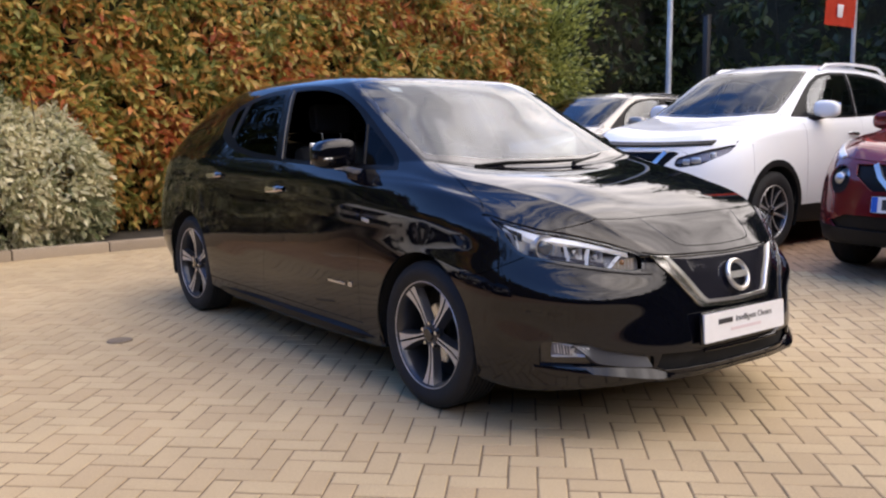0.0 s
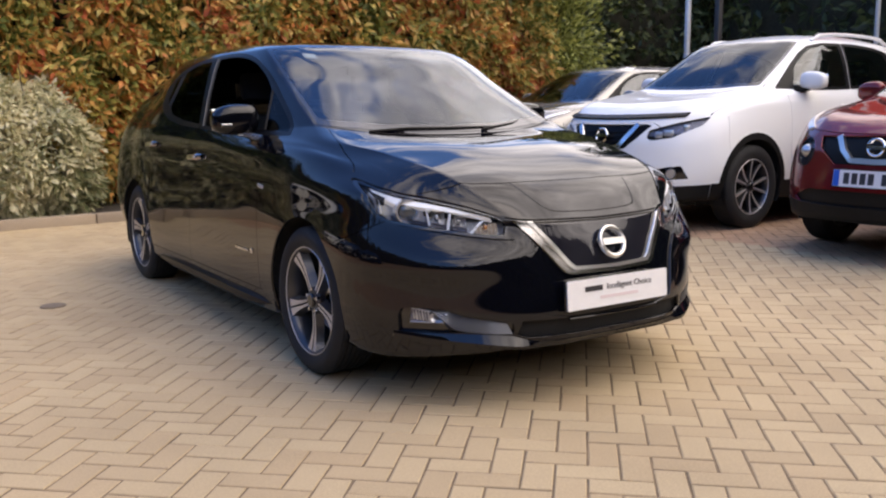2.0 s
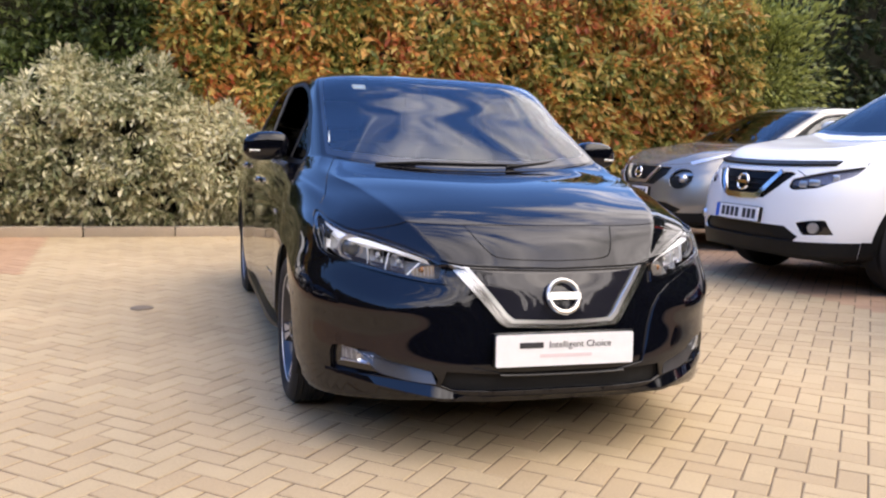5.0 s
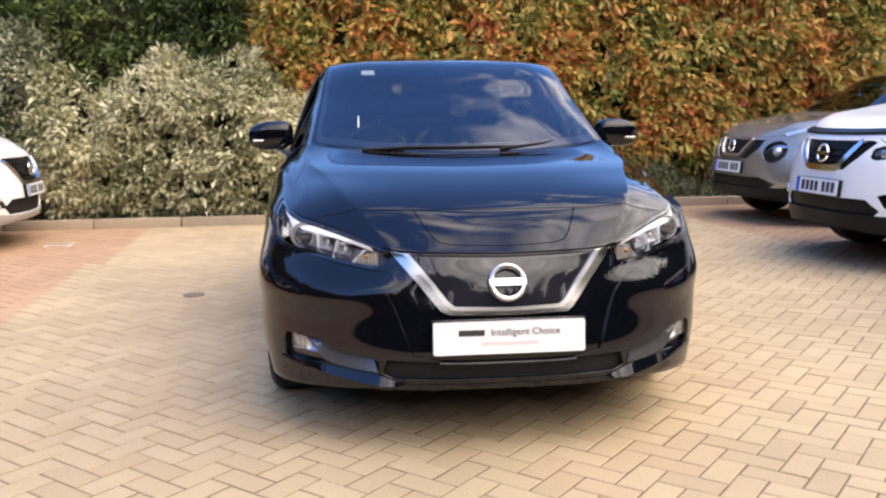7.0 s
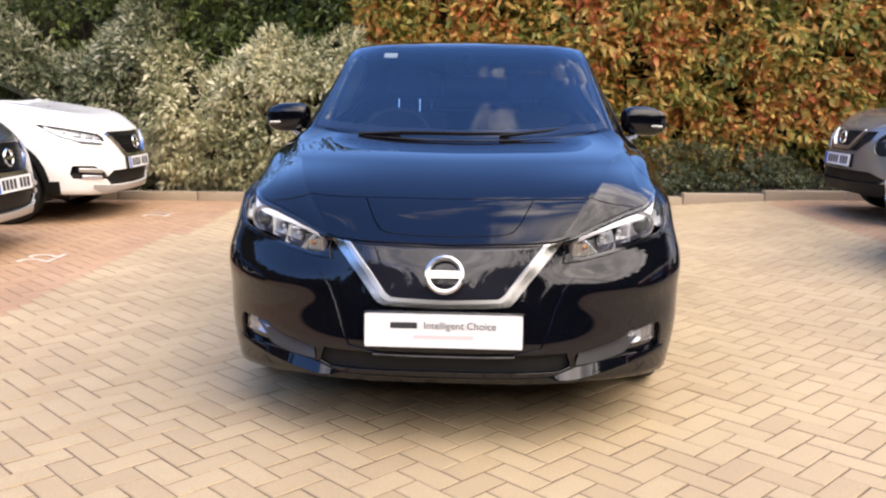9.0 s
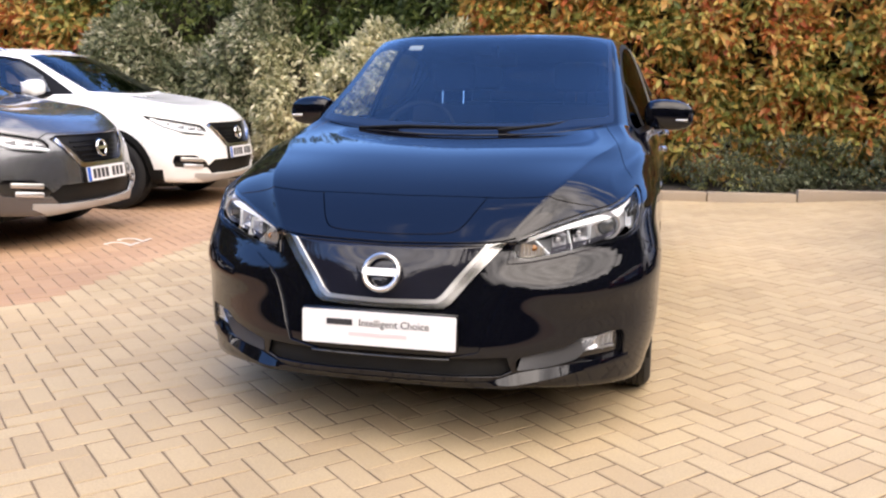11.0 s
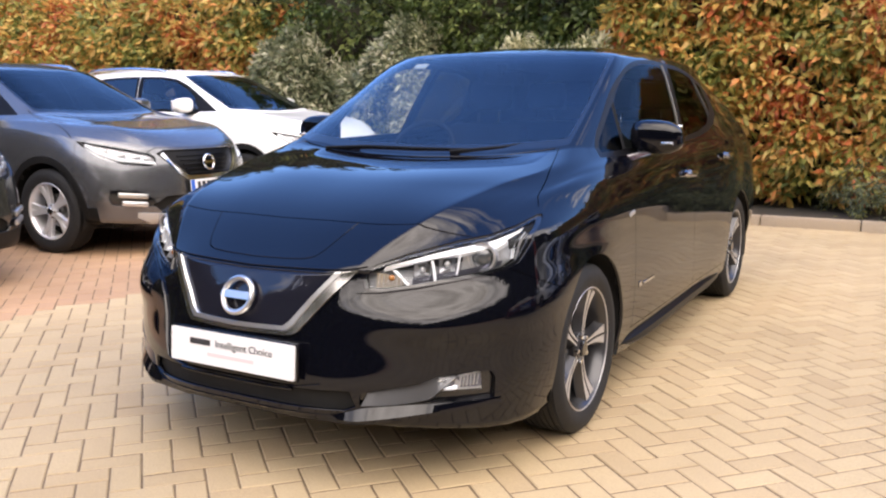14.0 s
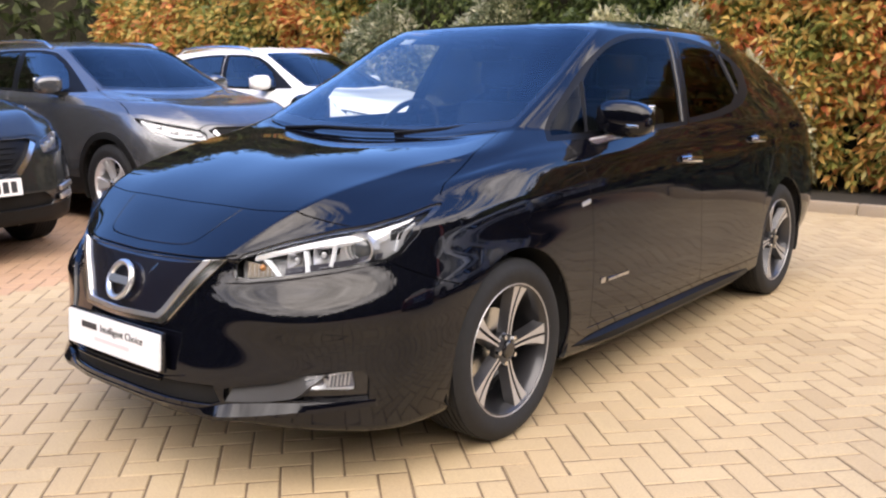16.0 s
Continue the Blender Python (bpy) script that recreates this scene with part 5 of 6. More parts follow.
        bowl.transform(Matrix.Translation(q + slope @ Vector((-sx * 0.030, 0.004, 0.0))) @ (slope @ rot("Z", -90)).to_4x4() @ Matrix.Diagonal((1, 1.25, 0.8, 1)))
        part("fog_reflector", bowl, LAMP_CHROME, pod_ob)
        for k in range(6):
            bm = bmesh.new()
            box(bm, (0.0055, 0.010, 0.036), q + slope @ Vector((sx * (0.002 + 0.0115 * k), -0.002, 0.002)), slope @ rot("Y", sx * 14), 0.0015)
            part("lens_rib", bm, LAMP_CHROME if k % 2 == 0 else LENS_GREY, pod_ob)
        for z_ in (-0.026, 0.026):
            bm = bmesh.new()
            wedge(bm, (0.140, 0.008, 0.006), (0, -0.002, z_), 0.002)
            part("lens_rim", bm, LAMP_CHROME, pod_ob)
        bm = bmesh.new()
        wedge(bm, (0.146, 0.004, 0.060), (0, -0.011, 0), 0.0015)
        part("lens", bm, LENS, pod_ob)
    # panel gaps
    g = 0.0019
    sh.gap(curve2([(-0.02, -0.694), (0.30, -0.687), (0.42, -0.674), (0.512, -0.654), (0.575, -0.628), (0.675, -0.588)]), PLAN, g, nose)
    sh.gap(curve2([(0.302, -0.689), (0.272, -0.76), (0.246, -0.81), (0.215, -0.838), (0.14, -0.851), (-0.02, -0.857)]), PLAN, g, nose)
    sh.gap(curve2([(0.640, 0.228), (0.665, 0.14), (0.716, -0.056), (0.745, -0.205), (0.757, -0.245), (0.778, -0.285)]), PLAN, g, lambda c: c.z > 0.82)
    sh.gap(curve2([(-0.02, 0.125), (0.35, 0.145), (0.54, 0.185), (0.63, 0.222)]), PLAN, 0.004, lambda c: 0.98 < c.z < 1.1)
    sh.gap([(-0.02, 0.7105), (0.31, 0.7185), (0.375, 0.7225), (0.425, 0.732)], FRONT, 0.0026, nose2)
    sh.gap(curve2([(0.42, 1.03), (0.44, 0.98), (0.485, 0.85), (0.515, 0.69), (0.525, 0.5), (0.515, 0.36), (0.52, 0.29)]), SIDE, g, side)
    sh.gap(curve2([(1.47, 1.045), (1.515, 1.0), (1.54, 0.94), (1.538, 0.7), (1.565, 0.45), (1.572, 0.29)]), SIDE, g, side)
    sh.gap(curve2([(2.35, 1.15), (2.46, 0.98), (2.46, 0.86), (2.40, 0.72), (2.33, 0.55)]), SIDE, g, side)
    sh.gap([(0.50, 0.29), (1.56, 0.285), (2.36, 0.285)], SIDE, g, side)
    sh.gap(curve2([(-0.56, 0.722), (-0.50, 0.690), (-0.42, 0.655), (-0.33, 0.625)]), SIDE, g, lambda c: c.x > 0.6)
    seeds = {"bonnet": (0.1, -0.2, 0.97), "charge_lid": (0.1, -0.76, 0.81), "bonnet_front": (0.45, -0.72, 0.80), "front_bumper": (0.6, -0.76, 0.45), "front_door": (0.88, 1.0, 0.7), "rear_door": (0.88, 1.9, 0.7), "front_wing": (0.87, 0.3, 0.8)}
    groups = sh.islands()
    taken = set()
    for name, p in seeds.items():
        p = Vector(p)
        best = min((i for i in range(len(groups))), key=lambda i: min((sh.centre(f) - p).length for f in groups[i]))
        if best in taken:
            continue
        taken.add(best)
        sh.take(groups[best], name, BLACK_PAINT, car, pair=name in ("front_door", "rear_door", "front_wing"), thick=0.014, keep=True)
    rest = [f for i, gr in enumerate(groups) if i not in taken for f in gr]
    sh.take(rest, "body", BLACK_PAINT, car, thick=0.014, keep=True, label="black painted body with curved roof")
    sh.liner(car, lambda y: 0.98 if y > 0.3 else (0.99 if y > 0.1 else 0.92 if y > -0.5 else 0.6), 0.022, [(y, wz, arch_r + 0.02) for y in (0, 2.7)])
    for y in (0.0, 2.7):
        wheel_arch(car, y, wz, arch_r + 0.012, 0.58, 0.872)
    bm = bmesh.new()
    box(bm, (1.15, 3.6, 0.06), (0, 1.35, 0.19))
    part("underbody", bm, DARK, car)
    for y in (0.0, 2.7):
        for sx in (1, -1):
            make_wheel(car, (sx * 0.772, y, 0.322), sx, 0.3235, 0.215, 0.236, FLARED_ALLOY, turn={(0.0, 1): 2, (0.0, -1): 54, (2.7, 1): 40, (2.7, -1): 28}[(y, sx)])
    # sill blade
    for sx in (1, -1):
        bm = bmesh.new()
        rows = []
        for y in np.linspace(0.40, 2.34, 12):
            e = min(1.0, (min(y - 0.40, 2.34 - y) + 0.02) / 0.25)
            o = -0.02 + 0.030 * e
            rows.append([bm.verts.new((sx * x, y, 0.235 + (z - 0.235) * e)) for x, z in ((0.80, 0.175), (0.862 + o, 0.190), (0.882 + o, 0.212), (0.880 + o, 0.240), (0.862, 0.262))])
        for a, b in zip(rows, rows[1:]):
            for i in range(4):
                bm.faces.new((a[i], a[i + 1], b[i + 1], b[i]))
        bm.faces.new(rows[0][::-1])
        bm.faces.new(rows[-1])
        part("side_skirt", bm, PILLAR, car)
    # front splitter: a gloss blade along the lower lip that broadens under the lamps
    bm = bmesh.new()
    rows = []
    for x in np.linspace(-0.80, 0.80, 61):
        ax_ = min(abs(x), 0.80)
        z = 0.256 + 0.040 * max(0.0, (ax_ - 0.43) / 0.37)
        wing = min(1.0, max(0.0, (ax_ - 0.35) / 0.11)) * min(1.0, max(0.0, (0.86 - ax_) / 0.38))
        wing = wing * wing * (3 - 2 * wing)
        y, n = sh.front_at(ax_, z)
        yt, nt_ = sh.front_at(ax_, z + 0.02 + 0.03 * wing)
        out = 0.008 + 0.024 * wing
        rows.append([bm.verts.new((x, a, b)) for a, b in ((yt - 0.002, z + 0.012 + 0.026 * wing), (y - out, z + 0.002), (y - out + 0.003, z - 0.010), (y + 0.05, z - 0.014), (y + 0.06, z + 0.03))])
    for a, b in zip(rows, rows[1:]):
        for i in range(5):
            bm.faces.new((a[i], a[(i + 1) % 5], b[(i + 1) % 5], b[i]))
    bm.faces.new(rows[0])
    bm.faces.new(rows[-1][::-1])
    part("splitter", bm, BLACK_PAINT, car)
    # emblem, plate, mirrors, handles, wipers
    y, n = sh.front_at(0, 0.618)
    badge(car, (0, y - 0.006, 0.618), (0, -1, 0.42), 0.058, BRIGHT)
    plate = new("show_plate")
    plate.parent = car
    bm = bmesh.new()
    prism(bm, rounded([(-0.265, -0.0565), (0.265, -0.0565), (0.265, 0.0565), (-0.265, 0.0565)], 0.008), 0.006)
    pl = part("plate_board", bm, PLATE_WHITE, plate, "white display plate with dark lettering")
    bm = bmesh.new()
    box(bm, (0.54, 0.016, 0.125), (0, 0.010, 0), None, 0.004)
    part("plate_holder", bm, GLOSS_BLACK, plate)
    face = Matrix.Translation((0, -0.0068, 0)) @ rot("X", 90).to_4x4()
    text_mesh("lettering", "Intelligent Choice", 0.034, INK, plate, face @ Matrix.Translation((0.055, 0.018, 0)))
    bm = bmesh.new()
    prism(bm, [(-0.178, 0.008), (-0.088, 0.008), (-0.088, 0.028), (-0.178, 0.028)], 0.0075)
    part("lettering_bar", bm, INK, plate)
    bm = bmesh.new()
    prism(bm, [(-0.10, -0.026), (0.10, -0.026), (0.10, -0.014), (-0.10, -0.014)], 0.0072)
    part("lettering_bar", bm, INK_PINK, plate)
    plate.matrix_local = pose(0, -0.992, 0.437, -4, 0, 0)
    mirror_pair(car, BLACK_PAINT, (0.905, 0.70, 1.095), (0.225, 0.13, 0.145), (0.80, 0.63, 1.0), SATIN_CHROME)
    for y, z in ((1.40, 0.887), (2.20, 0.935)):
        x, n = sh.at(y, z)
        for sx in (1, -1):
            door_handle(car, x, y, z, (n.x, 0, 0), CHROME, sx)
            bm = bmesh.new()
            bmesh.ops.create_uvsphere(bm, u_segments=16, v_segments=8, radius=1, matrix=Matrix.Translation((sx * (x - 0.002), y - 0.01, z)) @ Matrix.Diagonal((0.006, 0.05, 0.026, 1)))
            part("handle_recess", bm, GLOSS_BLACK, car)
    # blue-tinged script low on the doors
    for sx in (1, -1):
        bm = bmesh.new()
        x, n = sh.at(0.7, 0.465)
        box(bm, (0.004, 0.035, 0.024), (sx * (x + 0.002), 0.60, 0.466), None, 0.001)
        box(bm, (0.004, 0.17, 0.013), (sx * (x + 0.002), 0.73, 0.462), None, 0.001)
        part("side_script", bm, SATIN_CHROME, car)
        bm = bmesh.new()
        x, n = sh.at(0.46, 0.79)
        box(bm, (0.008, 0.06, 0.018), (sx * (x + 0.002), 0.455, 0.79), rot("X", 8), 0.004)
        part("side_repeater", bm, LENS_GREY, car)
    wiper(car, [(-0.46, 0.158, 1.038), (-0.25, 0.178, 1.048), (0.02, 0.176, 1.046), (0.26, 0.182, 1.049)])
    wiper(car, [(0.18, 0.160, 1.038), (0.40, 0.212, 1.060), (0.60, 0.300, 1.094)])
    bm = bmesh.new()
    box(bm, (0.03, 0.06, 0.06), (0.0, 1.03, 1.40), None, 0.006)
    box(bm, (0.22, 0.03, 0.07), (0.0, 1.05, 1.36), rot("X", 15), 0.012)
    part("rear_view_mirror", bm, TRIM, car)
    bm = bmesh.new()
    box(bm, (0.07, 0.05, 0.006), (-0.40, 0.905, 1.418), rot("X", 28), 0.002)
    part("sticker", bm, PAPER, car)
    interior(car, [(1.62, (-0.37, 0.37), 0.5), (2.45, (0,), 1.25)], (0.62, 1.0))
    return car


def grille_material():
    m, nt, b = nodes_of("grille_panel_black")
    b.inputs["Base Color"].default_value = (0.006, 0.006, 0.012, 1)
    b.inputs["Roughness"].default_value, b.inputs["Coat Weight"].default_value = 0.5, 1.0
    b.inputs["Specular IOR Level"].default_value = 0.1
    tc, vo = nt.nodes.new("ShaderNodeTexCoord"), nt.nodes.new("ShaderNodeTexVoronoi")
    vo.inputs["Scale"].default_value = 110
    bp = nt.nodes.new("ShaderNodeBump")
    bp.inputs["Strength"].default_value, bp.inputs["Distance"].default_value = 0.05, 0.002
    nt.links.new(tc.outputs["Object"], vo.inputs["Vector"])
    nt.links.new(vo.outputs["Distance"], bp.inputs["Height"])
    nt.links.new(bp.outputs["Normal"], b.inputs["Normal"])
    return m


GRILLE_MAT = grille_material()
GRILLE_CHROME = plain("dark_grille_chrome", (0.60, 0.60, 0.61), 0.18, 1.0)
BAND_CHROME = plain("smoky_chrome", (0.60, 0.58, 0.56), 0.2, 1.0)
FIN = plain("fin_gloss", (0.075, 0.075, 0.08), 0.3, 0.3, coat=0.6)
PILLAR_STRIP = plain("pillar_strip_trim", (0.07, 0.066, 0.06), 0.35, 0.4)
PROJECTOR = plain("projector_glass", (0.10, 0.105, 0.11), 0.06, 0.3, coat=1.0)
INDICATOR = plain("indicator_bowl", (0.62, 0.55, 0.46), 0.3, 0.7, coat=0.4)

build_hatchback()


# ---- other parked cars ----
SUV_RINGS = [
    smooth_ring((0, -0.76, 0.25), (0.30, -0.74, 0.25), (0.55, -0.64, 0.25), (0.72, -0.45, 0.25), (0.74, 0, 0.25), (0.74, 0.5, 0.25), (0.74, 1, 0.25), (0.74, 1.6, 0.25), (0.74, 2.65, 0.27), (0.65, 3.1, 0.3), (0, 3.2, 0.3)),
    smooth_ring((0, -0.895, 0.27), (0.33, -0.875, 0.27), (0.60, -0.78, 0.26), (0.80, -0.58, 0.28), (0.86, 0, 0.3), (0.86, 0.5, 0.24), (0.86, 1, 0.23), (0.86, 1.6, 0.23), (0.87, 2.65, 0.3), (0.78, 3.2, 0.33), (0, 3.35, 0.33)),
    smooth_ring((0, -0.93, 0.42), (0.35, -0.905, 0.42), (0.64, -0.79, 0.43), (0.84, -0.56, 0.44), (0.90, 0, 0.47), (0.885, 0.5, 0.42), (0.885, 1, 0.42), (0.885, 1.6, 0.42), (0.90, 2.65, 0.47), (0.83, 3.25, 0.5), (0, 3.42, 0.5)),
    smooth_ring((0, -0.925, 0.60), (0.35, -0.895, 0.60), (0.64, -0.775, 0.61), (0.845, -0.53, 0.64), (0.905, 0, 0.68), (0.893, 0.5, 0.66), (0.892, 1, 0.66), (0.893, 1.6, 0.67), (0.905, 2.65, 0.7), (0.84, 3.25, 0.74), (0, 3.43, 0.74)),
    smooth_ring((0, -0.900, 0.755), (0.34, -0.868, 0.755), (0.61, -0.750, 0.775), (0.82, -0.49, 0.82), (0.893, 0, 0.86), (0.888, 0.5, 0.86), (0.888, 1, 0.87), (0.888, 1.6, 0.88), (0.89, 2.65, 0.92), (0.82, 3.2, 0.95), (0, 3.38, 0.95)),
    smooth_ring((0, -0.855, 0.850), (0.33, -0.820, 0.855), (0.53, -0.735, 0.870), (0.79, -0.43, 0.93), (0.870, 0, 0.98), (0.873, 0.5, 1.0), (0.873, 1, 1.01), (0.873, 1.6, 1.02), (0.87, 2.65, 1.06), (0.78, 3.15, 1.1), (0, 3.33, 1.1)),
    smooth_ring((0, -0.70, 0.948), (0.31, -0.68, 0.952), (0.545, -0.60, 0.972), (0.735, -0.34, 1.000), (0.822, 0.05, 1.040), (0.85, 0.5, 1.05), (0.858, 1, 1.06), (0.858, 1.6, 1.07), (0.845, 2.65, 1.12), (0.74, 3.12, 1.17), (0, 3.3, 1.17)),
    smooth_ring((0, -0.30, 1.040), (0.32, -0.29, 1.045), (0.575, -0.21, 1.060), (0.705, -0.03, 1.066), (0.768, 0.21, 1.080), (0.83, 0.58, 1.08), (0.845, 1, 1.085), (0.845, 1.6, 1.095), (0.82, 2.65, 1.15), (0.70, 3.08, 1.22), (0, 3.26, 1.22)),
    smooth_ring((0, 0.19, 1.100), (0.35, 0.205, 1.108), (0.60, 0.255, 1.122), (0.690, 0.315, 1.126), (0.750, 0.47, 1.118), (0.812, 0.74, 1.105), (0.835, 1, 1.105), (0.835, 1.6, 1.115), (0.80, 2.65, 1.17), (0.66, 3.04, 1.26), (0, 3.2, 1.26)),
    smooth_ring((0, 0.60, 1.325), (0.33, 0.61, 1.324), (0.540, 0.645, 1.320), (0.632, 0.70, 1.315), (0.680, 0.84, 1.312), (0.722, 1.04, 1.31), (0.742, 1.25, 1.315), (0.75, 1.65, 1.32), (0.71, 2.55, 1.34), (0.56, 2.9, 1.4), (0, 3.05, 1.42)),
    smooth_ring((0, 1.00, 1.512), (0.31, 1.01, 1.511), (0.465, 1.035, 1.506), (0.562, 1.075, 1.498), (0.602, 1.19, 1.490), (0.624, 1.3, 1.495), (0.636, 1.5, 1.50), (0.642, 1.8, 1.50), (0.61, 2.5, 1.49), (0.46, 2.8, 1.5), (0, 2.92, 1.52)),
    smooth_ring((0, 1.25, 1.565), (0.24, 1.26, 1.563), (0.37, 1.29, 1.558), (0.455, 1.34, 1.552), (0.48, 1.42, 1.55), (0.49, 1.5, 1.55), (0.495, 1.65, 1.555), (0.495, 1.9, 1.555), (0.45, 2.4, 1.54), (0.33, 2.62, 1.535), (0, 2.7, 1.54)),
    smooth_ring((0, 1.55, 1.585), (0, 1.57, 1.585), (0, 1.6, 1.585), (0, 1.63, 1.585), (0, 1.65, 1.585), (0, 1.69, 1.585), (0, 1.75, 1.585), (0, 1.9, 1.58), (0, 2.1, 1.575), (0, 2.2, 1.57), (0, 2.25, 1.568)),
]
SUV_FOLDS = {2: (0, 0, 0, 0, 0, 0.3, 0.6, 0.6, 0.2, 0, 0, 0, 0), 3: (0, 0, 0, 0, 0, 0, 0, 0, 0.5, 0.5, 0.4, 0, 0), 4: (0, 0, 0, 0, 0, 0, 0, 0, 0.5, 0.9, 0.7, 0, 0)}


def number_plate(parent, y, z, tilt=-6):
    holder = bpy.data.objects.new("number_plate", None)
    scene.collection.objects.link(holder)
    holder.parent = parent
    bm = bmesh.new()
    prism(bm, rounded([(-0.26, -0.0555), (0.26, -0.0555), (0.26, 0.0555), (-0.26, 0.0555)], 0.006), 0.006)
    part("plate_board", bm, PLATE_WHITE, holder)
    bm = bmesh.new()
    box(bm, (0.53, 0.03, 0.12), (0, 0.016, 0), None, 0.004)
    part("plate_holder", bm, TRIM, holder)
    bm = bmesh.new()
    prism(bm, [(-0.258, -0.053), (-0.215, -0.053), (-0.215, 0.053), (-0.258, 0.053)], 0.0072)
    part("blue_band", bm, PLATE_BLUE, holder)
    for k in range(7):
        x = -0.185 + k * 0.056 + (0.035 if k > 3 else 0)
        bm = bmesh.new()
        prism(bm, [(x, -0.037), (x + 0.04, -0.037), (x + 0.04, 0.037), (x, 0.037)], 0.0072)
        part("character_bar", bm, INK, holder)
    holder.matrix_local = pose(0, y, z, tilt, 0, 0)


def build_suv(label, paint, place, style):
    """A parked family car; style holds its sizes and its face."""
    car = new(style["name"])
    tagged(car, label, "car", style.get("group", ""))
    sx_, sz, ya, yb, yc = style["wide"], style["tall"], style["nose"], style["base"], style["tail"]
    WB = 2.65

    def warp(p):
        x, y, z = p
        y = y * ya if y < 0 else y * yb if y < WB else WB * yb + (y - WB) * yc
        return x * sx_, y, 0.25 + (z - 0.25) * sz + style.get("roof", 0.0) * max(0.0, min(1.0, (z - 1.13) / 0.38))

    sh = Shell([[warp(p) for p in ring] for ring in SUV_RINGS], creases={1: 1.0, 5: 0.8, 8: 1.0, 10: 0.5}, target=0.05, folds=SUV_FOLDS)
    T = lambda pts, ax: [(lambda q: (q[ax[0]], q[ax[1]]))(warp({(0, 2): (a, -0.5, b), (1, 2): (0.5, a, b), (0, 1): (a, b, 1)}[ax])) for a, b in pts]
    fr = lambda pts: [(x * sx_, 0.25 + (z - 0.25) * sz) for x, z in pts]
    R, wheel_z = style["radius"], style["radius"]
    side, up, nose = (lambda c: c.x > 0.5), (lambda c: c.z > 0.95), (lambda c: c.y < -0.2)
    ar = R + 0.045
    ring_ = lambda y, r: [(y + r * math.cos(2 * math.pi * k / 32), wheel_z + 0.005 + r * math.sin(2 * math.pi * k / 32)) for k in range(32)]
    low = lambda c: c.x > 0.55 and c.z < 1.0
    axles = (0.0, WB * yb)
    for y in axles:
        sh.drop(sh.region(ring_(y, ar), SIDE, low))
        if style["clad"]:
            sh.take(sh.region(ring_(y, ar + 0.055), SIDE, low), "arch_cladding", TRIM, car, pair=True, thick=0.02, lift=0.006)
    if style["clad"]:
        sh.take(sh.region(T([(-0.52, 0.2), (-0.52, 0.40), (-0.3, 0.40), (0.4, 0.385), (2.3, 0.385), (3.0, 0.42), (3.7, 0.44), (3.7, 0.2)], SIDE), SIDE, lambda c: c.z < 0.6), "lower_cladding", TRIM, car, thick=0.02, lift=0.004)
    if style["clad"] and not style["skid"]:
        sh.take(sh.region(T([(-1.2, 0.2), (-1.2, 0.355), (-0.525, 0.395), (-0.525, 0.2)], SIDE), SIDE, lambda c: c.z < 0.6), "bumper_lip", TRIM, car, thick=0.02, lift=0.004)
    # panes
    s_out = [(-0.05, 0.215), (0, 0.215), (0.35, 0.23), (0.60, 0.28), (0.672, 0.33), (0.645, 0.55), (0.60, 0.85), (0.560, 1.052), (0.46, 1.02), (0.31, 1.0), (0, 0.99), (-0.05, 0.99)]
    s_in = [(-0.05, 0.262), (0, 0.262), (0.34, 0.278), (0.575, 0.322), (0.648, 0.372), (0.622, 0.55), (0.578, 0.85), (0.545, 1.015), (0.45, 0.988), (0.30, 0.970), (0, 0.962), (-0.05, 0.962)]
    sh.take(sh.region(rounded(T(s_in, PLAN), 0.03, 2), PLAN, up), "windscreen", CAR_SCREEN, car, thick=0.004)
    sh.take(sh.region(rounded(T(s_out, PLAN), 0.02, 2), PLAN, up), "windscreen_surround", GLOSS_BLACK, car, thick=0.004)
    f_in = [(0.67, 1.13), (0.80, 1.278), (0.96, 1.370), (1.10, 1.430), (1.30, 1.46), (1.53, 1.463), (1.46, 1.135)]
    f_out = [(0.44, 1.112), (0.60, 1.206), (0.79, 1.315), (0.95, 1.400), (1.10, 1.458), (1.30, 1.485), (1.60, 1.488), (1.52, 1.112), (1.0, 1.102)]
    r_in = [(1.56, 1.14), (1.635, 1.463), (1.85, 1.46), (2.12, 1.44), (2.30, 1.41), (2.36, 1.21), (2.0, 1.15)]
    r_out = [(1.525, 1.112), (1.605, 1.488), (1.85, 1.486), (2.15, 1.466), (2.45, 1.42), (2.72, 1.32), (2.70, 1.26), (2.4, 1.19), (2.0, 1.13)]
    q_in = [(2.42, 1.385), (2.62, 1.31), (2.58, 1.27), (2.44, 1.235)]
    for poly, name, mat in ((f_in, "front_door_glass", CAR_SIDE), (r_in, "rear_door_glass", CAR_PRIVACY), (q_in, "rear_quarter_glass", CAR_PRIVACY), (f_out, "front_window_frame", PILLAR), (r_out, "rear_window_frame", PILLAR)):
        sh.take(sh.region(rounded(T(poly, SIDE), 0.02, 2), SIDE, side), name, mat, car, pair=True, thick=0.004)
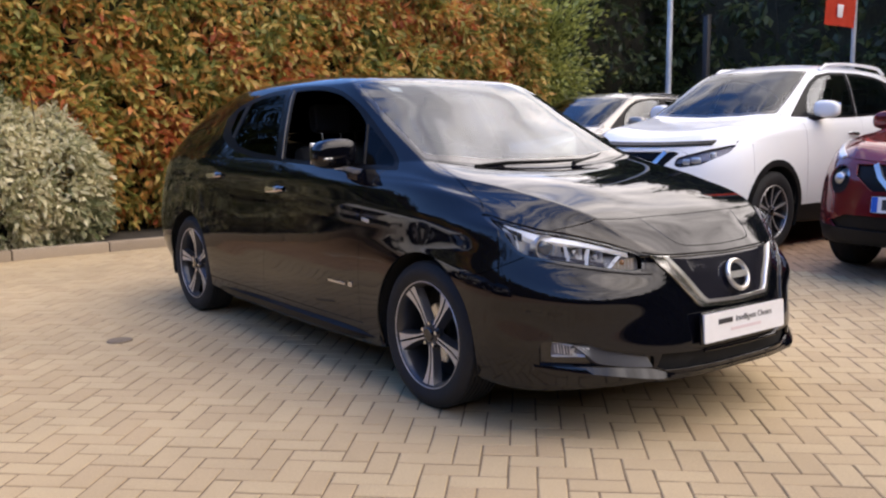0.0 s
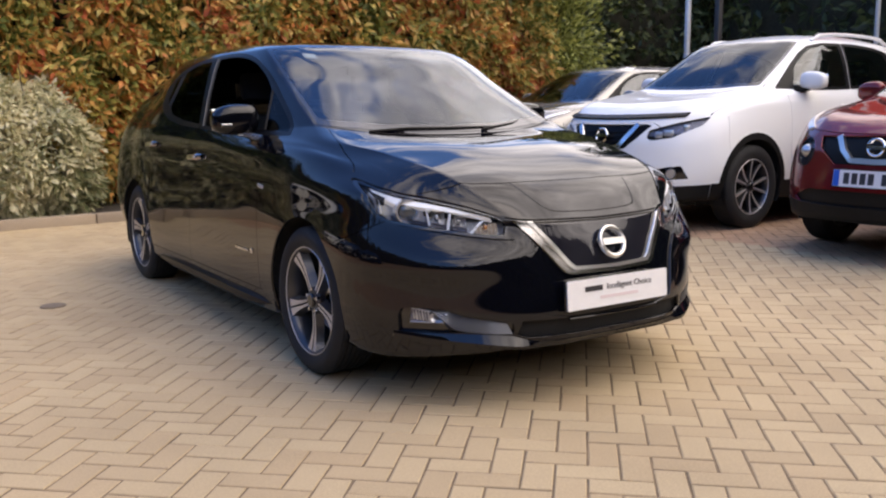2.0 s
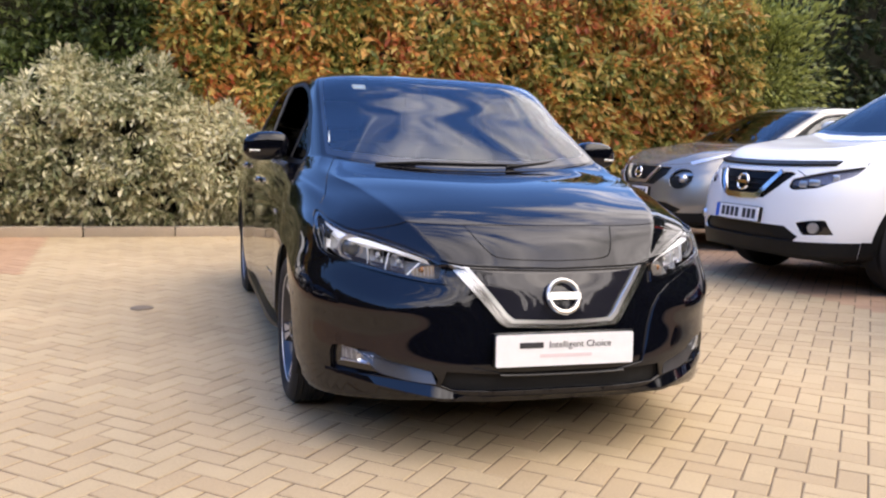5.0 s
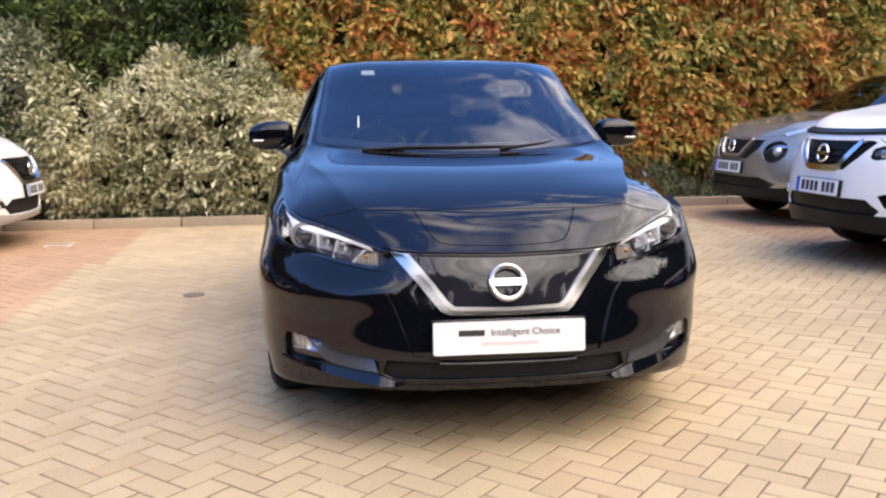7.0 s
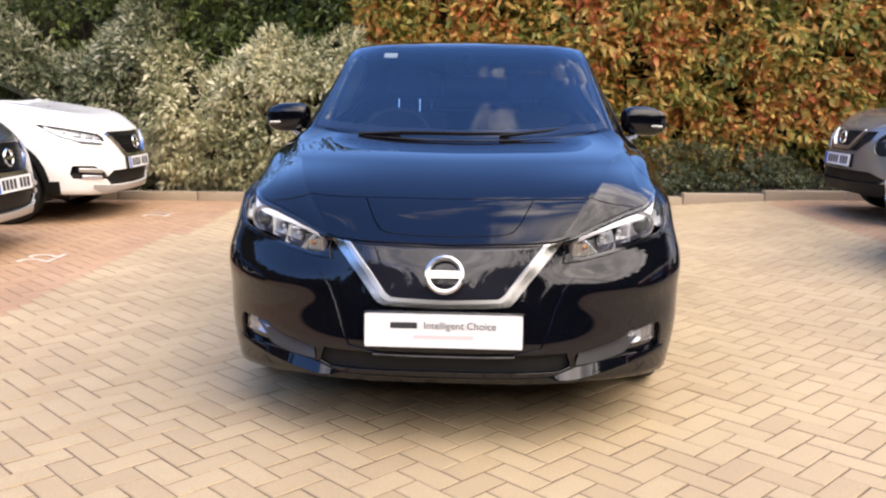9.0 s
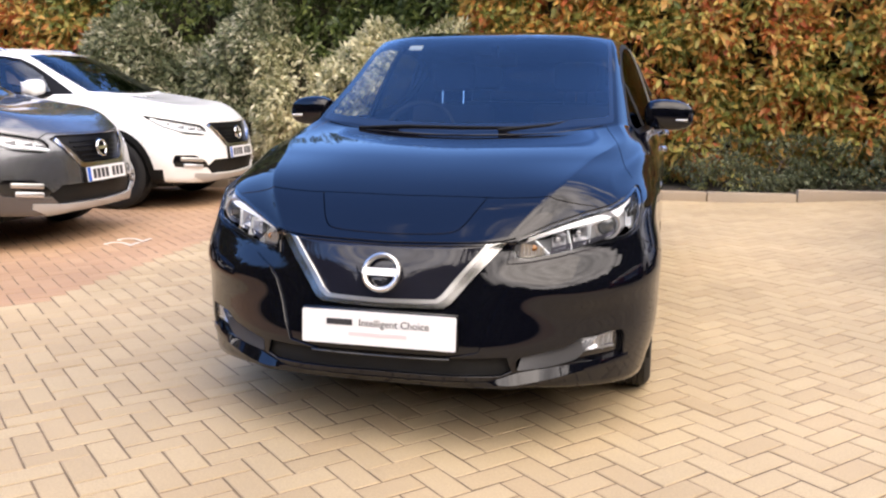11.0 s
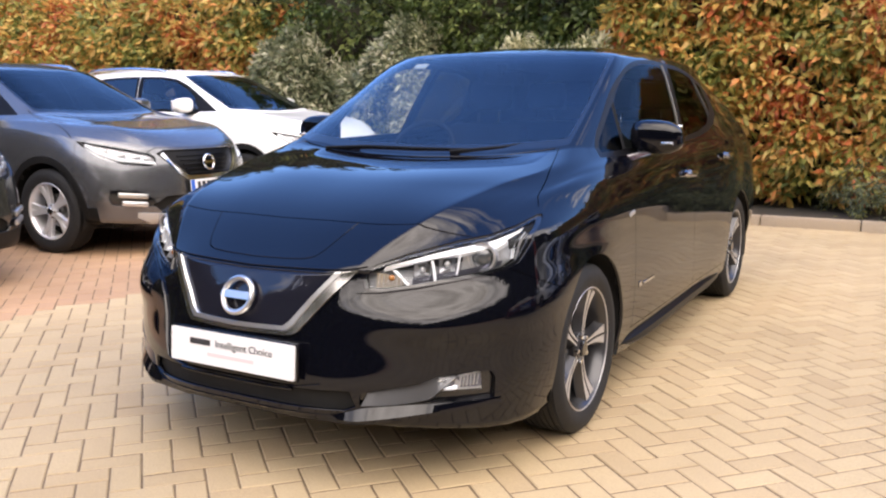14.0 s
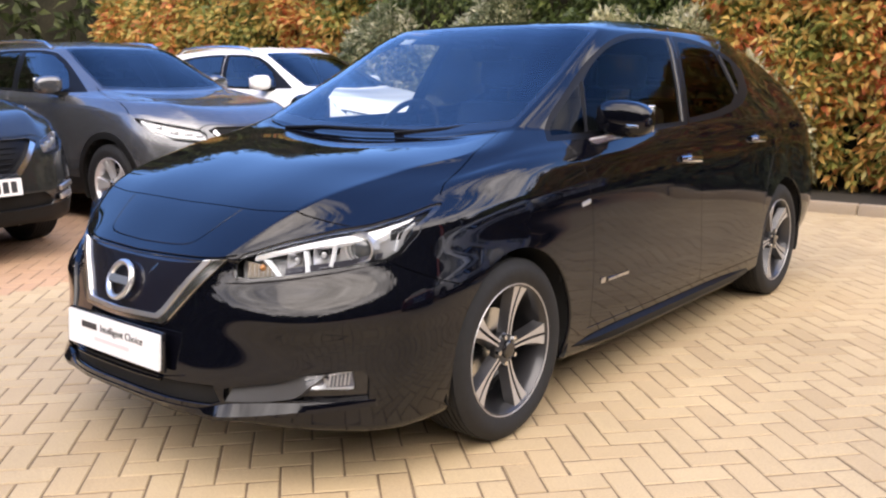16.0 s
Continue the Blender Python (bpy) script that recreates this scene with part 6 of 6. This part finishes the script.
    # face
    if style["face"] == "vee":
        lamp = fr(style["lamp"])
        lens = sh.region(rounded(lamp, 0.015, 2), FRONT, lambda c: c.y < 0)
        lenses = sh.take(lens, "headlight", LENS, car, pair=True, thick=0.006, keep=True)
        bowls = sh.take(lens, "lamp_housing", LENS_GREY if style["pale_lamp"] else LAMP_SMOKE, car, pair=True, thick=0.035, lift=-0.035)
        for sx, lo, bo in zip((1, -1), lenses, bowls):
            bo.parent = lo
            if style["pale_lamp"]:
                bm = bmesh.new()
                pts = []
                for x, z in ((0.505, 0.735), (0.60, 0.752), (0.72, 0.770), (0.80, 0.822), (0.83, 0.885)):
                    x, z = fr([(x, z)])[0]
                    y, n = sh.front_at(x, z)
                    pts.append((sx * (x - n.x * 0.014), y - n.y * 0.014, z))
                tube(bm, pts, 0.012, 6)
                part("light_strip", bm, LAMP_WHITE, lo)
            for x, z, w in style["beams"]:
                x, z = fr([(x, z)])[0]
                y, n = sh.front_at(x, z)
                bm = bmesh.new()
                box(bm, (w, 0.03, 0.05), Vector((sx * x, y, z)) - Vector((sx * n.x, n.y, n.z)) * 0.028, Vector((sx * n.x, n.y, 0)).to_track_quat("-Y", "Z").to_matrix(), 0.01)
                part("reflector", bm, LAMP_CHROME, lo)
        g_ = fr([(-0.05, style["grille"][0][1])] + style["grille"] + [(-0.05, style["grille"][-1][1])])
        sh.take(sh.region(g_, FRONT, nose), "grille", PILLAR, car, thick=0.03, lift=-0.02)
        vee = fr(strip(style["vee_line"], style.get("vee", 0.019)))
        front_outline(sh, vee, "grille_vee", GRILLE_CHROME, car, 0.03, 0.012)
        for z in (0.645, 0.68, 0.715, 0.75, 0.785):
            bm = bmesh.new()
            x1 = 0.20 + (z - 0.62) * 0.6
            pts = []
            for x in np.linspace(-x1, x1, 9):
                q = fr([(x, z)])[0]
                y, n = sh.front_at(q[0], q[1])
                pts.append((q[0], y + 0.014, q[1]))
            tube(bm, pts, 0.006, 5)
            part("grille_bar", bm, PILLAR, car)
        y, n = sh.front_at(0, 0.25 + style["badge"] * sz)
        badge(car, (0, y - 0.008, 0.25 + style["badge"] * sz), (0, -1, 0.15), 0.06)
        if style["guard"]:
            bm = bmesh.new()
            rows = []
            for x in np.linspace(-0.66, 0.66, 25):
                zz = 0.25 + (0.630 + 0.014 * (abs(x) / 0.6) ** 2) * sz
                y, n = sh.front_at(abs(x) * sx_, zz)
                rows.append([bm.verts.new((x * sx_, y + dy, zz + dz)) for dy, dz in ((-0.016, 0.002), (-0.020, 0.014), (0.045, 0.042), (0.05, 0.030))])
            for a, b in zip(rows, rows[1:]):
                for i in range(4):
                    bm.faces.new((a[i], a[(i + 1) % 4], b[(i + 1) % 4], b[i]))
            bm.faces.new(rows[0])
            bm.faces.new(rows[-1][::-1])
            part("bonnet_guard", bm, PILLAR, car)
        intake = fr([(-0.05, 0.325), (-0.05, 0.475), (0.46, 0.475), (0.56, 0.41), (0.48, 0.335)])
        sh.take(sh.region(intake, FRONT, nose), "lower_intake", TRIM, car, thick=0.03, lift=-0.025)
        pod = fr(style["pod"])
        pods = sh.take(sh.region(rounded(pod, 0.012, 2), FRONT, nose), "fog_lamp_pod", GLOSS_BLACK, car, pair=True, thick=0.02, lift=-0.018)
        for sx, po in zip((1, -1), pods):
            for x, z, w, h, mat in style["fog"]:
                x, z = fr([(x, z)])[0]
                y, n = sh.front_at(x, z)
                bm = bmesh.new()
                tq = Vector((sx * n.x, n.y, 0)).to_track_quat("-Y", "Z").to_matrix()
                if h > w * 0.8:
                    bmesh.ops.create_cone(bm, cap_ends=True, segments=20, radius1=w / 2, radius2=w / 2 * 0.8, depth=0.03, matrix=Matrix.Translation((sx * x, y + 0.008, z)) @ tq.to_4x4() @ rot("X", 90).to_4x4())
                else:
                    box(bm, (w, 0.025, h), (sx * x, y + 0.002, z), tq @ rot("Y", sx * -5), h * 0.3)
                part("fog_lamp", bm, mat, po)
        if style["skid"]:
            sh.take(sh.region(fr([(-0.05, 0.2), (-0.05, 0.318), (0.42, 0.328), (0.66, 0.355), (0.66, 0.315), (0.45, 0.2)]), FRONT, nose), "skid_plate", SKID, car, thick=0.02, lift=0.008, label="silver front skid plate")
        number_plate(car, sh.front_at(0, 0.25 + 0.285 * sz)[0] - 0.022, 0.25 + 0.285 * sz)
    else:
        # small crossover: round lamps in the bumper, slim lamps on the wings
        for cx, cz, r in ((0.60, 0.735, 0.105),):
            x, z = fr([(cx, cz)])[0]
            disc = [(x + r * math.cos(2 * math.pi * k / 28), z + r * math.sin(2 * math.pi * k / 28)) for k in range(28)]
            lens = sh.region(disc, FRONT, nose)
            lenses = sh.take(lens, "headlight", LENS, car, pair=True, thick=0.01, lift=0.01, keep=True)
            bowls = sh.take(lens, "lamp_housing", LAMP_CHROME, car, pair=True, thick=0.05, lift=-0.05)
            y, n = sh.front_at(x, z)
            for sx, lo, bo in zip((1, -1), lenses, bowls):
                bo.parent = lo
                bm = bmesh.new()
                bmesh.ops.create_uvsphere(bm, u_segments=16, v_segments=10, radius=0.05, matrix=Matrix.Translation((sx * x, y + 0.05, z)))
                part("projector", bm, LAMP_CHROME, lo)
        top_lamp = fr([(0.60, 0.905), (0.70, 0.955), (0.80, 1.02), (0.80, 0.99), (0.72, 0.92), (0.64, 0.88)])
        lens = sh.region(rounded(top_lamp, 0.01, 2), FRONT, lambda c: c.y < 0.25)
        sh.take(lens, "wing_lamp", LAMP_CHROME, car, pair=True, thick=0.02, lift=0.012)
        g_ = fr([(-0.05, 0.86), (0, 0.86), (0.46, 0.85), (0.44, 0.77), (0.30, 0.66), (0, 0.66), (-0.05, 0.66)])
        sh.take(sh.region(g_, FRONT, nose), "grille", TRIM, car, thick=0.03, lift=-0.02)
        vee = fr(strip([(0.30, 0.855), (0.24, 0.76), (0.17, 0.69), (0.0, 0.685)], 0.018))
        front_outline(sh, vee, "grille_vee", BRIGHT, car, 0.03, 0.012)
        y, n = sh.front_at(0, 0.25 + 0.53 * sz)
        badge(car, (0, y - 0.008, 0.25 + 0.53 * sz), (0, -1, 0.15), 0.055)
        sh.take(sh.region(fr([(-0.05, 0.33), (-0.05, 0.48), (0.50, 0.48), (0.66, 0.42), (0.55, 0.34)]), FRONT, nose), "lower_intake", TRIM, car, thick=0.03, lift=-0.02)
        number_plate(car, sh.front_at(0, 0.25 + 0.32 * sz)[0] - 0.02, 0.25 + 0.32 * sz)
    g = 0.003
    pl = lambda pts: T(pts, PLAN)
    sd = lambda pts: T(pts, SIDE)
    sh.gap(fr(style["lip"]), FRONT, g, nose)
    sh.gap(curve2(pl(style["seam"]), 4), PLAN, g, lambda c: c.z > 0.86)
    sh.gap(sd([(0.50, 1.10), (0.52, 0.9), (0.54, 0.5), (0.55, 0.39)]), SIDE, g, side)
    sh.gap(sd([(1.59, 1.11), (1.57, 0.9), (1.57, 0.39)]), SIDE, g, side)
    sh.gap(sd([(2.38, 1.18), (2.46, 0.98), (2.34, 0.72), (2.27, 0.5)]), SIDE, g, side)
    sh.gap(sd([(-0.32, 0.9), (-0.35, 0.72), (-0.33, 0.55)]), SIDE, g, lambda c: c.x > 0.6)
    groups = sh.islands()
    seeds = {"bonnet": (0.1, -0.2 * ya, 1.05), "front_door": (0.89, 1.0 * yb, 0.75), "rear_door": (0.89, 1.9 * yb, 0.75)}
    taken = set()
    for name, p in seeds.items():
        p = Vector((p[0], p[1], 0.25 + (p[2] - 0.25) * sz))
        best = min(range(len(groups)), key=lambda i: min((sh.centre(f) - p).length for f in groups[i]))
        if best not in taken:
            taken.add(best)
            sh.take(groups[best], name, paint, car, pair=name != "bonnet", thick=0.014, keep=True)
    sh.take([f for i, gr in enumerate(groups) if i not in taken for f in gr], "body", paint, car, thick=0.014, keep=True)
    sh.liner(car, lambda y: 0.25 + (0.78 if y > 0.4 else 0.74 if y > -0.4 else 0.5) * sz, 0.025, [(y, wheel_z, ar + 0.02) for y in axles])
    for y in axles:
        wheel_arch(car, y, wheel_z, ar + 0.01, 0.58, 0.88 * sx_)
        for sx in (1, -1):
            make_wheel(car, (sx * 0.785 * sx_, y, R), sx, R, 0.215, style["rim"], style["alloy"])
    bm = bmesh.new()
    box(bm, (1.45, 3.6, 0.08), (0, 1.25, 0.26))
    part("underbody", bm, DARK, car)
    if style["rails"]:
        for sx in (1, -1):
            bm = bmesh.new()
            pts = []
            for t in np.linspace(0, 1, 12):
                y = 1.22 + 1.35 * t
                q = warp((0.585, y, 1.52))
                lift = 0.065 * math.sin(math.pi * min(1, max(0, t))) ** 0.35 if 0 < t < 1 else -0.015
                pts.append((sx * q[0], q[1], q[2] + lift - 0.008))
            tube(bm, pts, 0.017, 8)
            part("roof_rail", bm, style["rails"], car)
    m = warp((0.93, 0.76, 1.175))
    a = warp((0.80, 0.70, 1.09))
    mirror_pair(car, style.get("mirror", paint), m, (0.23, 0.14, 0.16), a, TRIM, lamp=False)
    for y, z in ((1.38, 0.965), (2.30, 1.0)):
        q = warp((0.88, y, z))
        x, n = sh.at(q[1], q[2])
        for sx in (1, -1):
            door_handle(car, x, q[1], q[2], (n.x, 0, 0), style["handle"], sx)
    for pts in ([(-0.45, 0.26, 1.125), (-0.1, 0.27, 1.13), (0.25, 0.29, 1.135)], [(0.15, 0.25, 1.125), (0.4, 0.32, 1.14), (0.58, 0.42, 1.16)]):
        wiper(car, [warp(p) for p in pts])
    interior(car, [(1.62 * yb, (-0.37, 0.37), 0.5), (2.4 * yb, (0,), 1.2)], (0.68, 0.25 + 0.83 * sz), floor=(0.3, 2.8, 0.42 * sz))
    car.matrix_world = place
    return car


CROSSOVER = dict(name="crossover_car", wide=1.0, tall=1.0, nose=1.0, base=1.0, tail=1.0, radius=0.345, rim=0.232, clad=True, face="vee", pale_lamp=True, guard=False, skid=True,
                 lamp=[(0.49, 0.785), (0.515, 0.818), (0.67, 0.862), (0.79, 0.897), (0.845, 0.922), (0.838, 0.86), (0.818, 0.80), (0.71, 0.735), (0.57, 0.715), (0.505, 0.728)], beams=[(0.55, 0.77, 0.06), (0.62, 0.79, 0.07), (0.70, 0.81, 0.07), (0.77, 0.845, 0.05)],
                 grille=[(0, 0.838), (0.40, 0.842), (0.475, 0.815), (0.38, 0.70), (0.275, 0.60), (0, 0.592)], vee_line=[(0.435, 0.812), (0.36, 0.715), (0.272, 0.622), (0.235, 0.606), (0.0, 0.602)], badge=0.475, lip=[(-0.02, 0.848), (0.33, 0.853), (0.46, 0.858), (0.52, 0.835), (0.55, 0.815)], seam=[(0.69, 0.40), (0.755, 0.15), (0.79, -0.05), (0.815, -0.18), (0.845, -0.27)],
                 pod=[(0.52, 0.40), (0.56, 0.46), (0.66, 0.53), (0.80, 0.54), (0.815, 0.47), (0.80, 0.42), (0.66, 0.40)], fog=[(0.69, 0.490, 0.23, 0.042, BRIGHT), (0.68, 0.425, 0.20, 0.042, LAMP_CHROME)],
                 rails=SATIN_CHROME, alloy=STAR_ALLOY, handle=SATIN_CHROME)
ESTATE = dict(CROSSOVER, name="large_crossover_car", vee=0.020, wide=1.01, tall=1.10, nose=1.02, base=1.02, tail=1.25, radius=0.36, rim=0.24, pale_lamp=False, guard=True, skid=False, rails=WHITE_PAINT, alloy=TWIN_ALLOY, handle=SATIN_CHROME,
              lamp=[(0.44, 0.80), (0.55, 0.834), (0.64, 0.862), (0.79, 0.902), (0.772, 0.835), (0.63, 0.745), (0.48, 0.722), (0.432, 0.742)], beams=[(0.52, 0.775, 0.06), (0.59, 0.79, 0.08), (0.69, 0.83, 0.05)],
              grille=[(0, 0.845), (0.40, 0.850), (0.45, 0.835), (0.35, 0.735), (0.24, 0.655), (0, 0.650)], vee_line=[(0.335, 0.845), (0.27, 0.76), (0.195, 0.68), (0.16, 0.664), (0.0, 0.660)], badge=0.505, roof=0.03, lip=[(-0.02, 0.855), (0.33, 0.860), (0.44, 0.862), (0.50, 0.835), (0.53, 0.815)], seam=[(0.69, 0.40), (0.755, 0.15), (0.79, -0.1), (0.80, -0.3), (0.782, -0.46)],
              pod=[(0.533, 0.505), (0.62, 0.525), (0.71, 0.535), (0.757, 0.437), (0.587, 0.422)], fog=[(0.645, 0.475, 0.085, 0.085, LAMP_CHROME)])
SMALL = dict(CROSSOVER, name="small_crossover_car", wide=0.975, tall=0.985, nose=0.95, base=0.955, tail=0.92, radius=0.335, rim=0.225, face="round", lip=[(-0.02, 0.866), (0.32, 0.870), (0.52, 0.885), (0.63, 0.90)], seam=[(0.69, 0.40), (0.76, 0.15), (0.79, -0.1), (0.76, -0.40), (0.66, -0.57), (0.60, -0.66)], skid=False, rails=None, handle=TRIM, alloy=TWIN_ALLOY)

bay = lambda x, y, turn: pose(x, y, lift(x) if x > 0 else 0, 0, 0, turn)
build_suv("mid-grey metallic crossover with star alloy wheels on a parking bay", GREY_PAINT, bay(-4.34, 2.42, 92.7), dict(CROSSOVER, group="parked cars"))
build_suv("white crossover with slim headlights parked by the bush", WHITE_PAINT, bay(-4.36, 4.78, 92.7), dict(CROSSOVER, group="parked cars"))
build_suv("dark grey crossover with a chrome grille on a parking bay", DARK_PAINT, bay(-4.25, 0.02, 92.7), dict(CROSSOVER, pale_lamp=False, skid=False, group="parked cars"))
build_suv("white large crossover with black bonnet guard on a parking bay", WHITE_PAINT, bay(3.94, 2.33, -87.3), dict(ESTATE, group="parked cars"))
build_suv("bronze-grey small crossover parked by the hedge", SILVER_GREY_PAINT, bay(4.33, 4.85, -87.3), dict(SMALL, group="parked cars"))
build_suv("dark red small crossover on a parking bay", RED_PAINT, bay(3.98, -0.12, -87.3), dict(SMALL, group="parked cars"))


# ---- block paving ----
def block_mesh(name, length, width, material):
    """A paving block with a chamfered upper edge; its top lies at z = 0."""
    a, b, c = length / 2, width / 2, 0.004
    V = [(-a, -b, -0.03), (a, -b, -0.03), (a, b, -0.03), (-a, b, -0.03), (-a, -b, -0.0025), (a, -b, -0.0025), (a, b, -0.0025), (-a, b, -0.0025), (-a + c, -b + c, 0), (a - c, -b + c, 0), (a - c, b - c, 0), (-a + c, b - c, 0)]
    F = [(8, 9, 10, 11), (4, 5, 9, 8), (5, 6, 10, 9), (6, 7, 11, 10), (7, 4, 8, 11), (0, 1, 5, 4), (1, 2, 6, 5), (2, 3, 7, 6), (3, 0, 4, 7)]
    return mesh_of(name, V, F, material)


def paving():
    """Buff herringbone in the aisle, red herringbone in the bays."""
    unit, joint = 0.1025, 0.0068
    turn = radians(45 + KERB_TURN)
    ox, oy = PAVE_PHASE
    rng = random.Random(9)
    holder = new("pavement")
    tagged(holder, "buff concrete blocks laid in a herringbone pattern", "paving", kind="structure")
    data = {True: block_mesh("paving_block", 2 * unit - joint, unit - joint, BUFF)}
    rest = {"buff": ([], []), "red": ([], [])}
    base = [tuple(v.co) for v in data[True].vertices]
    polys = [tuple(p.vertices) for p in data[True].polygons]
    near = 0
    ct, st = math.cos(turn), math.sin(turn)
    for i in range(-130, 131):
        for j in range(-130, 131):
            r = (i - j) % 4
            if r == 0:
                cy, cx, flat = (i + 1) * unit, (j + 0.5) * unit, False
            elif r == 3:
                cy, cx, flat = (i + 0.5) * unit, (j + 1) * unit, True
            else:
                continue
            x, y = ct * cx - st * cy + ox, st * cx + ct * cy + oy
            if not (-9.0 < x < 9.0 and -9.0 < y < kerb_y(x) + 0.02):
                continue
            red = x < -2.58 or x > 3.25
            z = rng.uniform(-0.0015, 0.0015)
            a = turn + (0 if flat else math.pi / 2) + rng.gauss(0, 0.011)
            if not red and -1.45 < x < 1.45 and -2.05 < y < -0.98:
                near += 1
                o = bpy.data.objects.new("paving_block", data[True])
                scene.collection.objects.link(o)
                o.parent = holder
                o.matrix_local = Matrix.Translation((x, y, z)) @ Matrix.Rotation(a, 4, "Z") @ rot("X", rng.gauss(0, 0.25)).to_4x4()
                continue
            V, F = rest["red" if red else "buff"]
            k = len(V)
            ca, sa = math.cos(a), math.sin(a)
            for p in base:
                px = ca * p[0] - sa * p[1] + x
                V.append((px, sa * p[0] + ca * p[1] + y, p[2] + z + lift(px)))
            F.extend(tuple(q + k for q in f) for f in polys)
    for key, mat, lab in (("buff", BUFF, "buff herringbone paving of the aisle"), ("red", RED_BLOCK, "red-brown herringbone paving of the parking bays")):
        ob = part("paving_blocks", mesh_of("paving_blocks", *rest[key], mat), None, holder)
        tagged(ob, lab, kind="stuff")


_t = radians(45 + KERB_TURN)
PAVE_PHASE = (0.139 - 0.1025 * (math.cos(_t) - 3 * math.sin(_t)), -0.973 - 0.1025 * (math.sin(_t) + 3 * math.cos(_t)))
paving()


# ---- posts, fence and banner beyond the bays ----
GALV = plain("galvanised_steel", (0.42, 0.43, 0.44), 0.5, 0.6, vary=0.15, scale=20)
POST_DARK = plain("dark_post_paint", (0.02, 0.02, 0.022), 0.5, vary=0.2, scale=20)
BANNER_RED = plain("banner_cloth", (0.75, 0.075, 0.03), 0.7, vary=0.12, scale=6)
BANNER_INK = plain("banner_print", (0.75, 0.7, 0.68), 0.7)


def lamp_post(x, y, h):
    ob = new("lamp_post")
    tagged(ob, "slim galvanised lamp post in front of dark trees", "lamp post")
    bm = bmesh.new()
    tube(bm, [(x, y, 0), (x, y, 1.2), (x, y, 1.25), (x, y, h)], [0.075, 0.075, 0.055, 0.045], 12)
    part("column", bm, GALV, ob)
    bm = bmesh.new()
    box(bm, (0.5, 0.2, 0.09), (x - 0.2, y, h + 0.03), None, 0.03)
    part("lantern", bm, GALV, ob)


def dark_post(x, y, h):
    ob = new("post")
    tagged(ob, "slim black steel post before the trees", "post")
    bm = bmesh.new()
    box(bm, (0.085, 0.085, h), (x, y, h / 2), None, 0.008)
    part("shaft", bm, POST_DARK, ob)
    bm = bmesh.new()
    box(bm, (0.1, 0.1, 0.02), (x, y, h + 0.01), None, 0.004)
    part("cap", bm, POST_DARK, ob)


def flag(x, y, h, low):
    ob = new("banner_flag")
    tagged(ob, "red cloth banner on a white flagpole", "flag")
    bm = bmesh.new()
    tube(bm, [(x, y, 0), (x, y, h)], [0.045, 0.03], 12)
    part("pole", bm, GALV, ob)
    bm = bmesh.new()
    rows = []
    for i in range(13):
        t = i / 12
        rows.append([bm.verts.new((x - 0.05 - 0.78 * t, y + 0.05 * math.sin(5 * t + z * 1.3), z + 0.03 * t)) for z in np.linspace(low, h - 0.1, 14)])
    for a, b in zip(rows, rows[1:]):
        for k in range(13):
            bm.faces.new((a[k], b[k], b[k + 1], a[k + 1]))
    r = bmesh.ops.solidify(bm, geom=bm.faces[:], thickness=0.004)
    part("banner", bm, BANNER_RED, ob)
    for k in range(5):
        z = low + 0.25 + k * 0.34
        bm = bmesh.new()
        box(bm, (0.26, 0.012, 0.2), (x - 0.40, y + 0.05 * math.sin(2.3 + z * 1.3) - 0.004, z), None, 0.002)
        part("lettering_bar", bm, BANNER_INK, ob)


lamp_post(9.73, 7.3, 6.5)
flag(11.05, 4.65, 6.0, 2.75)
dark_post(8.11, 5.3, 2.82)


def bay_number(words, x, y):
    ob = new("bay_number")
    tagged(ob, "worn white painted bay number on the paving", "marking", kind="structure")
    text_mesh("figure", words, 0.36, ROAD_PAINT, ob, Matrix.Translation((x, y, 0.0035)) @ rot("Z", 90 + KERB_TURN).to_4x4())


bay_number("22", -3.14, 2.34)
bay_number("21", -3.19, 4.77)
bm = bmesh.new()
bmesh.ops.create_cone(bm, cap_ends=True, segments=24, radius1=0.075, radius2=0.07, depth=0.012, matrix=Matrix.Translation((-1.555, 2.102, 0.003)))
tagged(part("drain_cover", bm, plain("rusty_iron", (0.20, 0.15, 0.10), 0.7, vary=0.3, scale=60)), "small dark round drain cover in the paving", "drain")
